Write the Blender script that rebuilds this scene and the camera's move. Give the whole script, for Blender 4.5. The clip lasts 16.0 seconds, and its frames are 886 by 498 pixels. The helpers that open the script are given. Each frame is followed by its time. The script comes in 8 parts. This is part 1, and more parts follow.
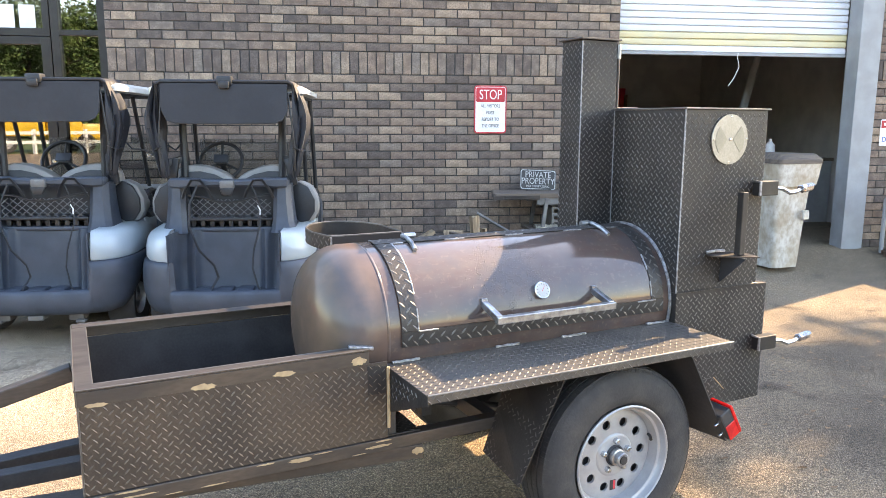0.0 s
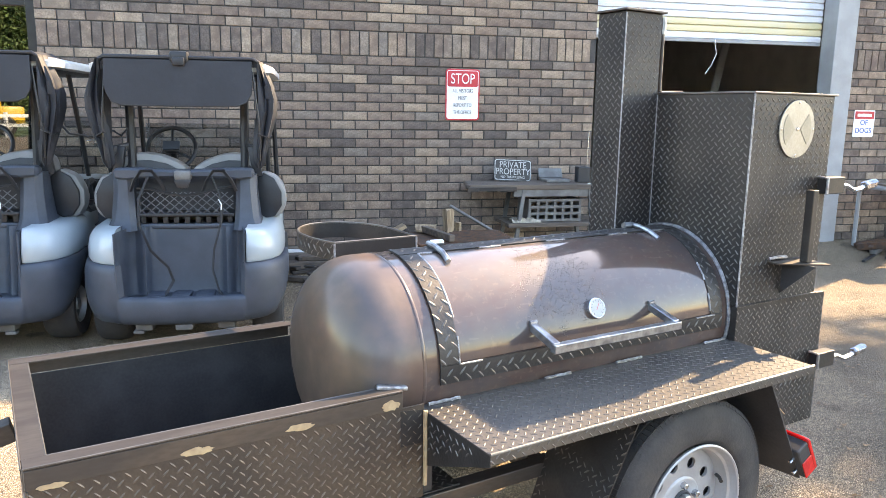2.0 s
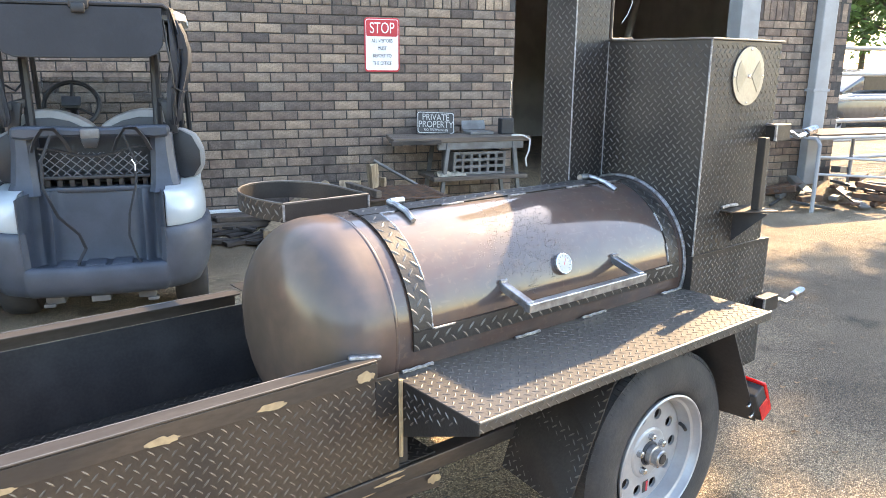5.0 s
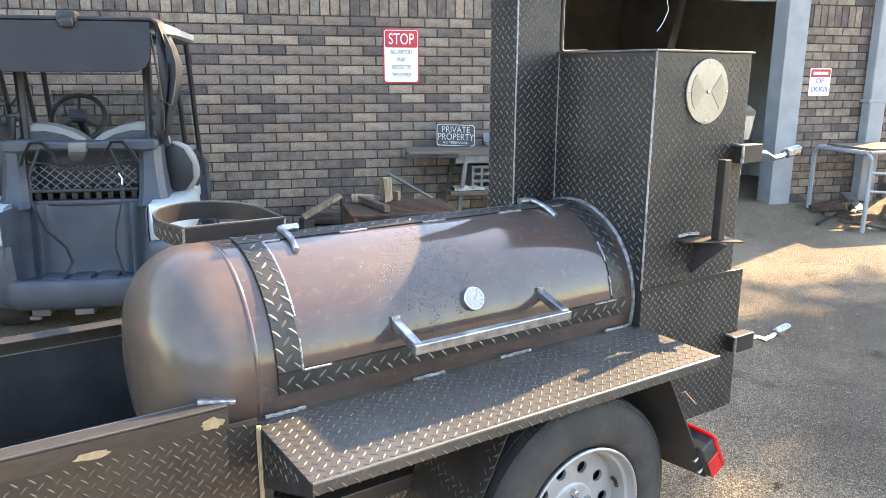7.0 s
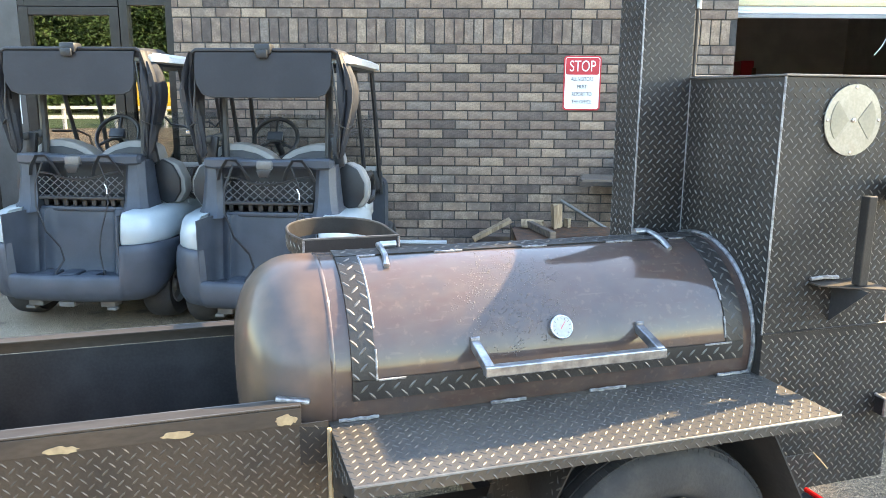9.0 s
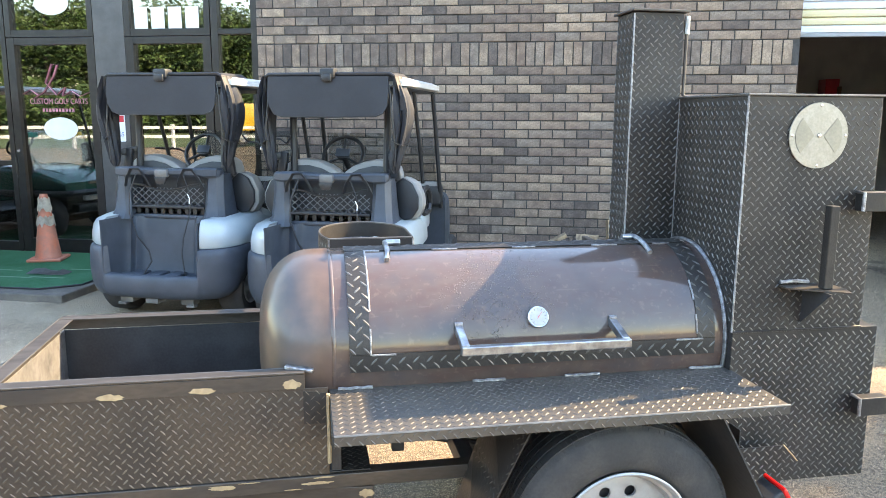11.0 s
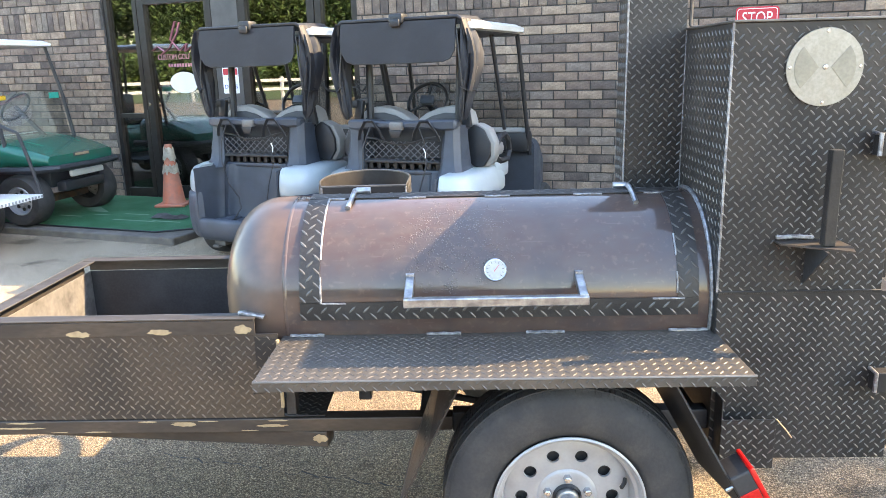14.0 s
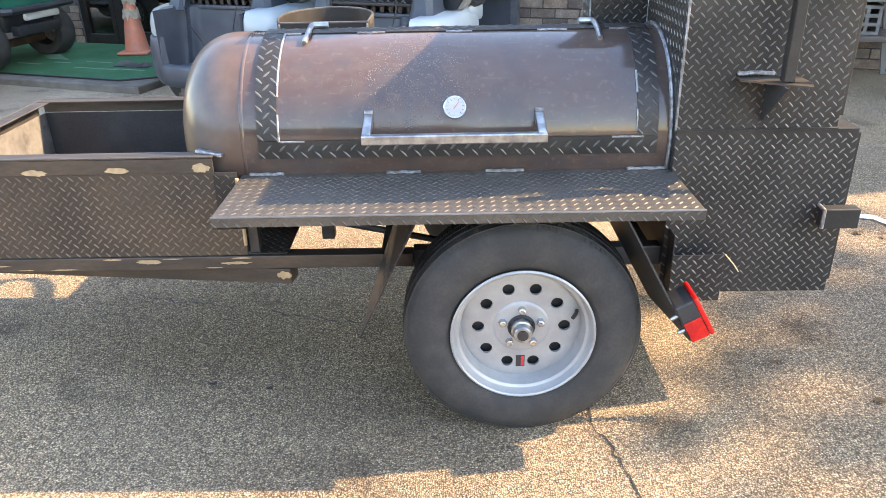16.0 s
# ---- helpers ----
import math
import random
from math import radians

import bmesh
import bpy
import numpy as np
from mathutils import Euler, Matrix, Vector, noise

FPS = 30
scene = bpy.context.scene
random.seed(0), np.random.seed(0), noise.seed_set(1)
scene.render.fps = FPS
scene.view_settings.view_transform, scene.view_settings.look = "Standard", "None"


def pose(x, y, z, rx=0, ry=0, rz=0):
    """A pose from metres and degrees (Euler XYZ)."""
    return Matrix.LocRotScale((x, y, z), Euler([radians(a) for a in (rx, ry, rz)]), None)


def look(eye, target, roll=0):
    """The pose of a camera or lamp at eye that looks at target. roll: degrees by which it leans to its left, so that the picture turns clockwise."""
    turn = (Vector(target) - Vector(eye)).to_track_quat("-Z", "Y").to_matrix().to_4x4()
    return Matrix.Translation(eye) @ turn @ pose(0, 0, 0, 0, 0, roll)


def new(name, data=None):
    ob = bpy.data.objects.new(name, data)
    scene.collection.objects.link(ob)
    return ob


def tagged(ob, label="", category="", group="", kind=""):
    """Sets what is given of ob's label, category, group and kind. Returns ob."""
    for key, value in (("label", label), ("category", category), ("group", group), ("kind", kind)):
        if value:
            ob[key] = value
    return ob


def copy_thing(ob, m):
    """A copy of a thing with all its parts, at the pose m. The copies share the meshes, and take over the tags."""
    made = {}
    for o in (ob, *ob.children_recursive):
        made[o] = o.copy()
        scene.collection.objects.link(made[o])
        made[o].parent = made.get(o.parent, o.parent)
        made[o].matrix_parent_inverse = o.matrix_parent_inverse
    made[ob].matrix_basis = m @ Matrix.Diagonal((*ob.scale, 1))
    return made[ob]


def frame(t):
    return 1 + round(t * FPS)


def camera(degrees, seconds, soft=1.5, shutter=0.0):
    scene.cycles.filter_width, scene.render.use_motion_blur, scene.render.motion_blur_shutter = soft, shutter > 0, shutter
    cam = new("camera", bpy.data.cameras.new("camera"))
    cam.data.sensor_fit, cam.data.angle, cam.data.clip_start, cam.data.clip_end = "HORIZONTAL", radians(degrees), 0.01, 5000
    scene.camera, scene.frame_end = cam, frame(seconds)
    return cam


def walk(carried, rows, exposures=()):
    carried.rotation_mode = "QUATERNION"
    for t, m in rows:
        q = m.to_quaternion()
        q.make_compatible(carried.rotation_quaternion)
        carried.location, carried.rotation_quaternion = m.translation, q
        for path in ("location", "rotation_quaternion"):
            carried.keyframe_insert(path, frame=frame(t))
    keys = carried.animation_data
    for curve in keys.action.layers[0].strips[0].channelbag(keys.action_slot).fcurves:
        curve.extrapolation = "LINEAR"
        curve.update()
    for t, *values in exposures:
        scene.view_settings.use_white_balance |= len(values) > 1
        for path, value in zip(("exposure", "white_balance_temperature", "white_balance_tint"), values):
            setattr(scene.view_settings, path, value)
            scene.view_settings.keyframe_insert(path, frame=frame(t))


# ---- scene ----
cam = camera(61.5, 16.0, soft=0.85)
METRES, EYE, TILT, LEAN, TURN = 3.06, 1.50, 0.22, 0.87, -27.0
ROWS = [
    (0.0, 0.0, 0.0, 0.0, 0.18, -9.84, -1.06),
    (0.5, -0.0316, 0.0213, -0.0023, -2.4, -9.89, -0.68),
    (1.0, -0.0424, 0.0655, -0.0045, -3.6, -10.32, -0.72),
    (1.5, -0.0508, 0.1232, -0.0042, -4.12, -10.42, -1.04),
    (2.0, -0.0965, 0.1647, -0.0072, -4.54, -10.68, -1.7),
    (2.5, -0.1571, 0.1928, -0.0046, -7.63, -10.76, -1.55),
    (3.0, -0.1746, 0.2018, -0.0064, -9.86, -11.02, -1.66),
    (3.5, -0.1721, 0.2107, -0.0056, -10.58, -10.92, -1.41),
    (4.0, -0.1704, 0.2136, -0.0084, -10.91, -11.1, -1.3),
    (4.5, -0.1633, 0.2104, -0.013, -12.25, -13.66, -1.25),
    (7.0, 0.0181, 0.2471, -0.0031, -6.42, -13.46, -1.12),
    (7.5, 0.0666, 0.2479, -0.0001, -2.73, -11.59, -0.45),
    (8.0, 0.1095, 0.2344, -0.0025, 6.64, -11.64, -0.37),
    (8.5, 0.1097, 0.2403, -0.0045, 9.53, -11.82, -0.81),
    (9.0, 0.1168, 0.2418, -0.0026, 9.53, -11.77, -1.21),
    (11.5, 0.2619, 0.1655, -0.0023, 18.71, -10.27, -0.93),
    (12.0, 0.2918, 0.1802, -0.0025, 20.12, -11.14, -0.79),
    (12.5, 0.3039, 0.2221, -0.0043, 20.55, -12.16, -0.55),
    (13.0, 0.3336, 0.253, 0.0017, 21.15, -12.63, -0.24),
    (13.5, 0.3797, 0.2639, -0.0012, 25.74, -12.91, 0.63),
    (14.0, 0.3983, 0.2613, -0.0057, 28.43, -14.44, 0.82),
    (14.5, 0.4019, 0.2635, -0.0118, 29.18, -18.53, 0.62),
    (15.0, 0.4109, 0.2601, -0.0177, 29.06, -21.49, 0.46),
    (15.5, 0.4153, 0.2647, -0.0226, 28.33, -24.62, 0.51),
    (16.0, 0.4193, 0.2641, -0.0224, 27.04, -25.38, 0.34),
]
walk(cam, [(t, pose(0, 0, EYE, TILT, LEAN, TURN) @ pose(METRES * x, METRES * y, METRES * z, 90 + pitch, roll, yaw)) for t, x, y, z, yaw, pitch, roll in ROWS], exposures=((0.0, 2.70, 7050, 17), (4.5, 2.76, 7000, 15), (7.0, 2.76, 6950, 14), (9.0, 2.90, 6750, 9), (12.5, 2.86, 6850, 13), (14.5, 2.89, 6950, 15), (16.0, 2.79, 7050, 17)))

# ---- world, sun ----
SUN_TO = Vector((1.34, 0.24, 1.0)).normalized()
world = bpy.data.worlds.new("sky")
scene.world = world
world.use_nodes = True
wn, wl = world.node_tree.nodes, world.node_tree.links
wn.clear()
sky = wn.new("ShaderNodeTexSky")
sky.sky_type = "NISHITA"
sky.sun_disc = False
sky.sun_elevation = math.asin(SUN_TO.z)
sky.sun_rotation = math.atan2(SUN_TO.x, SUN_TO.y)
sky.dust_density = 0.6
sky.air_density = 1.35
bg = wn.new("ShaderNodeBackground")
bg.inputs["Strength"].default_value = 0.15
wo = wn.new("ShaderNodeOutputWorld")
wl.new(sky.outputs[0], bg.inputs[0])
wl.new(bg.outputs[0], wo.inputs[0])
sun_data = bpy.data.lights.new("sun", "SUN")
sun_data.energy, sun_data.angle, sun_data.color = 3.15, radians(0.6), (1.0, 0.77, 0.47)
sun = new("sun", sun_data)
sun.matrix_world = look(SUN_TO * 30, (0, 0, 0))

# ---- materials ----


def mat(name, color, rough=0.6, metal=0.0, color2=None, scale=8.0, detail=5.0, bump=0.0, bump_scale=60.0, rough2=None,
        fine=None, fine_scale=120.0, fine_amount=0.3, coat=0.0, per_object=0.0, per_island=0.0, spread=(0.4, 0.62), stretch=(1, 1, 1), spec=None, coat_rough=0.03, coat_ior=1.5):
    """A node material: two colours blended by broad noise, a fine grain over them, roughness variation and bump."""
    m = bpy.data.materials.new(name)
    m.use_nodes = True
    n, l = m.node_tree.nodes, m.node_tree.links
    b = n["Principled BSDF"]
    b.inputs["Roughness"].default_value = rough
    b.inputs["Metallic"].default_value = metal
    b.inputs["Coat Weight"].default_value = coat
    b.inputs["Coat Roughness"].default_value = coat_rough
    b.inputs["Coat IOR"].default_value = coat_ior
    if spec is not None:
        b.inputs["Specular IOR Level"].default_value = spec
    co = n.new("ShaderNodeTexCoord")
    mp = n.new("ShaderNodeMapping")
    mp.inputs["Scale"].default_value = stretch
    l.new(co.outputs["Object"], mp.inputs[0])
    t1 = n.new("ShaderNodeTexNoise")
    t1.inputs["Scale"].default_value, t1.inputs["Detail"].default_value = scale, detail
    l.new(mp.outputs[0], t1.inputs["Vector"])
    r1 = n.new("ShaderNodeValToRGB")
    r1.color_ramp.elements[0].position, r1.color_ramp.elements[1].position = spread
    c2 = color2 or tuple(c * 0.8 for c in color)
    r1.color_ramp.elements[0].color, r1.color_ramp.elements[1].color = (*color, 1), (*c2, 1)
    l.new(t1.outputs[0], r1.inputs[0])
    out = r1.outputs[0]
    t2 = n.new("ShaderNodeTexNoise")
    t2.inputs["Scale"].default_value, t2.inputs["Detail"].default_value = fine_scale, 4
    l.new(mp.outputs[0], t2.inputs["Vector"])
    r2 = n.new("ShaderNodeValToRGB")
    r2.color_ramp.elements[0].position, r2.color_ramp.elements[1].position = 0.38, 0.66
    mx = n.new("ShaderNodeMix")
    mx.data_type = "RGBA"
    f = fine or tuple(c * 0.55 for c in color)
    ml = n.new("ShaderNodeMath")
    ml.operation = "MULTIPLY"
    ml.inputs[1].default_value = fine_amount
    l.new(t2.outputs[0], r2.inputs[0])
    l.new(r2.outputs[0], ml.inputs[0])
    l.new(ml.outputs[0], mx.inputs[0])
    l.new(out, mx.inputs[6])
    mx.inputs[7].default_value = (*f, 1)
    out = mx.outputs[2]
    if per_object or per_island:
        if per_object:
            src = n.new("ShaderNodeObjectInfo").outputs["Random"]
        else:
            src = n.new("ShaderNodeNewGeometry").outputs["Random Per Island"]
        hs = n.new("ShaderNodeHueSaturation")
        mr = n.new("ShaderNodeMapRange")
        amount = per_object or per_island
        mr.inputs[3].default_value, mr.inputs[4].default_value = 1 - amount, 1 + amount
        l.new(src, mr.inputs[0])
        l.new(mr.outputs[0], hs.inputs["Value"])
        l.new(out, hs.inputs["Color"])
        out = hs.outputs[0]
    l.new(out, b.inputs["Base Color"])
    if rough2 is not None:
        mr = n.new("ShaderNodeMapRange")
        mr.inputs[3].default_value, mr.inputs[4].default_value = rough, rough2
        mr.inputs[1].default_value, mr.inputs[2].default_value = 0.35, 0.65
        l.new(t1.outputs[0], mr.inputs[0])
        l.new(mr.outputs[0], b.inputs["Roughness"])
    if bump:
        t3 = n.new("ShaderNodeTexNoise")
        t3.inputs["Scale"].default_value, t3.inputs["Detail"].default_value = bump_scale, 5
        l.new(mp.outputs[0], t3.inputs["Vector"])
        bp = n.new("ShaderNodeBump")
        bp.inputs["Strength"].default_value, bp.inputs["Distance"].default_value = bump, 0.01
        l.new(t3.outputs[0], bp.inputs["Height"])
        l.new(bp.outputs[0], b.inputs["Normal"])
    return m


def brick_mat(name, source):
    """Fired brick in greys, browns and tans, a colour for each brick."""
    m = mat(name, (0.27, 0.24, 0.215), 0.9, color2=(0.16, 0.14, 0.13), bump=0.7, bump_scale=70, scale=12, detail=9, fine_scale=75, fine_amount=0.8)
    n, l = m.node_tree.nodes, m.node_tree.links
    b = n["Principled BSDF"]
    old = b.inputs["Base Color"].links[0].from_socket
    if source == "object":
        src = n.new("ShaderNodeObjectInfo").outputs["Random"]
    else:
        src = n.new("ShaderNodeNewGeometry").outputs["Random Per Island"]
    r = n.new("ShaderNodeValToRGB")
    e = r.color_ramp.elements
    e[0].position, e[0].color = 0.0, (0.118, 0.097, 0.086, 1)
    e[1].position, e[1].color = 1.0, (0.385, 0.300, 0.225, 1)
    for p, c in ((0.15, (0.165, 0.132, 0.112)), (0.36, (0.236, 0.178, 0.142)), (0.55, (0.275, 0.208, 0.160)), (0.70, (0.23, 0.194, 0.165)), (0.86, (0.325, 0.252, 0.190))):
        k = e.new(p)
        k.color = (*c, 1)
    l.new(src, r.inputs[0])
    mx = n.new("ShaderNodeMix")
    mx.data_type, mx.blend_type = "RGBA", "MULTIPLY"
    mx.inputs[0].default_value = 1.0
    g = n.new("ShaderNodeMix")
    g.data_type, g.blend_type = "RGBA", "DIVIDE"
    g.inputs[0].default_value = 1.0
    g.inputs[7].default_value = (0.245, 0.223, 0.206, 1)
    l.new(old, g.inputs[6])
    l.new(r.outputs[0], mx.inputs[6])
    l.new(g.outputs[2], mx.inputs[7])
    l.new(mx.outputs[2], b.inputs["Base Color"])
    return m


def glass_mat(name, tint, gloss):
    """A dark coated pane: part mirror, part tinted see-through."""
    m = bpy.data.materials.new(name)
    m.use_nodes = True
    n, l = m.node_tree.nodes, m.node_tree.links
    n.remove(n["Principled BSDF"])
    a = n.new("ShaderNodeBsdfTransparent")
    a.inputs[0].default_value = (*tint, 1)
    g = n.new("ShaderNodeBsdfGlossy")
    g.inputs["Roughness"].default_value = 0.0
    x = n.new("ShaderNodeMixShader")
    x.inputs[0].default_value = gloss
    l.new(a.outputs[0], x.inputs[1])
    l.new(g.outputs[0], x.inputs[2])
    l.new(x.outputs[0], n["Material Output"].inputs[0])
    return m


M_PLATE = mat("tread_plate_steel", (0.044, 0.040, 0.037), 0.40, 0.25, (0.024, 0.022, 0.021), scale=5, rough2=0.52, spec=0.35, bump=0.10, bump_scale=140, fine_amount=0.4)
# box side plate and lugs: light bounced off the ground put into their brown
M_PLATEB = mat("bounce_browned_plate_steel", (0.075, 0.058, 0.044), 0.48, 0.35, (0.047, 0.037, 0.030), scale=5, rough2=0.58, bump=0.10, bump_scale=140, fine_amount=0.4)
M_LUGS = mat("shelf_lug_steel", (0.112, 0.102, 0.090), 0.48, 0.3, (0.072, 0.066, 0.060), scale=7, fine_amount=0.45, fine_scale=60)
M_LUGB = mat("bounce_browned_lug_steel", (0.155, 0.124, 0.094), 0.42, 0.5, (0.092, 0.075, 0.058), scale=7, fine_amount=0.45, fine_scale=60)
M_SHELF = mat("grey_tread_plate_steel", (0.125, 0.114, 0.100), 0.36, 0.5, (0.080, 0.072, 0.065), scale=4, detail=7, rough2=0.55, bump=0.10, bump_scale=140, fine_amount=0.5, fine_scale=45)
M_ENDSTEEL = mat("blotched_grey_steel", (0.20, 0.19, 0.175), 0.5, 0.5, (0.11, 0.10, 0.095), scale=9, detail=8, rough2=0.65, bump=0.08, bump_scale=60, fine=(0.30, 0.29, 0.27), fine_scale=30, fine_amount=0.4)
M_LUG = mat("worn_lug_steel", (0.155, 0.145, 0.132), 0.40, 0.55, (0.095, 0.089, 0.082), scale=7, fine_amount=0.45, fine_scale=60)


def tank_mat(name):
    """Hot-rolled pipe: red-brown rust bloom over blue-grey mill scale, mottled, rain-spotted and scratched, under an oily sheen."""
    m = mat(name, (0.102, 0.066, 0.050), 0.6, 0.0, (0.050, 0.038, 0.033), scale=2.4, detail=9, bump=0.03, bump_scale=22, coat=1.0, coat_ior=1.54, spec=0.15,
            fine=(0.068, 0.036, 0.027), fine_scale=26, fine_amount=0.65, spread=(0.34, 0.72), stretch=(0.5, 1, 1))
    n, l = m.node_tree.nodes, m.node_tree.links
    b = n["Principled BSDF"]
    old = b.inputs["Base Color"].links[0].from_socket
    co = n.new("ShaderNodeTexCoord")

    def layer(src, scale, detail, lo, hi, colour, amount, stretch=(1, 1, 1)):
        mp = n.new("ShaderNodeMapping")
        mp.inputs["Scale"].default_value = stretch
        l.new(co.outputs["Object"], mp.inputs[0])
        t = n.new("ShaderNodeTexNoise")
        t.inputs["Scale"].default_value, t.inputs["Detail"].default_value = scale, detail
        l.new(mp.outputs[0], t.inputs["Vector"])
        r = n.new("ShaderNodeMapRange")
        r.inputs[1].default_value, r.inputs[2].default_value, r.inputs[4].default_value = lo, hi, amount
        l.new(t.outputs[0], r.inputs[0])
        x = n.new("ShaderNodeMix")
        x.data_type = "RGBA"
        l.new(r.outputs[0], x.inputs[0])
        l.new(src, x.inputs[6])
        x.inputs[7].default_value = (*colour, 1)
        return x.outputs[2], t.outputs[0]
    out, _ = layer(old, 7, 8, 0.48, 0.64, (0.052, 0.042, 0.042), 0.7)
    out, _ = layer(out, 60, 6, 0.58, 0.70, (0.155, 0.10, 0.074), 0.32)
    out, _ = layer(out, 90, 3, 0.64, 0.70, (0.19, 0.135, 0.11), 0.16, (0.12, 1, 1))
    out, wet = layer(out, 4.5, 9, 0.56, 0.74, (0.030, 0.023, 0.022), 0.6, (1, 1, 0.35))
    l.new(out, b.inputs["Base Color"])
    cr = n.new("ShaderNodeMapRange")
    cr.inputs[1].default_value, cr.inputs[2].default_value, cr.inputs[3].default_value, cr.inputs[4].default_value = 0.35, 0.65, 0.06, 0.13
    l.new(wet, cr.inputs[0])
    l.new(cr.outputs[0], b.inputs["Coat Roughness"])
    return m


M_TANK = tank_mat("mill_scale_steel")


def add_spatter(m, centre, reach):
    """Dried droplets and pits in the steel, thickest round one place, their glints painted as paler spots."""
    n, l = m.node_tree.nodes, m.node_tree.links
    b = n["Principled BSDF"]
    co = n.new("ShaderNodeTexCoord")
    vo = n.new("ShaderNodeTexVoronoi")
    vo.inputs["Scale"].default_value = 150
    l.new(co.outputs["Object"], vo.inputs["Vector"])
    dist = n.new("ShaderNodeVectorMath")
    dist.operation = "DISTANCE"
    dist.inputs[1].default_value = centre
    l.new(co.outputs["Object"], dist.inputs[0])
    near = n.new("ShaderNodeMapRange")
    near.inputs[1].default_value, near.inputs[2].default_value = reach, reach * 0.25
    l.new(dist.outputs["Value"], near.inputs[0])
    no = n.new("ShaderNodeTexNoise")
    no.inputs["Scale"].default_value, no.inputs["Detail"].default_value = 26, 3
    l.new(co.outputs["Object"], no.inputs["Vector"])
    mul = n.new("ShaderNodeMath")
    mul.operation = "MULTIPLY"
    l.new(near.outputs[0], mul.inputs[0])
    l.new(no.outputs[0], mul.inputs[1])
    cut = n.new("ShaderNodeMapRange")
    cut.inputs[1].default_value, cut.inputs[2].default_value = 0.38, 0.56
    l.new(mul.outputs[0], cut.inputs[0])
    drop = n.new("ShaderNodeMapRange")
    drop.inputs[1].default_value, drop.inputs[2].default_value = 0.34, 0.1
    l.new(vo.outputs["Distance"], drop.inputs[0])
    h = n.new("ShaderNodeMath")
    h.operation = "MULTIPLY"
    l.new(drop.outputs[0], h.inputs[0])
    l.new(cut.outputs[0], h.inputs[1])
    bp = n.new("ShaderNodeBump")
    bp.inputs["Strength"].default_value, bp.inputs["Distance"].default_value = 0.8, 0.004
    l.new(h.outputs[0], bp.inputs["Height"])
    old = b.inputs["Normal"].links[0].from_socket
    l.new(old, bp.inputs["Normal"])
    l.new(bp.outputs[0], b.inputs["Normal"])
    l.new(bp.outputs[0], b.inputs["Coat Normal"])
    # paler base colour on the droplets stands for their glints
    glint_spots = n.new("ShaderNodeMix")
    glint_spots.data_type = "RGBA"
    weak = n.new("ShaderNodeMath")
    weak.operation = "MULTIPLY"
    weak.inputs[1].default_value = 0.35
    l.new(h.outputs[0], weak.inputs[0])
    l.new(weak.outputs[0], glint_spots.inputs[0])
    l.new(b.inputs["Base Color"].links[0].from_socket, glint_spots.inputs[6])
    glint_spots.inputs[7].default_value = (0.42, 0.36, 0.31, 1)
    l.new(glint_spots.outputs[2], b.inputs["Base Color"])


add_spatter(M_TANK, (0.13, -0.225, 0.985), 0.40)


def tint_and_sheen(name):
    """Steel end cap in rings: brown by the weld, a blue-grey sky reflection painted in, then straw heat tint towards
    the crown.
    """
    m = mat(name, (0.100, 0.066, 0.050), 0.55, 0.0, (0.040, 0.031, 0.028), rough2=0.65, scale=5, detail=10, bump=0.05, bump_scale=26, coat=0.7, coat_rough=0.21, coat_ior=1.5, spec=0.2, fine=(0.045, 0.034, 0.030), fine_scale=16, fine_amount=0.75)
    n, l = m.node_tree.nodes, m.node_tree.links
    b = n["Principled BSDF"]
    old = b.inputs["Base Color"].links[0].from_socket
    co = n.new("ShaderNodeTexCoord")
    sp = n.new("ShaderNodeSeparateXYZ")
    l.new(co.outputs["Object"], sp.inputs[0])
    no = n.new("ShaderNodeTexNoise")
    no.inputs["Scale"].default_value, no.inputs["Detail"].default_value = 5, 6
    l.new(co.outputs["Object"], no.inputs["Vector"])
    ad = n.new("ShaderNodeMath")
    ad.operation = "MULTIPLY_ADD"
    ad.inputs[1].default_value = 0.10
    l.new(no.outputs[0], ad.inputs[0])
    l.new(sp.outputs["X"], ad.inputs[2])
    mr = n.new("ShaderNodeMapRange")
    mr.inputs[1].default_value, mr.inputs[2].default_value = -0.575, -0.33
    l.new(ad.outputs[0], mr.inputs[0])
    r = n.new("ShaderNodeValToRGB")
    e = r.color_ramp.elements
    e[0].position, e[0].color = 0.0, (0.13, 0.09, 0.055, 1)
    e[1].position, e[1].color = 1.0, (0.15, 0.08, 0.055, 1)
    # the blue-grey stop holds the sky's reflection band as colour
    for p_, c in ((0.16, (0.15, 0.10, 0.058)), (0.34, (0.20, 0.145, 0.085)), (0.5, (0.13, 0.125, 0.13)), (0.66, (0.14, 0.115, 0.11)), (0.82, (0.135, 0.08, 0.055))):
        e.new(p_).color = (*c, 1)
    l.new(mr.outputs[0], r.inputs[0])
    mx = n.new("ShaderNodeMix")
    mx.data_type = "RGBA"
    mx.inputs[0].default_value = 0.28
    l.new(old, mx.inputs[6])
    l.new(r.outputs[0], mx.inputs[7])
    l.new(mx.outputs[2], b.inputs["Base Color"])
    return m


M_DOME = tint_and_sheen("tinted_sheen_steel")
M_RAIL = mat("bare_angle_steel", (0.098, 0.084, 0.072), 0.42, 0.6, (0.064, 0.056, 0.051), scale=12, rough2=0.55, fine_amount=0.4, stretch=(0.3, 1, 1))
M_WELD = mat("ground_weld_steel", (0.40, 0.40, 0.41), 0.35, 0.85, (0.20, 0.19, 0.19), scale=60, bump=0.4, bump_scale=300)
M_BAREPATCH = mat("scraped_paint_patch", (0.44, 0.325, 0.185), 0.7, 0.1, (0.33, 0.24, 0.14), scale=40)
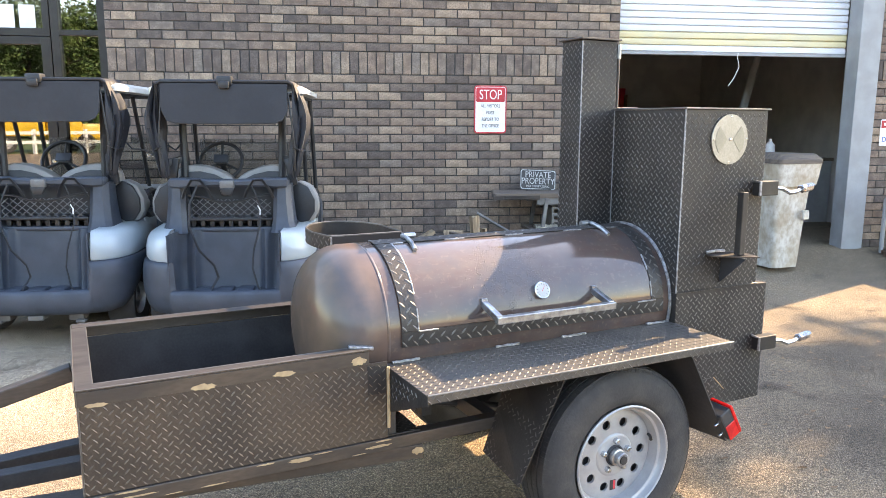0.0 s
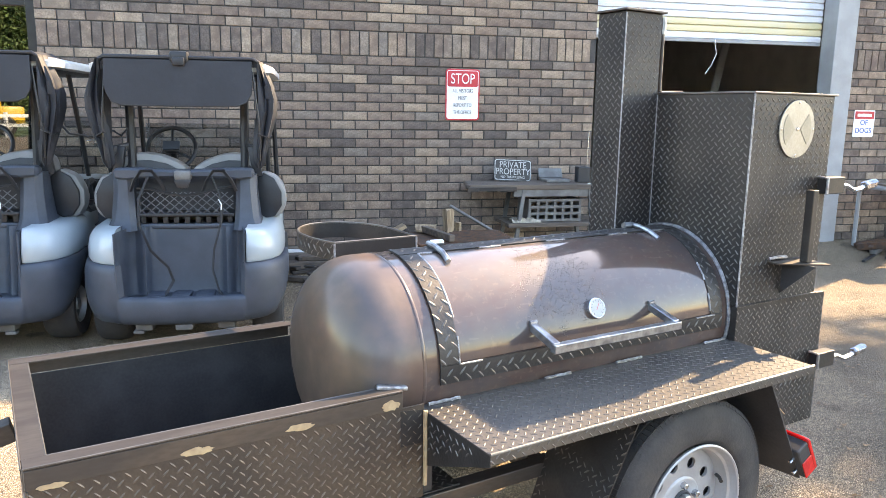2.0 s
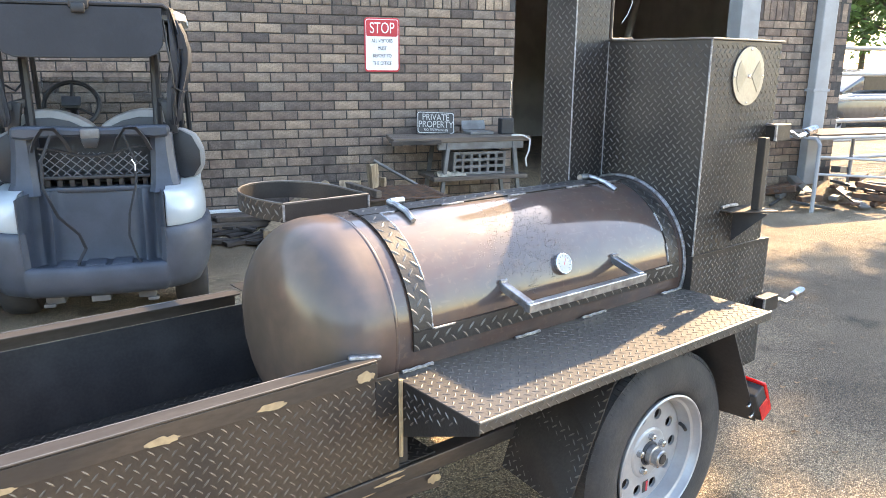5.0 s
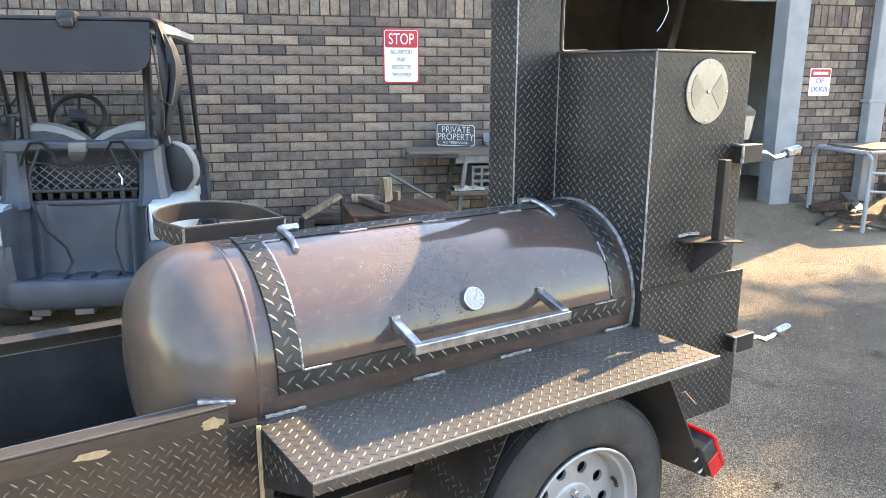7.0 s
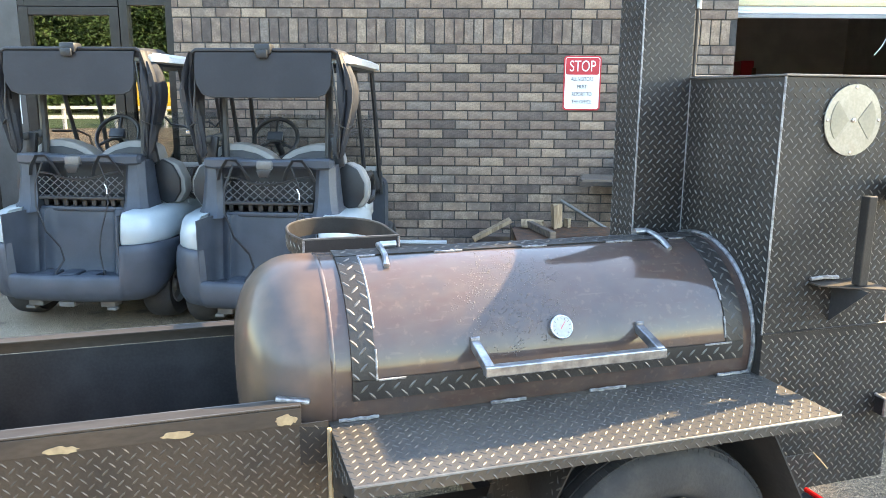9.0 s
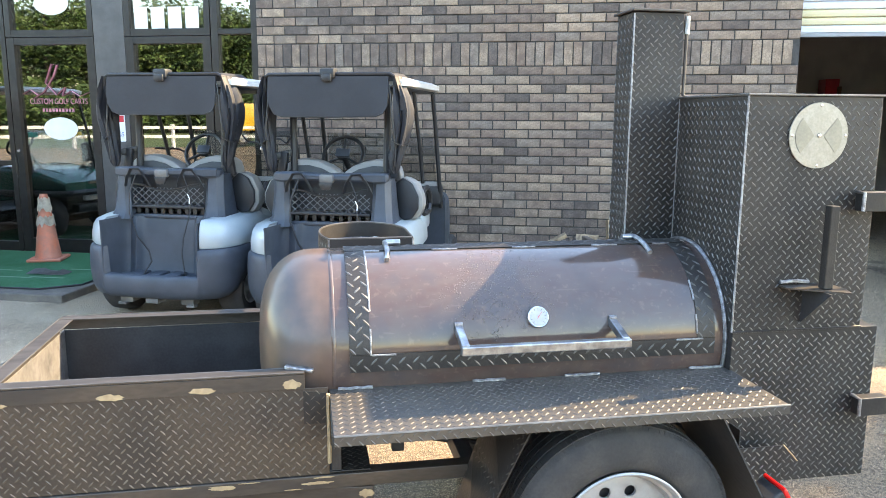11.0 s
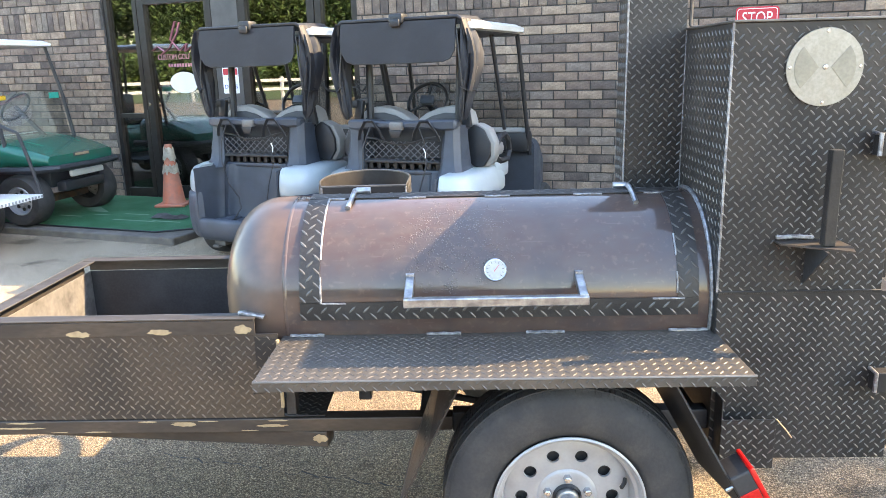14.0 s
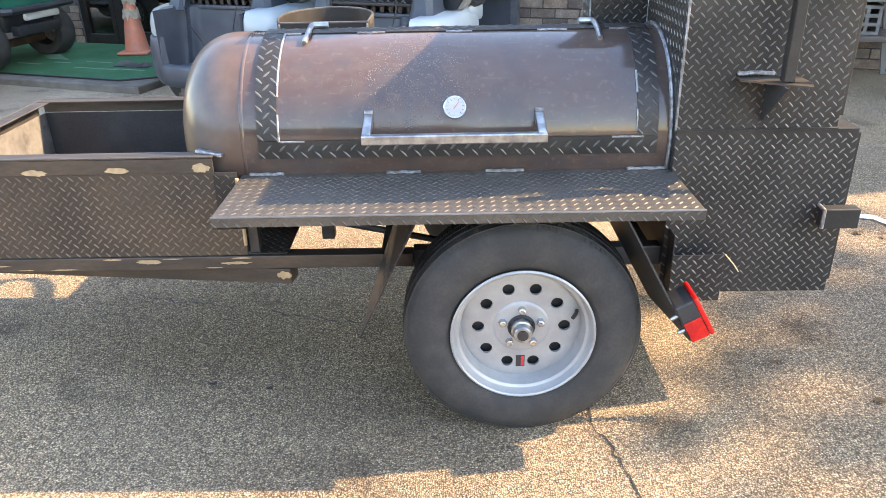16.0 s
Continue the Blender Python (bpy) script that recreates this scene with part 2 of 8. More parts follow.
M_HANDLE = mat("brushed_square_tube", (0.46, 0.47, 0.48), 0.32, 0.85, (0.22, 0.22, 0.23), scale=25, fine_amount=0.4)
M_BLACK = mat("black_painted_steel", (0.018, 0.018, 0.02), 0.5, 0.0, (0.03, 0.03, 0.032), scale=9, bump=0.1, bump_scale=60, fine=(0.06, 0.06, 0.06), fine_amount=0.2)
M_RUBBER = mat("tyre_rubber", (0.028, 0.028, 0.029), 0.75, 0.0, (0.045, 0.042, 0.04), scale=14, bump=0.15, bump_scale=120, fine_amount=0.3)
M_SILVER = mat("silver_wheel_paint", (0.37, 0.375, 0.38), 0.38, 0.3, (0.31, 0.31, 0.315), scale=10, fine_amount=0.1)
M_ZINC = mat("zinc_plated_steel", (0.62, 0.63, 0.65), 0.25, 0.95, (0.45, 0.46, 0.48), scale=40)
M_ALU = mat("spun_aluminium", (0.31, 0.30, 0.275), 0.42, 0.7, (0.27, 0.26, 0.235), scale=30)
M_REDLENS = mat("red_lamp_lens", (0.62, 0.015, 0.012), 0.18, 0.0, (0.45, 0.01, 0.01), scale=30, coat=0.5)
M_DIAL = mat("gauge_dial_white", (0.42, 0.42, 0.41), 0.4)
M_LEAFALU = mat("dull_aluminium", (0.26, 0.245, 0.205), 0.5, 0.6)
M_DARK = mat("dark_marking", (0.03, 0.03, 0.03), 0.5)
M_RED = mat("red_sign_paint", (0.55, 0.03, 0.045), 0.4)
M_WHITE = mat("white_sign_paint", (0.78, 0.79, 0.80), 0.4, color2=(0.72, 0.72, 0.72))
M_BRICK = brick_mat("fired_brick", "object")
M_BRICKS = brick_mat("fired_brick_field", "island")
M_MORTAR = mat("dark_mortar", (0.075, 0.07, 0.067), 0.95, color2=(0.05, 0.048, 0.046), scale=20, bump=0.3, bump_scale=200)
M_FRAME = mat("dark_bronze_frame", (0.022, 0.02, 0.02), 0.35, 0.4, (0.03, 0.028, 0.027), scale=12)
M_PANEL = mat("grey_mullion_panel", (0.085, 0.085, 0.088), 0.4, 0.3)
M_GLASS = glass_mat("coated_window_glass", (0.36, 0.38, 0.38), 0.26)
M_CLEAR = glass_mat("clear_windscreen", (0.80, 0.82, 0.82), 0.10)
M_ROLLER = mat("white_door_panel", (0.74, 0.76, 0.80), 0.45, color2=(0.66, 0.68, 0.71), scale=3)
M_ROLLER_Y = mat("yellowed_door_panel", (0.68, 0.60, 0.36), 0.5, color2=(0.62, 0.56, 0.38), scale=4)
M_STEELCOL = mat("grey_painted_column", (0.31, 0.325, 0.34), 0.5, color2=(0.26, 0.27, 0.28), scale=5, fine_amount=0.2)


def asphalt(name):
    """Worn asphalt: stones of many tones set in dark binder, with broad stains."""
    m = bpy.data.materials.new(name)
    m.use_nodes = True
    n, l = m.node_tree.nodes, m.node_tree.links
    b = n["Principled BSDF"]
    b.inputs["Roughness"].default_value = 0.9
    co = n.new("ShaderNodeTexCoord")

    def noise_(scale, detail):
        t = n.new("ShaderNodeTexNoise")
        t.inputs["Scale"].default_value, t.inputs["Detail"].default_value = scale, detail
        l.new(co.outputs["Object"], t.inputs["Vector"])
        return t.outputs[0]

    def ramp(src, stops):
        r = n.new("ShaderNodeValToRGB")
        e = r.color_ramp.elements
        e[0].position, e[0].color = stops[0][0], (*stops[0][1], 1)
        e[1].position, e[1].color = stops[-1][0], (*stops[-1][1], 1)
        for p_, c in stops[1:-1]:
            e.new(p_).color = (*c, 1)
        l.new(src, r.inputs[0])
        return r.outputs[0]

    def mix(fac, a, c, kind="MIX"):
        x = n.new("ShaderNodeMix")
        x.data_type, x.blend_type = "RGBA", kind
        if isinstance(fac, float):
            x.inputs[0].default_value = fac
        else:
            l.new(fac, x.inputs[0])
        l.new(a, x.inputs[6])
        l.new(c, x.inputs[7])
        return x.outputs[2]
    vo = n.new("ShaderNodeTexVoronoi")
    vo.inputs["Scale"].default_value = 180
    l.new(co.outputs["Object"], vo.inputs["Vector"])
    sx = n.new("ShaderNodeSeparateColor")
    l.new(vo.outputs["Color"], sx.inputs[0])
    stones = ramp(sx.outputs[0], ((0.0, (0.075, 0.067, 0.058)), (0.35, (0.115, 0.101, 0.084)), (0.6, (0.155, 0.134, 0.108)), (0.85, (0.20, 0.172, 0.136)), (1.0, (0.28, 0.25, 0.205))))
    edge = ramp(vo.outputs["Distance"], ((0.28, (1, 1, 1)), (0.68, (0.34, 0.31, 0.27))))
    col = mix(1.0, stones, edge, "MULTIPLY")
    broad = ramp(noise_(0.8, 8), ((0.33, (0.72, 0.70, 0.68)), (0.5, (1.0, 1.0, 1.0)), (0.68, (1.28, 1.22, 1.12))))
    col = mix(1.0, col, broad, "MULTIPLY")
    oil = ramp(noise_(2.6, 6), ((0.60, (1, 1, 1)), (0.72, (0.42, 0.41, 0.40))))
    col = mix(1.0, col, oil, "MULTIPLY")
    grit = ramp(noise_(60, 3), ((0.35, (0.86, 0.86, 0.86)), (0.7, (1.14, 1.14, 1.14))))
    col = mix(1.0, col, grit, "MULTIPLY")
    # ragged dark patch right of the trailer: stains, plus tree shade put into colour
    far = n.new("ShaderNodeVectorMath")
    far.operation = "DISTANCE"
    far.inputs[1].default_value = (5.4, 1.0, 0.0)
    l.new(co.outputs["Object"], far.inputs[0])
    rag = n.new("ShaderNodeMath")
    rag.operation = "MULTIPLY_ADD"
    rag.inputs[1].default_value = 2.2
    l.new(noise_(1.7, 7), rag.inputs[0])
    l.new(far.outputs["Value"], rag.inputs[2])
    dark_patch = n.new("ShaderNodeMapRange")
    dark_patch.inputs[1].default_value, dark_patch.inputs[2].default_value = 4.5, 3.1
    l.new(rag.outputs[0], dark_patch.inputs[0])
    stain_shade = n.new("ShaderNodeMix")
    stain_shade.data_type, stain_shade.blend_type = "RGBA", "MULTIPLY"
    stain_shade.inputs[7].default_value = (0.40, 0.40, 0.41, 1)
    l.new(dark_patch.outputs[0], stain_shade.inputs[0])
    l.new(col, stain_shade.inputs[6])
    col = stain_shade.outputs[2]
    # a paler dusty patch before the entrance
    off = n.new("ShaderNodeVectorMath")
    off.operation = "DISTANCE"
    off.inputs[1].default_value = (-2.2, 5.0, 0.0)
    l.new(co.outputs["Object"], off.inputs[0])
    rim = n.new("ShaderNodeMath")
    rim.operation = "MULTIPLY_ADD"
    rim.inputs[1].default_value = 1.6
    l.new(noise_(1.3, 7), rim.inputs[0])
    l.new(off.outputs["Value"], rim.inputs[2])
    dusty = n.new("ShaderNodeMapRange")
    dusty.inputs[1].default_value, dusty.inputs[2].default_value = 3.6, 2.4
    l.new(rim.outputs[0], dusty.inputs[0])
    dust = n.new("ShaderNodeMix")
    dust.data_type, dust.blend_type = "RGBA", "MULTIPLY"
    dust.inputs[7].default_value = (1.6, 1.68, 1.8, 1)
    l.new(dusty.outputs[0], dust.inputs[0])
    l.new(col, dust.inputs[6])
    col = dust.outputs[2]
    gain = n.new("ShaderNodeMix")
    gain.data_type, gain.blend_type = "RGBA", "MULTIPLY"
    gain.inputs[0].default_value = 1.0
    gain.inputs[7].default_value = (2.55, 2.30, 1.94, 1)
    l.new(col, gain.inputs[6])
    l.new(gain.outputs[2], b.inputs["Base Color"])
    bp = n.new("ShaderNodeBump")
    bp.invert = True
    bp.inputs["Strength"].default_value, bp.inputs["Distance"].default_value = 1.0, 0.007
    l.new(vo.outputs["Distance"], bp.inputs["Height"])
    l.new(bp.outputs[0], b.inputs["Normal"])
    return m


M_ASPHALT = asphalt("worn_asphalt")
M_CONCRETE = mat("old_concrete", (0.30, 0.285, 0.255), 0.9, 0, (0.22, 0.21, 0.19), scale=2.2, detail=8, bump=0.35, bump_scale=90, fine=(0.14, 0.13, 0.12), fine_scale=120, fine_amount=0.4)
M_CURB = mat("weathered_curb", (0.17, 0.15, 0.125), 0.9, 0, (0.10, 0.09, 0.078), scale=5, bump=0.4, bump_scale=60)
M_MAT = mat("green_artificial_turf", (0.012, 0.105, 0.035), 0.95, 0, (0.035, 0.15, 0.07), scale=2.5, bump=0.6, bump_scale=300, fine=(0.01, 0.08, 0.03), fine_scale=200, fine_amount=0.6)
M_CONE = mat("faded_orange_plastic", (0.50, 0.15, 0.08), 0.6, 0, (0.42, 0.17, 0.11), scale=9, fine=(0.30, 0.13, 0.09), fine_scale=30, fine_amount=0.5)
M_CONEBAND = mat("torn_white_sleeve", (0.64, 0.59, 0.48), 0.6, 0, (0.40, 0.35, 0.27), scale=18, fine_amount=0.4)
M_CART = mat("dark_grey_cart_plastic", (0.046, 0.056, 0.074), 0.42, 0, (0.036, 0.044, 0.058), scale=6, bump=0.08, bump_scale=300, fine_amount=0.2, rough2=0.6)
M_CARTDK = mat("black_cart_plastic", (0.016, 0.018, 0.022), 0.45, 0, (0.023, 0.025, 0.029), scale=9, bump=0.1, bump_scale=250)
M_CARTBODY = mat("pale_blue_cart_body", (0.36, 0.41, 0.435), 0.28, 0, (0.32, 0.37, 0.395), scale=4, coat=0.4, fine_amount=0.06)
M_VINYL = mat("black_vinyl_canopy", (0.012, 0.014, 0.020), 0.6, 0, (0.018, 0.020, 0.027), scale=5, bump=0.25, bump_scale=14, fine_amount=0.2)
M_SEAT = mat("grey_vinyl_seat", (0.27, 0.265, 0.255), 0.5, 0, (0.22, 0.22, 0.215), scale=6, bump=0.1, bump_scale=150, fine_amount=0.15)
M_ROOFPLASTIC = mat("cream_roof_plastic", (0.60, 0.60, 0.57), 0.4, 0, (0.52, 0.52, 0.49), scale=5)
M_GREEN = mat("green_cart_paint", (0.008, 0.11, 0.075), 0.25, 0.1, (0.01, 0.125, 0.085), scale=3, coat=0.5, fine_amount=0.1)
M_WOOD = mat("grey_weathered_wood", (0.145, 0.112, 0.085), 0.85, 0, (0.078, 0.062, 0.052), scale=9, bump=0.4, bump_scale=40, stretch=(0.25, 2.5, 2.5))
M_OLDWOOD = mat("blackened_old_wood", (0.075, 0.06, 0.05), 0.9, 0, (0.035, 0.03, 0.027), scale=9, bump=0.5, bump_scale=40, stretch=(0.3, 2.5, 2.5))
M_NET = mat("grey_cord", (0.12, 0.125, 0.135), 0.7)
M_LOG = mat("fresh_split_wood", (0.36, 0.265, 0.165), 0.8, 0, (0.20, 0.14, 0.085), scale=12, bump=0.4, bump_scale=40, stretch=(3, 3, 0.4))
M_DULL = mat("dull_galvanised_steel", (0.17, 0.17, 0.165), 0.6, 0.2, (0.11, 0.105, 0.10), scale=8, bump=0.1, bump_scale=80)
M_RUST = mat("rusty_scrap_steel", (0.14, 0.075, 0.045), 0.8, 0.3, (0.075, 0.055, 0.045), scale=16, bump=0.3, bump_scale=90)
M_BIN = mat("dirty_white_plastic", (0.56, 0.54, 0.49), 0.55, 0, (0.40, 0.34, 0.26), scale=4.5, detail=8, fine=(0.22, 0.16, 0.10), fine_scale=22, fine_amount=0.5)
M_ROOM = mat("dim_room_wall", (0.46, 0.44, 0.41), 0.9, color2=(0.36, 0.34, 0.32), scale=3)
M_LEAF = mat("tree_foliage", (0.055, 0.10, 0.025), 0.7, 0, (0.085, 0.135, 0.03), scale=0.5, per_island=0.45)
M_BARK = mat("tree_bark", (0.10, 0.075, 0.055), 0.95, 0, (0.06, 0.048, 0.038), scale=8, bump=0.8, bump_scale=20)
M_DEADLEAF = mat("dry_leaves", (0.20, 0.12, 0.06), 0.8, per_island=0.4)
M_GRASS = mat("mown_grass", (0.075, 0.12, 0.03), 0.95, 0, (0.11, 0.13, 0.045), scale=0.6, bump=0.5, bump_scale=20)
M_FENCE = mat("white_fence_paint", (0.78, 0.78, 0.76), 0.6)
M_YELLOW = mat("yellow_vehicle_paint", (0.62, 0.40, 0.02), 0.35, coat=0.3)
M_PINK = mat("pink_window_vinyl", (0.50, 0.20, 0.27), 0.5)
M_BLUE = mat("blue_plastic", (0.02, 0.10, 0.42), 0.4)
M_TRASHRED = mat("red_cart_paint", (0.50, 0.02, 0.035), 0.3, coat=0.4)
M_CLOTH = mat("faded_strap_webbing", (0.03, 0.03, 0.033), 0.8)

# ---- mesh helpers ----
WORLD = {}


def thing(name, m, label, category, group="", kind=""):
    """An empty at a thing's base, at the pose m; its parts are built in its own coordinates."""
    e = new(name)
    e.empty_display_size = 0.1
    e.matrix_world = m
    WORLD[e] = m.copy()
    return tagged(e, label, category, group, kind)


def part(name, bm, material, parent=None, label="", smooth=False, angle=0.6, own=False):
    """Links a bmesh, given in world coordinates (or, with own, in the thing's), as one mesh under a thing or a part."""
    me = bpy.data.meshes.new(name)
    if parent is not None and not own:
        bm.transform(WORLD[parent].inverted())
    bmesh.ops.recalc_face_normals(bm, faces=bm.faces)
    if smooth:
        for f in bm.faces:
            f.smooth = True
        for e in bm.edges:
            if len(e.link_faces) == 2 and e.calc_face_angle() > angle:
                e.smooth = False
    bm.to_mesh(me)
    bm.free()
    me.materials.append(material)
    ob = new(name, me)
    if parent is not None:
        ob.parent = parent
        WORLD[ob] = WORLD[parent]
    else:
        WORLD[ob] = Matrix()
    if label:
        ob["label"] = label
    return ob


def cuboid(x0, x1, y0, y1, z0, z1, bev=0.0, bm=None, m=None):
    bm = bm or bmesh.new()
    r = bmesh.ops.create_cube(bm, size=1.0, matrix=(m or Matrix()) @ Matrix.Translation(((x0 + x1) / 2, (y0 + y1) / 2, (z0 + z1) / 2)) @ Matrix.Diagonal((x1 - x0, y1 - y0, z1 - z0, 1)))
    if bev:
        es = list({e for v in r["verts"] for e in v.link_edges})
        bmesh.ops.bevel(bm, geom=es, offset=bev, segments=2, affect="EDGES", profile=0.5)
    return bm


def rod(p0, p1, r, r2=None, seg=16, bm=None, caps=True):
    bm = bm or bmesh.new()
    p0, p1 = Vector(p0), Vector(p1)
    d = p1 - p0
    m = Matrix.Translation((p0 + p1) / 2) @ d.to_track_quat("Z", "Y").to_matrix().to_4x4()
    bmesh.ops.create_cone(bm, cap_ends=caps, segments=seg, radius1=r, radius2=r if r2 is None else r2, depth=d.length, matrix=m)
    return bm


def beam(p0, p1, w, h, bev=0.003, bm=None, up=(0, 0, 1)):
    """A square tube or board from p0 to p1, w wide and h high."""
    bm = bm or bmesh.new()
    p0, p1 = Vector(p0), Vector(p1)
    x = (p1 - p0).normalized()
    z = Vector(up)
    z = (z - x * z.dot(x)).normalized()
    y = z.cross(x)
    m = Matrix((x, y, z)).transposed().to_4x4()
    m.translation = (p0 + p1) / 2
    l = (p1 - p0).length / 2
    return cuboid(-l, l, -w / 2, w / 2, -h / 2, h / 2, bev, bm, m)


def sweep(points, r, seg=8, bm=None, closed=False, flat=None):
    """A round wire (or, with flat=(w, h), a strap) along points."""
    bm = bm or bmesh.new()
    pts = [Vector(p) for p in points]
    n = len(pts)
    rings = []
    last = None
    for i, p in enumerate(pts):
        a = pts[(i - 1) % n] if closed or i else p
        b = pts[(i + 1) % n] if closed or i < n - 1 else p
        d = (b - a).normalized()
        if last is None:
            u = d.orthogonal().normalized()
            if abs(d.z) < 0.9:
                u = (Vector((0, 0, 1)) - d * d.z).normalized()
        else:
            u = (last - d * last.dot(d)).normalized()
        last = u
        v = d.cross(u)
        if flat:
            w, h = flat
            cs = [(-w / 2, -h / 2), (w / 2, -h / 2), (w / 2, h / 2), (-w / 2, h / 2)]
            rings.append([bm.verts.new(p + v * c + u * s) for c, s in cs])
        else:
            rings.append([bm.verts.new(p + (u * math.cos(2 * math.pi * k / seg) + v * math.sin(2 * math.pi * k / seg)) * r) for k in range(seg)])
    k = len(rings[0])
    for i in range(n if closed else n - 1):
        a, b = rings[i], rings[(i + 1) % n]
        for j in range(k):
            bm.faces.new((a[j], a[(j + 1) % k], b[(j + 1) % k], b[j]))
    if not closed:
        bm.faces.new(rings[0])
        bm.faces.new(rings[-1][::-1])
    return bm


def lathe(profile, seg=48, m=None, bm=None, closed=False):
    """Turns (radius, height) pairs round z."""
    bm = bm or bmesh.new()
    m = m or Matrix()
    rings = []
    for r, z in profile:
        if r < 1e-6:
            rings.append([bm.verts.new(m @ Vector((0, 0, z)))])
        else:
            rings.append([bm.verts.new(m @ Vector((r * math.cos(2 * math.pi * k / seg), r * math.sin(2 * math.pi * k / seg), z))) for k in range(seg)])
    pairs = list(zip(rings, rings[1:])) + ([(rings[-1], rings[0])] if closed else [])
    for a, b in pairs:
        for k in range(seg):
            j = (k + 1) % seg
            if len(a) == 1 and len(b) == 1:
                continue
            if len(a) == 1:
                bm.faces.new((a[0], b[k], b[j]))
            elif len(b) == 1:
                bm.faces.new((a[k], a[j], b[0]))
            else:
                bm.faces.new((a[k], a[j], b[j], b[k]))
    return bm


def prism(outline, origin, u, v, thick, bm=None, bev=0.0):
    """A plate: a 2D outline in the plane of u and v at origin, thickened along u x v."""
    bm = bm or bmesh.new()
    o, u, v = Vector(origin), Vector(u).normalized(), Vector(v).normalized()
    n = u.cross(v)
    a = [bm.verts.new(o + u * x + v * y) for x, y in outline]
    b = [bm.verts.new(o + u * x + v * y + n * thick) for x, y in outline]
    k = len(a)
    fs = [bm.faces.new(a[::-1]), bm.faces.new(b)]
    for i in range(k):
        fs.append(bm.faces.new((a[i], a[(i + 1) % k], b[(i + 1) % k], b[i])))
    if bev:
        es = list({e for f in fs for e in f.edges})
        bmesh.ops.bevel(bm, geom=es, offset=bev, segments=2, affect="EDGES", profile=0.5)
    return bm


def loft(sections, bm=None, caps=True):
    """Joins closed sections of equal point counts into a skin."""
    bm = bm or bmesh.new()
    rings = [[bm.verts.new(p) for p in s] for s in sections]
    k = len(rings[0])
    for a, b in zip(rings, rings[1:]):
        for j in range(k):
            bm.faces.new((a[j], a[(j + 1) % k], b[(j + 1) % k], b[j]))
    if caps:
        bm.faces.new(rings[0][::-1])
        bm.faces.new(rings[-1])
    return bm


def rounded(w, h, r, n=5):
    """A rounded rectangle outline about the origin."""
    pts = []
    for cx, cy, a0 in ((w / 2 - r, h / 2 - r, 0), (-w / 2 + r, h / 2 - r, 90), (-w / 2 + r, -h / 2 + r, 180), (w / 2 - r, -h / 2 + r, 270)):
        for i in range(n + 1):
            a = radians(a0 + 90 * i / n)
            pts.append((cx + r * math.cos(a), cy + r * math.sin(a)))
    return pts


def soup(name, verts, faces, material, parent=None, label="", kind=""):
    """One mesh from computed corners, in world coordinates."""
    me = bpy.data.meshes.new(name)
    if parent is not None:
        inv = WORLD[parent].inverted()
        verts = [inv @ Vector(v) for v in verts]
    me.from_pydata([tuple(v) for v in verts], [], faces)
    me.materials.append(material)
    ob = new(name, me)
    if parent is not None:
        ob.parent = parent
        WORLD[ob] = WORLD[parent]
    else:
        WORLD[ob] = Matrix()
    if label:
        ob["label"] = label
    if kind:
        ob["kind"] = kind
    return ob


LUG = 0.0152


def tread(origin, u, v, w, h, parent, keep=None, shape=None, pitch=LUG, material=None):
    """Raised lugs of tread plate over a w x h rectangle at origin; shape(x, y) gives the place and normal on a bent plate."""
    o, u, v = Vector(origin), Vector(u).normalized(), Vector(v).normalized()
    n = u.cross(v)
    L, W, H = 0.72 * pitch, 0.165 * pitch, 0.0016
    vs, fs = [], []
    for j in range(int(h / pitch) + 1):
        for i in range(int(w / pitch / 2) + 2):
            x, y = (2 * i + 0.4 + j % 2) * pitch, (j + 0.5) * pitch
            if x < 0.006 or x > w - 0.006 or y > h - 0.006 or (keep and not keep(x, y)):
                continue
            a = radians(45 if j % 2 else -45)
            ca, sa = math.cos(a), math.sin(a)
            loc = [(-L, 0, 0), (-L * 0.45, -W, 0), (L * 0.45, -W, 0), (L, 0, 0), (L * 0.45, W, 0), (-L * 0.45, W, 0), (-L * 0.5, 0, H), (L * 0.5, 0, H)]
            b = len(vs)
            for px, py, pz in loc:
                qx, qy = x + px * ca - py * sa, y + px * sa + py * ca
                if shape:
                    p, nn = shape(qx, qy)
                    vs.append(p + nn * (pz + 0.0002))
                else:
                    vs.append(o + u * qx + v * qy + n * (pz + 0.0002))
            fs += [(b, b + 1, b + 6), (b + 1, b + 2, b + 7, b + 6), (b + 2, b + 3, b + 7), (b + 3, b + 4, b + 7), (b + 4, b + 5, b + 6, b + 7), (b + 5, b, b + 6)]
    return soup("tread_pattern", vs, fs, material or M_LUG, parent, "raised worn steel lugs", kind="stuff")


def lettering(text, size, m, material, parent, name="lettering", squeeze=1.0, depth=0.001):
    """Words in the built-in font as a mesh, its middle at the pose m."""
    cu = bpy.data.curves.new(name, "FONT")
    cu.body, cu.size, cu.align_x, cu.align_y, cu.extrude = text, size, "CENTER", "CENTER", depth
    tmp = bpy.data.objects.new(name, cu)
    me = bpy.data.meshes.new_from_object(tmp)
    bpy.data.objects.remove(tmp)
    bpy.data.curves.remove(cu)
    me.transform(m @ Matrix.Diagonal((squeeze, 1, 1, 1)))
    if parent is not None:
        me.transform(WORLD[parent].inverted())
    me.materials.clear()
    me.materials.append(material)
    ob = new(name, me)
    ob.parent = parent
    WORLD[ob] = WORLD[parent]
    return ob

# ---- the ground and the building ----
BANG = math.degrees(math.atan(-0.34))
BM = pose(0.45, 7.757, 0, 0, 0, BANG)


def b_of(x, y):
    p = BM.inverted() @ Vector((x, y, 0))
    return p.x, p.y


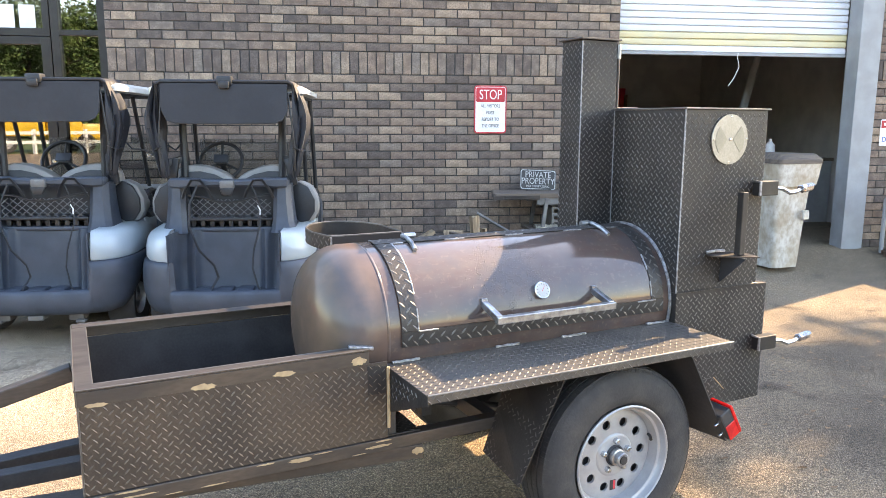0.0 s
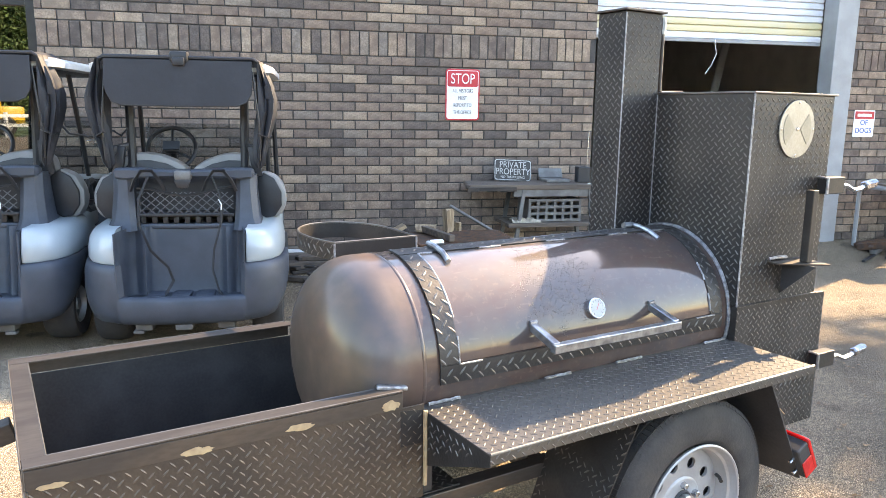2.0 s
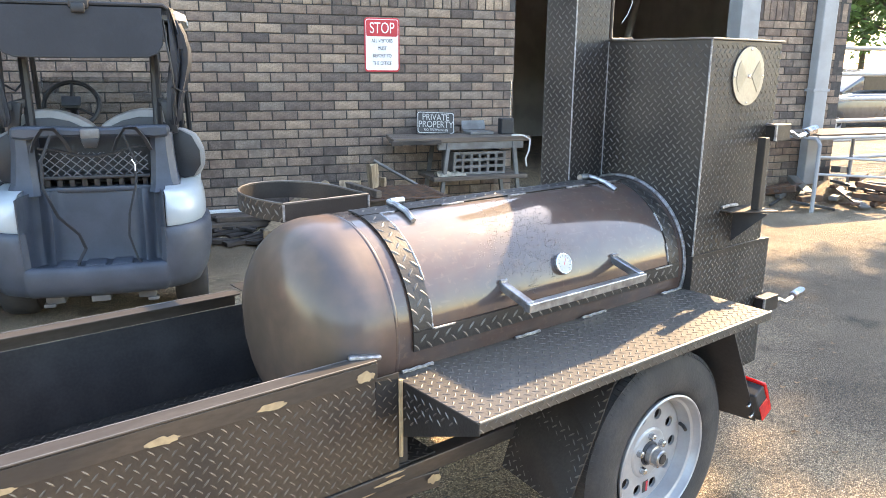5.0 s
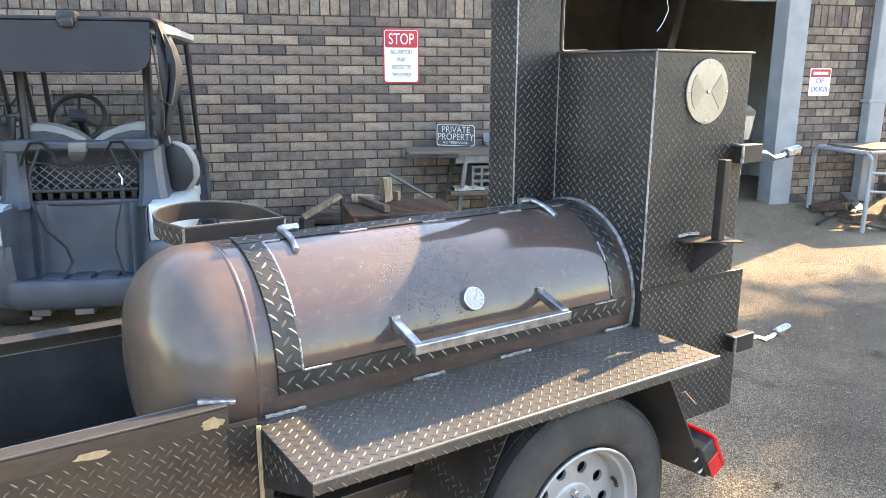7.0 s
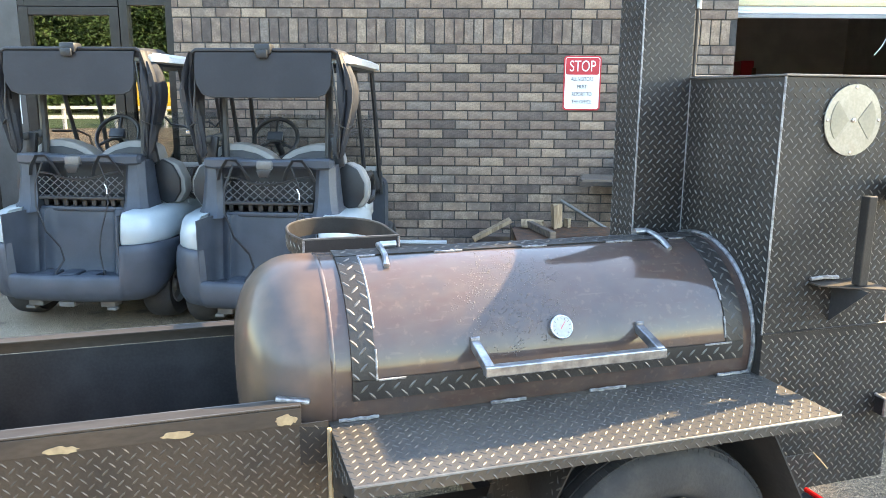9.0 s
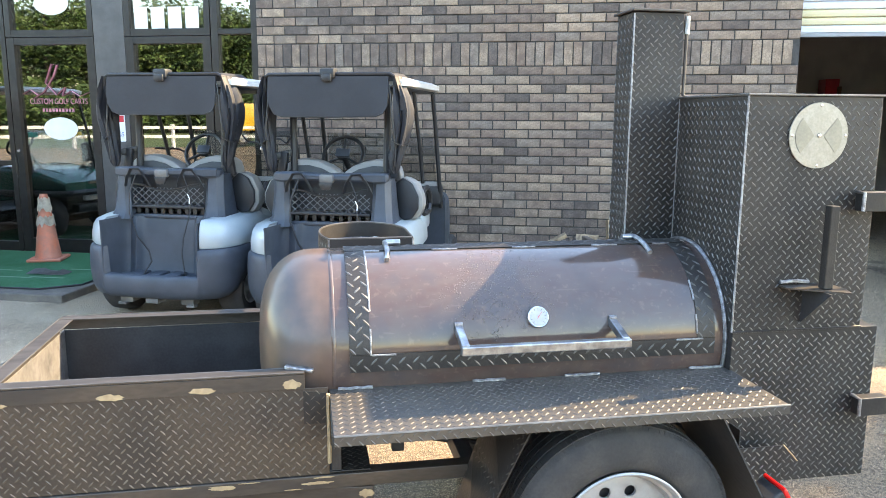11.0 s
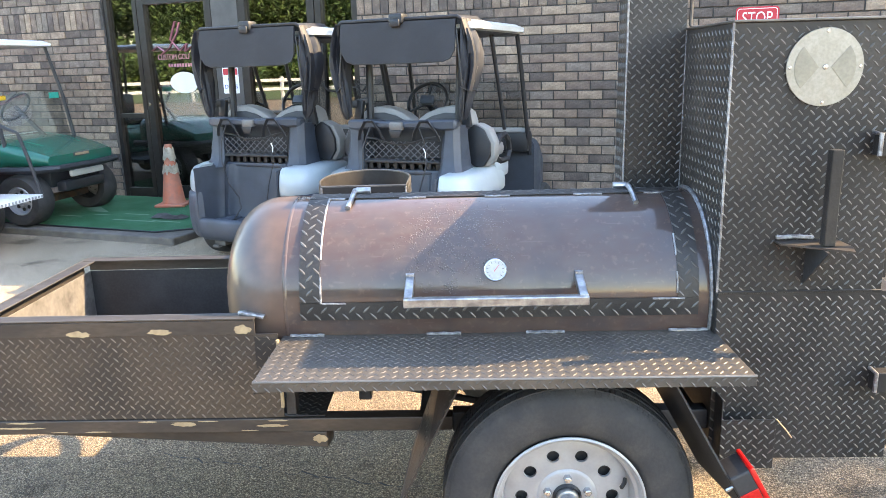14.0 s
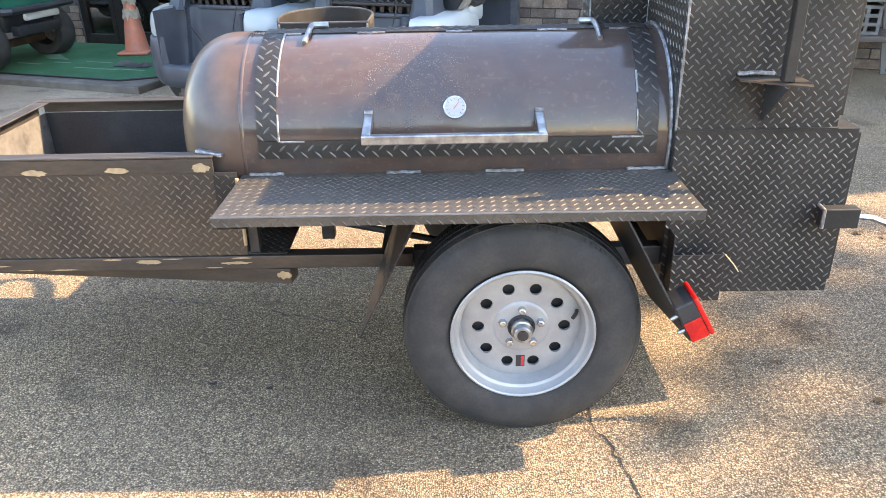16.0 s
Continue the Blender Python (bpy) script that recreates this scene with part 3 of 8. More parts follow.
def ground_z(x, y):
    """The yard: level, a little hollow under the trailer, rising to the building east of the entrance."""
    u, v = b_of(x, y)
    k = min(max((v + 0.7) / 0.7, 0), 1)
    dip = 0.026 * math.exp(-((x - 1.6) ** 2 + (y - 2.4) ** 2) / 7.0)
    s = min(max((u + 1.05) / 1.7, 0.2), 1)
    e = min(max((16 - u) / 4.0, 0), 1)
    k = k * k * (3 - 2 * k)
    return 0.15 * k * s * e - dip * 1.25 + 0.004 * noise.noise(Vector((x * 0.7, y * 0.7, 0)))


def steps(near, step, far):
    a = [-f for f in far[::-1]]
    k = near[0]
    while k <= near[1] + 1e-6:
        a.append(k)
        k += step
    return a + far


gx = steps((-8, 13), 0.3, [18, 26, 40, 80, 200, 600, 2000])
gy = steps((-6, 9), 0.3, [14, 22, 40, 80, 200, 600, 2000])
gx, gy = sorted(set(gx)), sorted(set(gy))
gv = [(x, y, ground_z(x, y)) for y in gy for x in gx]
nx = len(gx)
gf = [(j * nx + i, j * nx + i + 1, (j + 1) * nx + i + 1, (j + 1) * nx + i) for j in range(len(gy) - 1) for i in range(nx - 1)]
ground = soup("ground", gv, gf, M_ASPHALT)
for p in ground.data.polygons:
    p.use_smooth = True
tagged(ground, "worn grey-brown asphalt yard with fine cracks and grit", "ground", kind="structure")


def bcub(u0, u1, v0, v1, z0, z1, bev=0.0, bm=None):
    return cuboid(u0, u1, v0, v1, z0, z1, bev, bm, BM)


def structure(name, bm, material, label, category="wall"):
    return tagged(part(name, bm, material), label, category, kind="structure")


TOP = 4.30
G0, G1, C0, C1, WEND = 4.94, 7.60, 7.58, 7.83, 9.16   # garage opening, its steel column, the wall's east end
S0, S1, STOP_Z = -3.20, -0.03, 3.10                  # storefront opening
WALL_T = 0.20
MF = 0.010                                            # the mortar lies this far behind the bricks' faces
wall_main = structure("wall_south", bcub(S1, G0, MF, WALL_T, -0.2, TOP), M_MORTAR, "dark-jointed brown and grey brick wall", "wall")
wall_west = structure("wall_west", bcub(-12, S0, MF, WALL_T, -0.2, TOP), M_MORTAR, "dark-jointed brown and grey brick wall beside the entrance", "wall")
wall_east = structure("wall_east", bcub(C1, WEND - 0.15, MF, WALL_T, -0.2, TOP), M_MORTAR, "dark-jointed brick wall beside the garage", "wall")
structure("wall_header_garage", bcub(G0, C1, MF, WALL_T, 3.35, TOP), M_MORTAR, "brick wall over the garage opening", "wall")
structure("wall_header_entrance", bcub(S0, S1, MF, WALL_T, STOP_Z, TOP), M_MORTAR, "brick wall over the entrance", "wall")
structure("wall_end", bcub(WEND - 0.15, WEND, 0.0, 9, -0.2, TOP), M_MORTAR, "end wall of the building", "wall")
structure("wall_back", bcub(-12, WEND, 9, 9.2, -0.2, TOP), M_MORTAR, "back wall of the building", "wall")
structure("roof", bcub(-12.2, WEND + 0.05, -0.05, 9.3, TOP, TOP + 0.12, 0.01), M_STEELCOL, "flat roof with a grey metal edge", "roof")
# rooms
structure("ceiling", bcub(-12, WEND - 0.15, WALL_T, 9, 3.5, 3.6), M_ROOM, "dim painted ceiling", "ceiling")
structure("floor", bcub(-12, WEND - 0.15, WALL_T + 0.001, 9, -0.1, 0.13), M_CONCRETE, "bare concrete floor", "floor")
structure("wall_partition", bcub(4.2, 4.3, WALL_T, 9, 0.13, 3.5), M_ROOM, "dim inner wall", "wall")
structure("wall_inner", bcub(-12, 4.2, 4.0, 4.1, 0.13, 3.5), M_ROOM, "dim inner wall behind the office", "wall")
structure("wall_garage_lining", bcub(WEND - 0.3, WEND - 0.15, WALL_T, 9, 0.13, 3.5), M_ROOM, "dim inner garage wall", "wall")
structure("wall_garage_back", bcub(4.3, WEND - 0.3, 6.0, 6.1, 0.13, 3.5), M_ROOM, "dim inner garage wall", "wall")
# step in front of the entrance
structure("pavement", bcub(-12, -1.05, -1.75, MF - 0.002, -0.1, 0.062, 0.012), M_CURB, "low weathered concrete step before the entrance", "pavement")

# entrance: aluminium storefront
FV0, FV1 = 0.03, 0.14


def storefront(name, label, u0, u1, z0, z1, stile, rails=(), handle=None, category="window", base=0.10):
    """A framed glass leaf or light; rails are heights of cross bars."""
    e = thing(name, BM @ Matrix.Translation(((u0 + u1) / 2, FV0, z0)), label, category, kind="structure")
    part("stile", bcub(u0, u0 + stile, FV0, FV1, z0, z1, 0.003), M_FRAME, e)
    part("stile", bcub(u1 - stile, u1, FV0, FV1, z0, z1, 0.003), M_FRAME, e)
    part("bottom_rail", bcub(u0 + stile, u1 - stile, FV0 + 0.004, FV1, z0, z0 + base, 0.003), M_FRAME, e)
    part("top_rail", bcub(u0 + stile, u1 - stile, FV0 + 0.004, FV1, z1 - 0.07, z1, 0.003), M_FRAME, e)
    zs = [z0 + base, *rails, z1 - 0.07]
    for r in rails:
        part("cross_rail", bcub(u0 + stile, u1 - stile, FV0 + 0.004, FV1, r - 0.025, r + 0.025, 0.003), M_FRAME, e)
    for i in range(len(zs) - 1):
        a, b = zs[i] + (0.025 if i else 0), zs[i + 1] - (0.025 if i < len(zs) - 2 else 0)
        p = part("pane", bcub(u0 + stile, u1 - stile, 0.075, 0.083, a, b), M_GLASS, e)
        p.visible_shadow = False
    if handle:
        hu = handle
        part("lock", rod(BM @ Vector((hu, FV0 + 0.003, 1.13)), BM @ Vector((hu, FV0 - 0.012, 1.13)), 0.017), M_ZINC, e)
        part("pull_bar", rod(BM @ Vector((hu, FV0 - 0.05, 0.86)), BM @ Vector((hu, FV0 - 0.05, 1.06)), 0.012), M_FRAME, e)
    return e


ZB, ZT = 0.064, 2.27
storefront("window_1", "dark-framed sidelight with a low cross bar beside the entrance", S0, -2.74, ZB, STOP_Z, 0.055, (1.0, 2.31))
door_1 = storefront("door_1", "closed dark-framed glass entrance door with lettering and an oval sticker", -2.73, -1.76, ZB, ZT, 0.085, (), -2.69, "door", 0.14)
door_2 = storefront("door_2", "closed dark-framed glass door behind a parked golf cart", -1.42, -0.52, ZB, ZT, 0.085, (), -0.57, "door", 0.14)
window_2 = storefront("window_2", "narrow dark-framed sidelight beside the brick wall", -0.51, S1, ZB, STOP_Z, 0.07, (2.31,))
window_3 = storefront("window_3", "dark-framed fanlight over the entrance door", -2.73, -1.76, ZT + 0.005, STOP_Z, 0.06, (), None, "window", 0.07)
window_4 = storefront("window_4", "dark-framed fanlight with white numerals over the door", -1.42, -0.52, ZT + 0.005, STOP_Z, 0.06, (), None, "window", 0.07)
structure("trim", bcub(-1.755, -1.425, FV0, FV1, ZB, STOP_Z, 0.004), M_PANEL, "flat dark grey panel between the two doors", "trim")


def on_glass(u, z, v=0.0735):
    """A pose on the panes: x along the wall, y up, facing the yard."""
    return BM @ Matrix.Translation((u, v, z)) @ Matrix.Rotation(radians(90), 4, "X")


def flat(outline, m, thick, bm=None):
    return prism(outline, m.translation, m.to_3x3() @ Vector((1, 0, 0)), m.to_3x3() @ Vector((0, 1, 0)), thick, bm)


def ellipse(a, b, n=32, x=0, y=0):
    return [(x + a * math.cos(2 * math.pi * k / n), y + b * math.sin(2 * math.pi * k / n)) for k in range(n)]


def rect(x0, x1, y0, y1):
    return [(x0, y0), (x1, y0), (x1, y1), (x0, y1)]


part("sticker", flat(ellipse(0.19, 0.115), on_glass(-2.225, 1.36), 0.001), M_WHITE, door_1, "oval white sticker")
part("sticker", flat(ellipse(0.19, 0.115), on_glass(-2.225, 2.61), 0.001), M_WHITE, window_3, "oval white sticker")
# window lettering as plain shapes
g = on_glass(-2.235, 1.80)
bm = bmesh.new()
sw = [(-0.32, -0.08), (-0.25, -0.04), (-0.18, -0.09), (-0.22, -0.12), (-0.12, -0.06), (-0.02, 0.08), (0.02, 0.18), (-0.03, 0.19), (-0.10, 0.02), (0.0, -0.09), (0.08, -0.02), (0.05, -0.10), (0.14, -0.05), (0.22, -0.10), (0.32, -0.06)]
sweep([g @ Vector((x * 1.18, y * 1.12, 0.002)) for x, y in sw], 0.012, 6, bm, flat=(0.036, 0.002))
part("emblem", bm, M_PINK, door_1, "pink curled emblem")
bm = bmesh.new()
for x in range(10):
    flat(rect(-0.18 + x * 0.037, -0.18 + x * 0.037 + 0.024, -0.27, -0.235), g, 0.001, bm)
part("phone_bars", bm, M_PINK, door_1, "pink digits shown as bars")
lettering("CUSTOM GOLF CARTS", 0.082, g @ Matrix.Translation((0.01, -0.165, 0.002)), M_PINK, door_1, squeeze=0.78)
g = on_glass(-0.98, 2.45)
bm = bmesh.new()
for x in range(4):
    flat(rect(-0.35 + x * 0.18, -0.35 + x * 0.18 + 0.14, -0.105, 0.105), g, 0.001, bm)
part("numerals", bm, M_WHITE, window_4, "white numerals shown as bars")
part("backing_sheet", flat(rect(-0.37, 0.37, -0.2, 0.45), on_glass(-0.98, 2.50, 0.085), 0.002), M_PANEL, window_4, "grey sheet behind the numerals")

# garage
col = structure("wall_column_garage", bcub(C0, C1, -0.05, 0.16, 0.0, TOP - 0.01, 0.006), M_STEELCOL, "grey painted steel column at the garage opening", "column")
roller = thing("garage_door", BM @ Matrix.Translation((6.25, 0.2, 2.25)), "white ribbed roll-up garage door, half open, yellowed at its lower edge", "garage door", kind="structure")
z = 2.25
k = 0
while z < 3.35:
    m_ = M_ROLLER_Y if k in (1, 2) else M_ROLLER
    sec = [(0.20, 0.0), (0.185, 0.006), (0.183, 0.03), (0.188, 0.056), (0.20, 0.066), (0.215, 0.066), (0.215, 0.0)]
    bm = loft([[BM @ Vector((u, v, z + q)) for v, q in sec] for u in (G0 + 0.002, C0 + 0.01)])
    part("slat", bm, m_, roller)
    z += 0.068
    k += 1
part("bottom_bar", bcub(G0 + 0.003, C0 + 0.01, 0.175, 0.225, 2.215, 2.249, 0.004), M_STEELCOL, roller)
part("pull_cord", sweep([BM @ Vector(p) for p in ((6.33, 0.165, 2.25), (6.32, 0.16, 2.2), (6.35, 0.165, 2.1), (6.30, 0.17, 1.98), (6.24, 0.17, 1.9))], 0.004, 6), M_WHITE, roller)

# downpipe by the corner
dp = thing("downpipe", BM @ Matrix.Translation((8.74, -0.08, 0.1)), "pale grey square downpipe on the brick wall", "downpipe")
part("pipe", bcub(8.64, 8.84, -0.13, -0.012, 0.14, 4.2, 0.012), M_STEELCOL, dp)
for z in (1.2, 2.6, 3.9):
    part("strap", bcub(8.62, 8.86, -0.135, -0.001, z, z + 0.03, 0.002), M_STEELCOL, dp)


def sign_pose(u, z, v=-0.004):
    return BM @ Matrix.Translation((u, v, z)) @ Matrix.Rotation(radians(90), 4, "X")


def at(m, x, y, z=0.0):
    return m @ Matrix.Translation((x, y, z))


SG = sign_pose(3.61, 1.633)
stop_sign = thing("stop_sign", SG, "red and white aluminium visitor sign screwed to brick", "sign")
part("plate", flat(rounded(0.33, 0.472, 0.03), SG, 0.003), M_RED, stop_sign, "white plate with a red edge")
part("panel", flat(rounded(0.305, 0.447, 0.022), at(SG, 0, 0, 0.0031), 0.0006), M_WHITE, stop_sign)
part("header", flat(rounded(0.295, 0.145, 0.018), at(SG, 0, 0.146, 0.0040), 0.0006), M_RED, stop_sign, "red header")
lettering("STOP", 0.135, at(SG, 0, 0.143, 0.0052), M_WHITE, stop_sign, squeeze=0.72)
for i, w in enumerate(("ALL VISITORS", "MUST", "REPORT TO", "THE OFFICE")):
    lettering(w, 0.046, at(SG, 0, 0.035 - i * 0.066, 0.0046), M_DARK, stop_sign, squeeze=0.72)
DG = sign_pose(8.08, 1.41)
dog_sign = thing("dog_sign", DG, "small white and red warning sign on brick", "sign")
part("plate", flat(rounded(0.26, 0.285, 0.015), DG, 0.003), M_WHITE, dog_sign)
part("header", flat(rect(-0.12, 0.12, 0.05, 0.13), at(DG, 0, 0, 0.0031), 0.0006), M_RED, dog_sign)
bm = flat(rect(-0.09, 0.09, 0.075, 0.105), at(DG, 0, 0, 0.0038), 0.0006)
part("lettering", bm, M_WHITE, dog_sign)
lettering("OF", 0.075, at(DG, 0, 0.01, 0.0040), M_BLUE, dog_sign)
lettering("DOGS", 0.075, at(DG, 0, -0.075, 0.0040), M_BLUE, dog_sign)
DG2 = on_glass(-1.575, 1.37, FV0 - 0.004)
dog_sign2 = thing("dog_sign", DG2, "small white and red warning sign on the grey entrance panel", "sign")
part("plate", flat(rounded(0.20, 0.27, 0.012), DG2, 0.003), M_WHITE, dog_sign2)
part("header", flat(rect(-0.09, 0.09, 0.06, 0.125), at(DG2, 0, 0, 0.0031), 0.0006), M_RED, dog_sign2)
lettering("OF", 0.06, at(DG2, 0, 0.015, 0.0040), M_BLUE, dog_sign2)
lettering("DOGS", 0.06, at(DG2, 0, -0.065, 0.0040), M_BLUE, dog_sign2)

# ---- the smoker trailer ----
FY, BY = 2.18, 2.93        # near and far side of the trailer
trailer = thing("smoker_trailer", pose(1.3, 2.5, 0), "homemade barbecue smoker trailer of bare brown-grey tread plate and steel pipe", "trailer")


def plate(name, x0, x1, y0, y1, z0, z1, face, label="", material=None, lugs=True, keep=None):
    """A flat steel sheet with tread lugs on the faces named."""
    p = part(name, cuboid(x0, x1, y0, y1, z0, z1, 0.0015), material or M_PLATE, trailer, label)
    if lugs:
        if "front" in face:
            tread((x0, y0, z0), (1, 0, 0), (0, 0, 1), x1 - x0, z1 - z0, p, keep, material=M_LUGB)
        if "left" in face:
            tread((x0, y1, z0), (0, -1, 0), (0, 0, 1), y1 - y0, z1 - z0, p)
        if "top" in face:
            tread((x0, y0, z1), (1, 0, 0), (0, 1, 0), x1 - x0, y1 - y0, p)
    return p


BX0, BX1, RZ = -0.02, 0.90, 0.775
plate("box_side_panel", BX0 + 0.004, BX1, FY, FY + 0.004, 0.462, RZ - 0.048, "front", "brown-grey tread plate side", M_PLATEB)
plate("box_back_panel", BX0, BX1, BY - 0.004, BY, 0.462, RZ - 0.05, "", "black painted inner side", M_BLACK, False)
plate("box_end_panel", BX0, BX0 + 0.004, FY + 0.004, BY - 0.004, 0.462, RZ - 0.05, "", "grey plain steel end", M_ENDSTEEL, False)
plate("box_floor", BX0 + 0.004, 1.02, FY + 0.004, BY - 0.004, 0.462, 0.467, "top", "tread plate floor", M_PLATE)


def angle_rail(p0, p1, inward, w=0.048):
    """An angle iron: a flat top and a skirt on the outer side."""
    p0, p1, i = Vector(p0), Vector(p1), Vector(inward)
    bm = bmesh.new()
    off = i * (w / 2)
    beam(p0 + off - Vector((0, 0, 0.0025)), p1 + off - Vector((0, 0, 0.0025)), w, 0.005, 0.001, bm)
    beam(p0 + i * 0.0025 - Vector((0, 0, w / 2 + 0.003)), p1 + i * 0.0025 - Vector((0, 0, w / 2 + 0.003)), 0.005, w - 0.006, 0.001, bm)
    return bm


part("top_rail", angle_rail((BX0, FY - 0.003, RZ), (0.835, FY - 0.003, RZ), (0, 1, 0)), M_RAIL, trailer, "bare angle iron rail with scraped patches")
part("top_rail", angle_rail((BX0, BY + 0.003, RZ), (0.80, BY + 0.003, RZ), (0, -1, 0)), M_RAIL, trailer)
part("top_rail", angle_rail((BX0 - 0.003, FY + 0.046, RZ - 0.001), (BX0 - 0.003, BY - 0.046, RZ - 0.001), (1, 0, 0)), M_RAIL, trailer)


for p0, p1 in (((BX0, FY - 0.003, RZ), (0.833, FY - 0.003, RZ)), ((BX0 + 0.045, FY + 0.045, RZ - 0.001), (0.79, FY + 0.045, RZ - 0.001)), ((BX0, BY + 0.003, RZ), (0.79, BY + 0.003, RZ)),
               ((BX0 + 0.045, FY + 0.046, RZ - 0.002), (BX0 + 0.045, BY - 0.046, RZ - 0.002)), ((BX0 - 0.003, FY, RZ - 0.001), (BX0 - 0.003, BY, RZ - 0.001)), ((BX0, FY - 0.003, RZ), (BX0, FY - 0.003, RZ - 0.047)), ((BX0 + 0.004, FY - 0.002, RZ - 0.05), (BX0 + 0.004, FY - 0.002, 0.465))):
    part("worn_edge", sweep([p0, p1], 0.0022, 6), M_LUG, trailer, "bright worn rail edge")


def scrape(cx, cz, w, h, y, seed):
    """A ragged bare patch, a hair proud of the steel."""
    rnd = random.Random(seed)
    n = 22
    pts = []
    for k in range(n):
        a = 2 * math.pi * k / n
        s = rnd.uniform(0.55, 1.1)
        pts.append((cx + w / 2 * math.cos(a) * rnd.uniform(0.8, 1.1), cz + h / 2 * math.sin(a) * s))
    return prism(pts, (0, y, 0), (1, 0, 0), (0, 0, 1), 0.0006)


for i, (cx, cz, w, h, y) in enumerate(((0.03, 0.728, 0.06, 0.014, FY - 0.0045), (0.315, 0.734, 0.075, 0.022, FY - 0.0045), (0.555, 0.738, 0.07, 0.02, FY - 0.0045), (0.80, 0.742, 0.055, 0.03, FY - 0.0045),
                                      (0.60, 0.447, 0.08, 0.014, FY - 0.0075), (0.86, 0.44, 0.10, 0.010, FY - 0.0075), (1.005, 0.398, 0.045, 0.03, FY - 0.0105), (0.1, 0.44, 0.16, 0.008, FY - 0.0075))):
    part("scraped_patch", scrape(cx, cz, w, h, y, i), M_BAREPATCH, trailer, "scraped bare tan patch")

rnd = random.Random(31)
for i in range(9):
    cx = 0.02 + i * 0.11 + rnd.uniform(-0.03, 0.03)
    part("scraped_patch", scrape(cx, rnd.choice((0.456, 0.452, 0.425)), rnd.uniform(0.05, 0.12), rnd.uniform(0.003, 0.007), FY - 0.0072, 50 + i), M_BAREPATCH, trailer)
# frame under it
part("side_rail", cuboid(-0.25, 1.40, FY - 0.006, FY + 0.045, 0.418, 0.461, 0.003), M_RAIL, trailer, "bare steel channel")
part("side_rail", cuboid(1.40, 2.3, FY + 0.02, FY + 0.07, 0.40, 0.461, 0.003), M_BLACK, trailer)
part("side_rail", cuboid(0.0, 2.3, BY - 0.06, BY, 0.40, 0.461, 0.003), M_BLACK, trailer)
for x in (0.93, 1.30, 2.08):
    part("cross_member", cuboid(x, x + 0.05, FY + 0.046, BY - 0.061, 0.40, 0.455, 0.003), M_BLACK, trailer)
part("tongue_beam", beam((1.03, FY + 0.022, 0.392), (-1.15, 2.50, 0.36), 0.064, 0.05), M_RAIL, trailer)
part("tongue_beam", beam((1.03, BY - 0.03, 0.392), (-1.15, 2.62, 0.36), 0.064, 0.05), M_BLACK, trailer)
part("tongue_beam", beam((0.4, 2.555, 0.405), (-1.3, 2.555, 0.385), 0.052, 0.052), M_BLACK, trailer)
part("coupler", cuboid(-1.42, -1.22, 2.50, 2.62, 0.36, 0.46, 0.02), M_ZINC, trailer)
part("tongue_brace", beam((BX0 - 0.006, 2.56, 0.715), (-0.98, 2.56, 0.46), 0.05, 0.05), M_RAIL, trailer, "sloping square tube brace")
part("post", cuboid(0.905, 0.935, FY + 0.01, FY + 0.05, 0.461, 0.70, 0.003), M_BLACK, trailer)
part("axle", rod((1.714, 2.07, 0.314), (1.714, BY + 0.10, 0.314), 0.028), M_BLACK, trailer)
part("spring_pack", cuboid(1.45, 1.98, FY + 0.03, FY + 0.085, 0.36, 0.39, 0.004), M_RUST, trailer)
part("drop_tube", cuboid(1.10, 1.14, 2.34, 2.38, 0.440, 0.62, 0.003), M_BLACK, trailer, "short square drain tube")
part("brake_line", sweep([(1.10, 2.45, 0.462), (1.25, 2.45, 0.430), (1.40, 2.45, 0.398), (1.55, 2.45, 0.365)], 0.012, 8), M_BLACK, trailer)

# smoker barrel
TY, TZ, TR = 2.50, 0.78, 0.29
TXL, TXR = 0.92, 2.152
barrel = part("smoker_barrel", lathe([(TR, TXL), (TR, TXR)], 96, Matrix.Translation((0, TY, TZ)) @ Matrix.Rotation(radians(90), 4, "Y")), M_TANK, trailer, "brown mill-scale steel pipe barrel", smooth=True)
# domed end
dome = [(TR, TXL), (TR, TXL - 0.055)]
for k in range(1, 15):
    a = radians(90 * k / 14)
    dome.append((TR * math.cos(a) ** 0.62 if k < 14 else 0.0, TXL - 0.055 - 0.168 * math.sin(a)))
part("domed_end", lathe(dome, 96, Matrix.Translation((0, TY, TZ)) @ Matrix.Rotation(radians(90), 4, "Y")), M_DOME, trailer, "domed end cap with tan heat tint and a painted-in blue sheen", smooth=True)
bm = lathe([(TR - 0.002, TXL - 0.008), (TR + 0.0015, TXL - 0.004), (TR + 0.002, TXL), (TR + 0.0015, TXL + 0.004), (TR - 0.002, TXL + 0.008)], 96, Matrix.Translation((0, TY, TZ)) @ Matrix.Rotation(radians(90), 4, "Y"))
part("weld_bead", bm, M_TANK, trailer, "ground ring weld", smooth=True)


def skin(a, r=0.0):
    """A point and normal on the barrel; a in degrees up from the near horizontal."""
    n = Vector((0, -math.cos(radians(a)), math.sin(radians(a))))
    return Vector((0, TY, TZ)) + n * (TR + r), n


def bent(x0, x1, a0, a1, t, bm=None, n=None, r0=0.0):
    """A curved sheet on the barrel between two angles."""
    n = n or max(2, int(abs(a1 - a0) / 3))
    secs = []
    for k in range(n + 1):
        a = a0 + (a1 - a0) * k / n
        p, _ = skin(a, r0)
        q, _ = skin(a, r0 + t)
        secs.append([(x0, p.y, p.z), (x1, p.y, p.z), (x1, q.y, q.z), (x0, q.y, q.z)])
    return loft([[Vector(p) for p in s] for s in secs], bm)


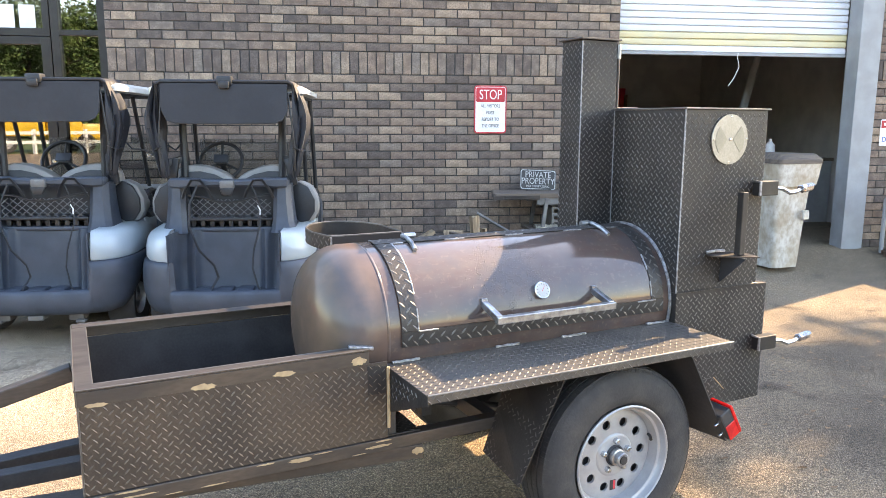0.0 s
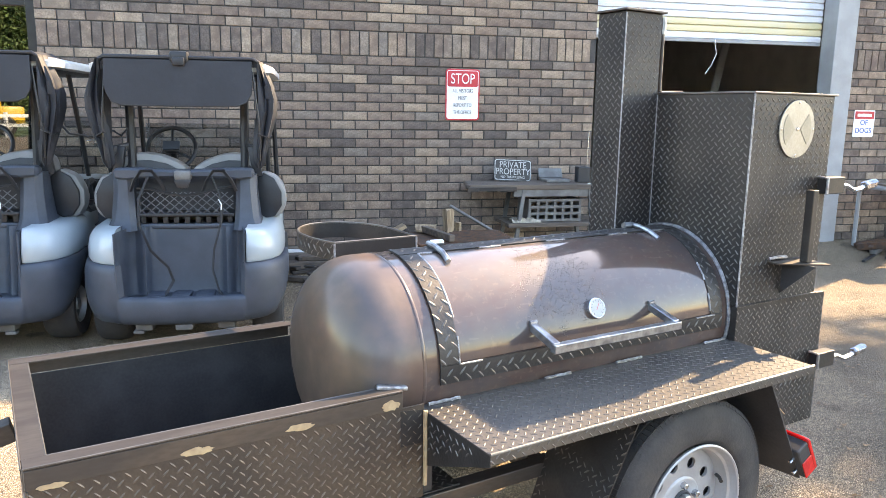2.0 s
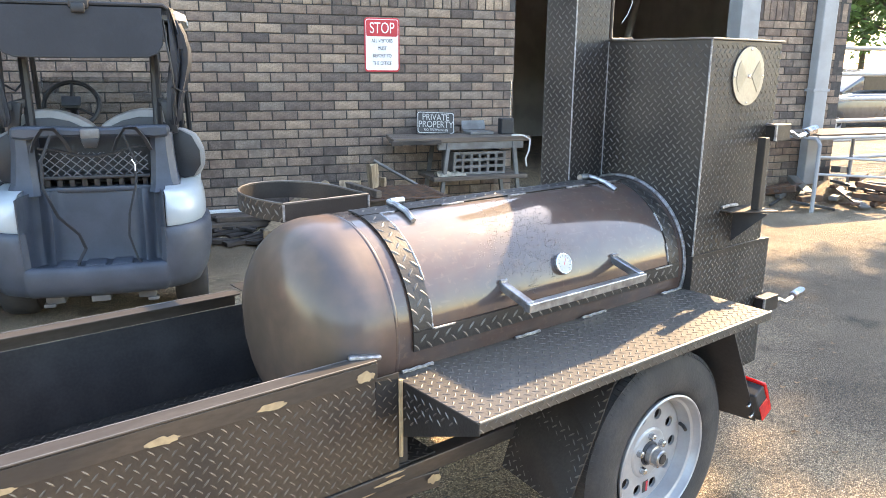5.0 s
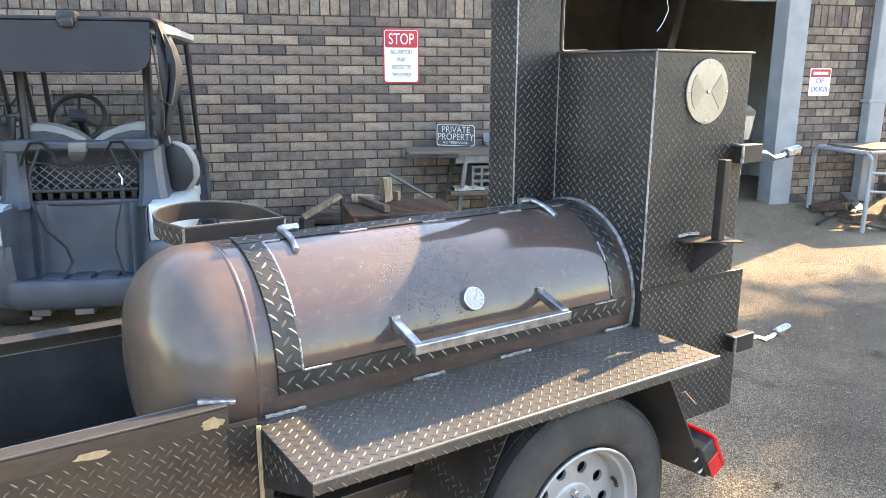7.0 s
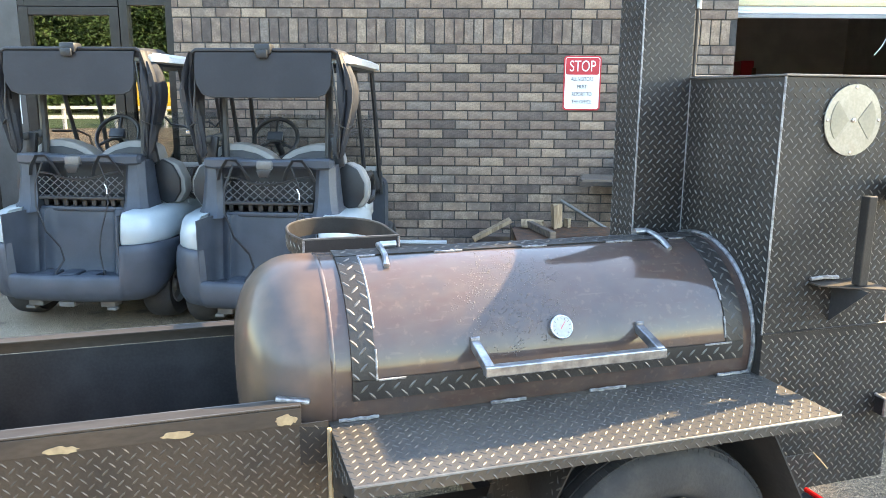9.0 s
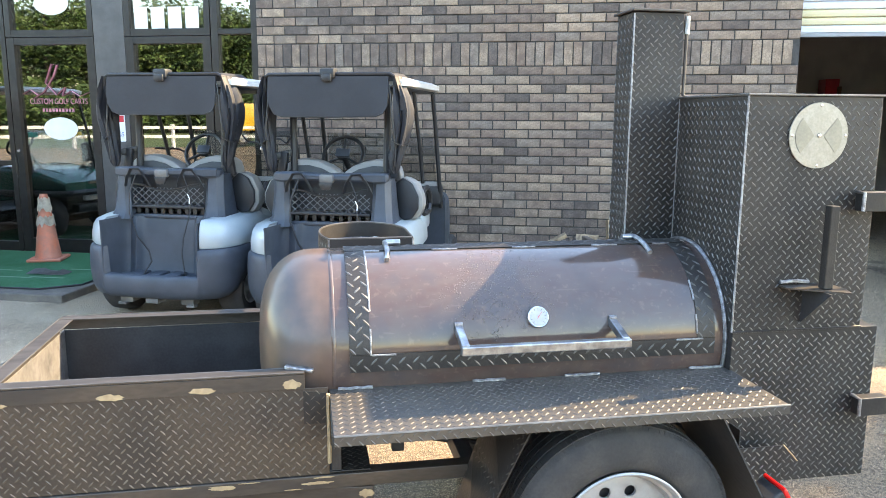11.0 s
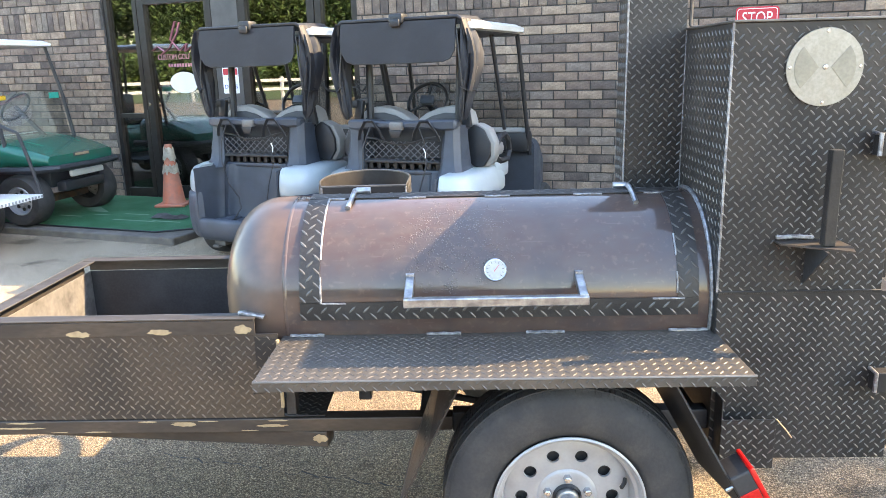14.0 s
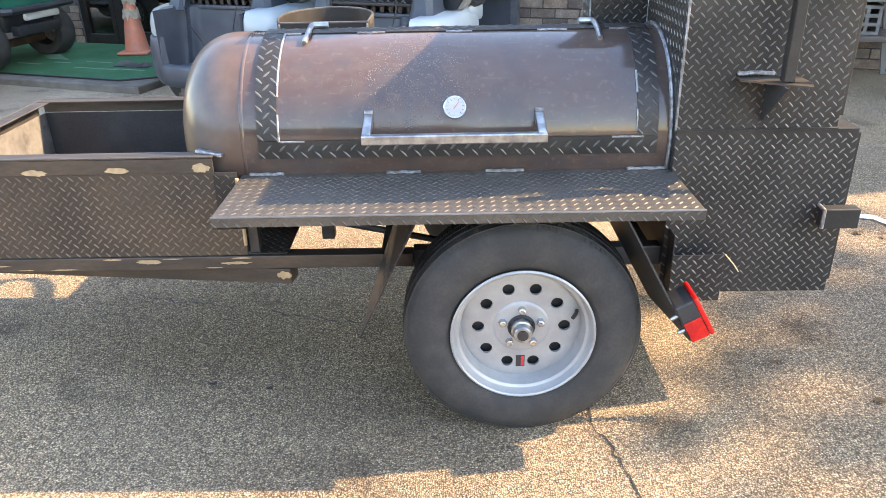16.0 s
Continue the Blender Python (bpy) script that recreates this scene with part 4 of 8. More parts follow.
LX0, LX1, LA0, LA1 = 1.02, 2.055, 5.5, 78.8     # the lid
lid = part("lid", bent(LX0 + 0.004, LX1 - 0.004, LA0 + 0.6, LA1, 0.004, n=40), M_TANK, trailer, "curved steel lid", smooth=True)


def strap(x0, x1, a0, a1, label=""):
    p = part("lid_flange", bent(x0, x1, a0, a1, 0.0045, r0=0.003), M_PLATE, trailer, label, smooth=True)

    def shape(qx, qy):
        a = a0 + qy / (TR + 0.0075) * 180 / math.pi
        q, n = skin(a, 0.0076)
        q.x = x0 + qx
        return q, n
    tread((0, 0, 0), (1, 0, 0), (0, 0, 1), x1 - x0, radians(a1 - a0) * (TR + 0.0075), p, shape=shape, pitch=0.0205)
    return p


strap(LX0 - 0.055, LX0 + 0.004, LA0 + 0.2, LA1, "tread plate strip on the lid edge")
strap(LX1 - 0.004, LX1 + 0.055, LA0 + 0.2, LA1)
strap(LX0 - 0.055, LX1 + 0.055, LA0 - 10, LA0 - 0.1)
strap(LX0 - 0.055, LX1 + 0.055, LA1 + 0.9, LA1 + 12.5)
# dark strip in place of the shade inside the lid's rear gap
part("lid_gap", bent(LX0 - 0.05, LX1 + 0.05, LA1 + 0.1, LA1 + 0.8, 0.0035), M_DARK, trailer, "dark strip painted as the shaded gap behind the lid")


def bead(x0, x1, a0, a1, r=0.004, n=12, seed=1):
    """A lumpy weld along the barrel."""
    rnd = random.Random(seed)
    pts = []
    for k in range(n + 1):
        p, nn = skin(a0 + (a1 - a0) * k / n, 0.006 + rnd.uniform(-0.001, 0.001))
        pts.append((x0 + (x1 - x0) * k / n, p.y, p.z))
    return sweep(pts, r, 6)


for i, (x0, x1, a0, a1) in enumerate(((1.03, 1.10, 5, 5), (1.98, 2.07, 5, 5), (1.026, 1.026, 5, 20), (1.026, 1.027, 30, 79), (2.05, 2.05, 8, 20), (2.05, 2.05, 29, 42), (2.00, 2.06, 79, 79), (1.03, 1.075, 79.2, 79.2), (1.244, 1.327, 79.2, 79.2), (1.51, 1.588, 79.2, 79.2), (1.784, 1.872, 79.2, 79.2))):
    part("weld_bead", bead(x0, x1, a0, a1, 0.0032, 10, i), M_WELD, trailer, "bright weld bead")
ring = [(2.148, skin(a, 0.004)[0].y, skin(a, 0.004)[0].z) for a in range(-18, 172, 5)]
part("weld_bead", sweep(ring, 0.007, 8), M_WELD, trailer, "bright ring weld", smooth=True)

# lid handle and gauge
bm = beam((1.274, 2.112, 0.836), (1.783, 2.112, 0.836), 0.026, 0.026, 0.003)
part("handle_bar", bm, M_HANDLE, trailer, "brushed square tube handle")
for x in (1.287, 1.770):
    p, n = skin(18.7, -0.002)
    part("handle_post", beam((x, p.y, p.z), (x, 2.112, 0.840), 0.024, 0.024, 0.003), M_HANDLE, trailer)
    part("weld_bead", sweep([(x - 0.012, p.y - 0.008, p.z + 0.012), (x + 0.012, p.y - 0.008, p.z + 0.012)], 0.006, 6), M_WELD, trailer)
p, n = skin(22.3, 0.004)
gm = look(Vector((1.532, p.y, p.z)), Vector((1.532, p.y, p.z)) - n) @ Matrix.Scale(0.80, 4)
gauge = part("temperature_gauge", lathe([(0, 0), (0.041, 0), (0.041, 0.016), (0.0385, 0.0185), (0.0365, 0.0185), (0.0365, 0.0165), (0, 0.0165)], 40, gm), M_ZINC, trailer, "round steel thermometer with a white dial", smooth=True)
part("dial", lathe([(0, 0.0168), (0.036, 0.0168), (0.036, 0.0172), (0, 0.0172)], 32, gm), M_DIAL, gauge)
bm = bmesh.new()
for k in range(11):
    a = radians(225 - 27 * k)
    c, s = math.cos(a), math.sin(a)
    prism([(-0.0006, 0.020), (0.0006, 0.020), (0.0006, 0.026), (-0.0006, 0.026)], gm @ Vector((0, 0, 0.0173)), gm.to_3x3() @ Vector((s, -c, 0)), gm.to_3x3() @ Vector((c, s, 0)), 0.0003, bm)
part("dial_marks", bm, M_DARK, gauge)
bm = prism([(-0.0011, -0.006), (0.0011, -0.006), (0.0005, 0.020), (-0.0005, 0.020)], gm @ Vector((0, 0, 0.0176)), gm.to_3x3() @ Vector((0.8, -0.6, 0)), gm.to_3x3() @ Vector((0.6, 0.8, 0)), 0.0004)
part("pointer", bm, M_RED, gauge)

# rod hinges on the lid top
for x0, x1, rx, tip in ((1.103, 1.149, 1.099, 1.093), (1.916, 1.957, 1.961, 1.962)):
    part("hinge_barrel", rod((x0, 2.505, 1.086), (x1, 2.505, 1.086), 0.011), M_HANDLE, trailer, "bright round hinge")
    a1, _ = skin(84, 0.014)
    a2, _ = skin(75, 0.014)
    a3, _ = skin(66, 0.010)
    part("hinge_rod", sweep([(rx, 2.507, 1.087), (rx, a1.y, a1.z + 0.002), (rx, a2.y, a2.z), (tip, a3.y, a3.z)], 0.0085, 8), M_HANDLE, trailer, "short bright rod", smooth=True)

# work shelf
SX0, SX1, SY, SZ = 0.905, 2.160, 1.885, 0.705
shelf = part("work_shelf", cuboid(SX0, SX1, SY, TY - 0.279, SZ - 0.004, SZ, 0.001), M_SHELF, trailer, "tread plate shelf")
tread((SX0, SY, SZ), (1, 0, 0), (0, 1, 0), SX1 - SX0, TY - 0.29 - SY, shelf, material=M_LUGS)
lip = part("shelf_lip", cuboid(SX0, SX1, SY - 0.003, SY + 0.001, SZ - 0.026, SZ + 0.0008, 0.001), M_SHELF, trailer, "bent front lip")
tread((SX0, SY - 0.003, SZ - 0.028), (1, 0, 0), (0, 0, 1), SX1 - SX0, 0.034, lip, material=M_LUGS)
bm = sweep([(SX0, SY - 0.001, SZ), (SX1, SY - 0.001, SZ)], 0.004, 8)
part("shelf_edge", bm, M_LUG, trailer, "worn bright edge")
gus = part("shelf_gusset", prism([(0, 0), (0, -0.028), (0.29, -0.15), (0.32, -0.15), (0.32, 0)], (SX0 + 0.001, SY, SZ - 0.004), (0, 1, 0), (0, 0, 1), 0.004), M_PLATE, trailer, "tread plate end gusset")
tread((SX0 + 0.001, SY + 0.30, SZ - 0.155), (0, -1, 0), (0, 0, 1), 0.29, 0.15, gus, keep=lambda x, y: y > 0.135 - (0.30 - x) * 0 and y < 0.15 or y > 0.03 + x * 0.40)
for i, (x0, x1) in enumerate(((0.93, 1.03), (1.33, 1.43), (1.62, 1.73), (2.03, 2.14))):
    part("weld_bead", sweep([(x0 + (x1 - x0) * k / 8, TY - 0.292, SZ + 0.004 + 0.001 * math.sin(k * 2)) for k in range(9)], 0.005, 6), M_WELD, trailer, "bright weld bead")
part("weld_bead", sweep([(0.90, 2.172, 0.50), (0.901, 2.172, 0.58), (0.90, 2.172, 0.64), (0.90, 2.172, 0.71)], 0.006, 6), M_BAREPATCH, trailer)
part("weld_tab", beam((0.78, 2.22, RZ + 0.006), (0.86, 2.20, RZ - 0.004), 0.02, 0.012, 0.004), M_WELD, trailer)
part("fill_plate", prism([(0, 0), (0.07, 0), (0.07, 0.09), (0, 0.10)], (0.83, FY - 0.001, 0.62), (1, 0, 0), (0, 0, 1), -0.004), M_PLATE, trailer)

# firebox cabinet
CX0, CX1, CB, CT, CS = 2.152, 2.605, 2.63, 1.555, 0.828
upper = part("cabinet_body", cuboid(CX0, CX1, FY, CB, CS, CT, 0.002), M_PLATE, trailer, "tall tread plate smoker cabinet")
tread((CX0, FY, CS), (1, 0, 0), (0, 0, 1), CX1 - CX0, CT - CS, upper)
tread((CX0, CB, CS), (0, -1, 0), (0, 0, 1), CB - FY, CT - CS, upper, keep=lambda x, y: (0.135 - x) ** 2 + (y + CS - TZ) ** 2 > 0.302 ** 2)
LXR = 2.668
# unseen rear drawn out to BY so that no sun passes behind the box
lower = part("firebox_body", cuboid(CX0 + 0.001, LXR, FY - 0.003, BY, 0.313, CS - 0.001, 0.002), M_PLATE, trailer, "tread plate firebox under the cabinet")
tread((CX0, FY - 0.003, 0.313), (1, 0, 0), (0, 0, 1), LXR - CX0, CS - 0.313, lower)
part("cabinet_cap", cuboid(CX0 - 0.004, CX1 + 0.012, FY - 0.006, CB + 0.006, CT, CT + 0.007, 0.002), M_LUG, trailer, "bright top sheet edge")
part("corner_weld", sweep([(CX0 - 0.001, FY - 0.001, CS + (CT - CS) * k / 30 + 0.0) for k in range(31)], 0.0035, 6), M_WELD, trailer)
part("seam_weld", sweep([(CX0 + (CX1 - CX0) * k / 20, FY - 0.004, CS + 0.001) for k in range(21)], 0.0035, 6), M_PLATE, trailer)
part("cabinet_door", cuboid(CX1 + 0.003, CX1 + 0.02, FY + 0.02, CB - 0.02, CS + 0.03, CT - 0.03, 0.002), M_PLATE, trailer)
part("firebox_door", cuboid(LXR + 0.002, LXR + 0.02, FY + 0.02, CB - 0.02, 0.34, CS - 0.02, 0.002), M_PLATE, trailer)

# air vent on the cabinet
vm = Matrix.Translation((2.390, FY - 0.002, 1.438)) @ Matrix.Rotation(radians(90), 4, "X")
vent = part("air_vent", lathe([(0, 0), (0.099, 0), (0.100, 0.002), (0.099, 0.004), (0, 0.004)], 56, vm), M_ALU, trailer, "round spun aluminium draught wheel", smooth=True)
for s in (0, 180):
    wedge = [(0.016 * math.cos(radians(s)), 0.016 * math.sin(radians(s)))]
    wedge += [(0.079 * math.cos(radians(s + a)), 0.079 * math.sin(radians(s + a))) for a in range(-42, 43, 7)]
    part("vent_leaf", flat(wedge, at(vm, 0, 0, 0.0041), 0.0012), M_LEAFALU, vent, "dull inner leaf")
for a in (0, 90, 180, 270):
    c, s = 0.0905 * math.cos(radians(a)), 0.0905 * math.sin(radians(a))
    part("screw", lathe([(0, 0.0042), (0.0045, 0.0042), (0.004, 0.0058), (0, 0.0065)], 12, at(vm, c, s)), M_ZINC, vent, smooth=True)
part("screw", lathe([(0, 0.0042), (0.007, 0.0042), (0.006, 0.008), (0, 0.009)], 12, vm), M_ZINC, vent, smooth=True)

# exhaust stack
EX0, EX1, EY0, EY1, EZ = 1.970, 2.152, 2.602, 2.745, 1.845
stack = part("chimney", cuboid(EX0, EX1, EY0, EY1, 0.98, EZ, 0.002), M_PLATE, trailer, "square tread plate chimney")
tread((EX0, EY0, 1.06), (1, 0, 0), (0, 0, 1), EX1 - EX0, EZ - 1.06, stack)
tread((EX0, EY1, 1.02), (0, -1, 0), (0, 0, 1), EY1 - EY0, EZ - 1.02, stack)
part("stack_cap", cuboid(EX0 - 0.012, EX1 + 0.016, EY0 - 0.012, EY1 + 0.012, EZ + 0.002, EZ + 0.010, 0.002), M_RAIL, trailer, "flat chimney lid")
part("corner_weld", sweep([(EX0 - 0.001, EY0 - 0.001, 1.06 + 0.03 * k) for k in range(27)], 0.003, 6), M_WELD, trailer)
part("corner_weld", sweep([(EX1 + 0.001, EY0 - 0.001, 1.06 + 0.025 * k) for k in range(21)], 0.0035, 6), M_WELD, trailer)
part("damper_hinge", rod((EX1 + 0.014, EY0 + 0.005, EZ - 0.07), (EX1 + 0.014, EY0 + 0.005, EZ - 0.01), 0.010), M_HANDLE, trailer)
part("damper_rod", sweep([(EX1 + 0.014, EY0 + 0.005, EZ - 0.01), (EX1 + 0.013, EY0 + 0.003, EZ - 0.15), (EX1 + 0.012, EY0 + 0.002, EZ - 0.275), (EX1 + 0.02, EY0 - 0.002, EZ - 0.283), (EX1 + 0.10, EY0 - 0.03, EZ - 0.28)], 0.006, 8), M_RAIL, trailer, smooth=True)

# holder for the rod on the cabinet side
part("bracket_plate", prism([(0, 0), (0.17, 0), (0.17, -0.09), (0.15, -0.142), (0.0, -0.142 + 0.1)], (2.297, FY - 0.002, 0.972), (1, 0, 0), (0, 1, 0), 0.005), M_RAIL, trailer, "small ledge plate")
part("bracket_gusset", prism([(0, 0), (-0.13, 0), (0, -0.12)], (2.385, FY - 0.002, 0.971), (0, 1, 0), (0, 0, 1), 0.005), M_BLACK, trailer)
part("upright_tube", cuboid(2.391, 2.421, 2.088, 2.118, 0.978, 1.232, 0.003), M_PLATE, trailer, "upright square tube")
part("weld_bead", sweep([(2.30, FY - 0.006, 0.985), (2.35, FY - 0.006, 0.988), (2.40, FY - 0.006, 0.984)], 0.006, 6), M_WELD, trailer)


def latch(z, x0, label):
    """A square tube with a cranked, coil-gripped door latch."""
    y = FY - 0.035
    l = part("latch_tube", cuboid(x0, x0 + 0.105, y - 0.02, y + 0.022, z - 0.03, z + 0.03, 0.003), M_PLATE, trailer, label)
    part("latch_weld", sweep([(x0, y - 0.018, z - 0.028), (x0, y - 0.018, z + 0.028), (x0, y + 0.02, z + 0.03)], 0.006, 6), M_WELD, l)
    part("latch_rod", sweep([(x0 + 0.10, y, z), (x0 + 0.15, y, z - 0.005), (x0 + 0.20, y, z - 0.025), (x0 + 0.24, y, z - 0.022), (x0 + 0.27, y, z - 0.012)], 0.009, 8), M_ZINC, l, smooth=True)
    grip = [(x0 + 0.265 + 0.0016 * k, y + 0.014 * math.cos(k * 0.9), z - 0.012 + 0.0002 * k + 0.014 * math.sin(k * 0.9)) for k in range(46)]
    part("coil_grip", sweep(grip, 0.0045, 6), M_ZINC, l, "bright coiled grip", smooth=True)


latch(1.238, 2.530, "upper door latch of welded square tube")
latch(0.572, 2.590, "lower door latch of welded square tube")

# small box low on the firebox
lowp = part("low_plate", cuboid(2.165, 2.318, 2.113, 2.117, 0.318, 0.470, 0.001), M_PLATE, trailer, "small tread plate cover")
tread((2.165, 2.113, 0.318), (1, 0, 0), (0, 0, 1), 0.153, 0.152, lowp)
part("low_plate_side", cuboid(2.165, 2.169, 2.117, FY - 0.004, 0.318, 0.53, 0.001), M_BLACK, trailer)
part("low_plate_floor", cuboid(2.169, 2.318, 2.117, FY - 0.004, 0.318, 0.322, 0.001), M_PLATE, trailer)
part("stray_rod", sweep([(2.318, 2.112, 0.472), (2.345, 2.10, 0.44), (2.355, 2.09, 0.425)], 0.002, 6), M_BAREPATCH, trailer)

# mudguard panels before and behind the wheel
MG = [Vector((1.254, 1.922, 0.320)), Vector((1.270, 2.185, 0.335)), Vector((1.385, 2.170, 0.677)), Vector((1.425, 1.914, 0.677))]


def mg(qx, qy):
    """A point of the slightly twisted panel; qx across from outside, qy up."""
    a, c = qx / 0.26, qy / 0.39
    p = MG[0].lerp(MG[1], a).lerp(MG[3].lerp(MG[2], a), c)
    return p, Vector((-0.90, -0.08, 0.43)).normalized()


off = Vector((0.0038, 0, -0.0016))
bm = loft([[MG[0], MG[1], MG[1] + off, MG[0] + off], [MG[0].lerp(MG[3], 0.5), MG[1].lerp(MG[2], 0.5), MG[1].lerp(MG[2], 0.5) + off, MG[0].lerp(MG[3], 0.5) + off], [MG[3], MG[2], MG[2] + off, MG[3] + off]])
mgp = part("mudguard_panel", bm, M_PLATE, trailer, "slanting tread plate mudguard")
tread((0, 0, 0), (1, 0, 0), (0, 0, 1), 0.26, 0.39, mgp, shape=mg)


def mg_back(qx, qy):
    """The same panel from the wheel's side."""
    p, n_ = mg(0.26 - qx, qy)
    return p + off, -n_


tread((0, 0, 0), (1, 0, 0), (0, 0, 1), 0.26, 0.39, mgp, shape=mg_back)
part("mudguard_panel", prism([(0, 0), (0.27, 0), (0.27, -0.42), (0.0, -0.42)], (1.965, SY + 0.012, SZ - 0.027), (-0.18, 1, 0), Vector((0.20, 0, -0.36)) * -1, 0.005), M_BLACK, trailer, "slanting black steel mudguard")
# rear lamp
lm = Matrix.Translation((2.137, 1.912, 0.372)) @ Matrix.Rotation(radians(-29), 4, "Y")
lamp = part("tail_lamp", cuboid(0.0, 0.056, -0.036, 0.06, -0.060, 0.060, 0.006, None, lm), M_BLACK, trailer, "rear lamp with a red lens")
part("lens", cuboid(0.054, 0.068, -0.039, 0.063, -0.064, 0.064, 0.005, None, lm), M_REDLENS, lamp, "red plastic lens", smooth=True)
part("side_lens", cuboid(0.003, 0.053, -0.0395, -0.0355, -0.060, 0.004, 0.0015, None, lm), M_REDLENS, lamp, "red side reflector")
for z in (-0.03, 0.02):
    part("bolt", rod(lm @ Vector((-0.02, -0.012, z)), lm @ Vector((0.002, -0.012, z)), 0.006), M_ZINC, lamp)

# wheels
WX, WZ = 1.714, 0.307


def wheel(yc, side):
    """A trailer wheel, its outer face towards side (-1: near)."""
    m = Matrix.Translation((WX, yc, WZ)) @ Matrix.Rotation(radians(90), 4, "X") if side < 0 else Matrix.Translation((WX, yc, WZ)) @ Matrix.Rotation(radians(-90), 4, "X")
    ty = [(0.202, -0.082), (0.215, -0.094), (0.25, -0.102), (0.29, -0.098), (0.318, -0.088), (0.332, -0.076), (0.3375, -0.05), (0.3385, -0.02), (0.3385, 0.02), (0.3375, 0.05),
          (0.332, 0.076), (0.318, 0.088), (0.296, 0.0965), (0.292, 0.0975), (0.288, 0.0982), (0.25, 0.102), (0.222, 0.0975), (0.215, 0.094), (0.202, 0.082)]
    w = part("wheel", lathe(ty, 96, m), M_RUBBER, trailer, "worn black trailer tyre on a silver wheel", smooth=True, angle=0.9)
    vs, fs = [], []
    for k in range(120):
        for row, (z0, z1, r0) in enumerate(((-0.074, -0.052, 0.3375), (-0.045, -0.018, 0.3395), (-0.012, 0.012, 0.340), (0.018, 0.045, 0.3395), (0.052, 0.076, 0.3375))):
            a0 = 2 * math.pi * (k + 0.1 + 0.5 * (row % 2)) / 120
            a1 = a0 + 2 * math.pi / 120 * 0.92
            b = len(vs)
            for a in (a0, a1):
                for z in (z0, z1):
                    drop = 0.0035 if abs(z) > 0.07 else 0
                    for r in (r0 - 0.006 - drop, r0 + 0.0025 - drop):
                        vs.append(m @ Vector((r * math.cos(a), r * math.sin(a), z)))
            fs += [(b, b + 1, b + 3, b + 2), (b + 4, b + 6, b + 7, b + 5), (b + 1, b + 5, b + 7, b + 3), (b, b + 4, b + 5, b + 1), (b + 2, b + 3, b + 7, b + 6)]
        a0 = 2 * math.pi * (k + 0.3) / 120
        a1 = a0 + 2 * math.pi / 120 * 0.88
        b = len(vs)
        for a in (a0, a1):
            for r, z in ((0.3325, 0.0745), (0.3332, 0.0768), (0.324, 0.0845), (0.3232, 0.082)):
                vs.append(m @ Vector((r * math.cos(a), r * math.sin(a), z)))
        fs += [(b, b + 1, b + 2, b + 3), (b + 4, b + 7, b + 6, b + 5), (b + 1, b + 5, b + 6, b + 2), (b, b + 4, b + 5, b + 1), (b + 3, b + 2, b + 6, b + 7)]
    soup("tyre_tread", vs, fs, M_RUBBER, w, "", "stuff")
    rim = [(0.204, 0.090), (0.206, 0.098), (0.201, 0.101), (0.197, 0.098), (0.194, 0.085), (0.189, 0.076), (0.181, 0.072), (0.179, 0.062), (0.176, 0.040), (0.173, 0.032), (0.169, 0.034)]
    bmr = lathe(rim, 72, m)
    part("rim", bmr, M_SILVER, w, "silver painted steel rim", smooth=True, angle=0.5)
    part("barrel", lathe([(0.19, -0.09), (0.175, -0.06), (0.172, 0.02)], 48, m), M_BLACK, w, smooth=True)
    # disc with ten round holes
    md = m @ Matrix.Rotation(radians(18), 4, "Z")
    bmd = bmesh.new()
    n = 120
    hr, hc = 0.0175, 0.1245
    rings = []
    for r, z in ((0.169, 0.034), (0.150, 0.040)):
        rings.append([bmd.verts.new(md @ Vector((r * math.cos(2 * math.pi * k / n), r * math.sin(2 * math.pi * k / n), z))) for k in range(n)])
    inner = [bmd.verts.new(md @ Vector((0.098 * math.cos(2 * math.pi * k / n), 0.098 * math.sin(2 * math.pi * k / n), 0.0412))) for k in range(n)]
    for k in range(n):
        bmd.faces.new((rings[0][k], rings[0][(k + 1) % n], rings[1][(k + 1) % n], rings[1][k]))
    for s in range(10):
        c = 2 * math.pi * (s + 0.5) / 10
        hole, deep = [], []
        for q in range(24):
            a = 2 * math.pi * q / 24
            lx, ly = hc + hr * math.cos(a), hr * math.sin(a)
            hole.append(bmd.verts.new(md @ Vector((lx * math.cos(c) - ly * math.sin(c), lx * math.sin(c) + ly * math.cos(c), 0.0405))))
            deep.append(bmd.verts.new(md @ Vector((lx * math.cos(c) - ly * math.sin(c), lx * math.sin(c) + ly * math.cos(c), 0.031))))
        k0 = s * 12
        outer = [rings[1][(k0 + j) % n] for j in range(13)]
        inn = [inner[(k0 + j) % n] for j in range(13)]
        loop = outer + inn[::-1]
        # outline of the sector from angle 0 round, matched to the hole by direction
        inv = md.inverted()

        def direction(v):
            p = inv @ v.co
            x, y = p.x * math.cos(c) + p.y * math.sin(c) - hc, -p.x * math.sin(c) + p.y * math.cos(c)
            return math.atan2(y, x)
        lo = sorted(loop, key=direction)
        ho = sorted(hole, key=direction)
        i = j = 0
        nl, nh = len(lo), len(ho)
        while i < nl or j < nh:
            da = direction(lo[i]) if i < nl else 9
            db = direction(ho[j]) if j < nh else 9
            if da <= db:
                tri = (lo[i], lo[(i + 1) % nl], ho[j % nh])
                i += 1
            else:
                tri = (ho[j], lo[i % nl], ho[(j + 1) % nh])
                j += 1
            try:
                bmd.faces.new(tri)
            except ValueError:
                pass
        for q in range(24):
            bmd.faces.new((hole[q], hole[(q + 1) % 24], deep[(q + 1) % 24], deep[q]))
    cone = [(0.098, 0.0412), (0.082, 0.042), (0.078, 0.046), (0.073, 0.0475), (0.040, 0.046), (0.036, 0.040)]
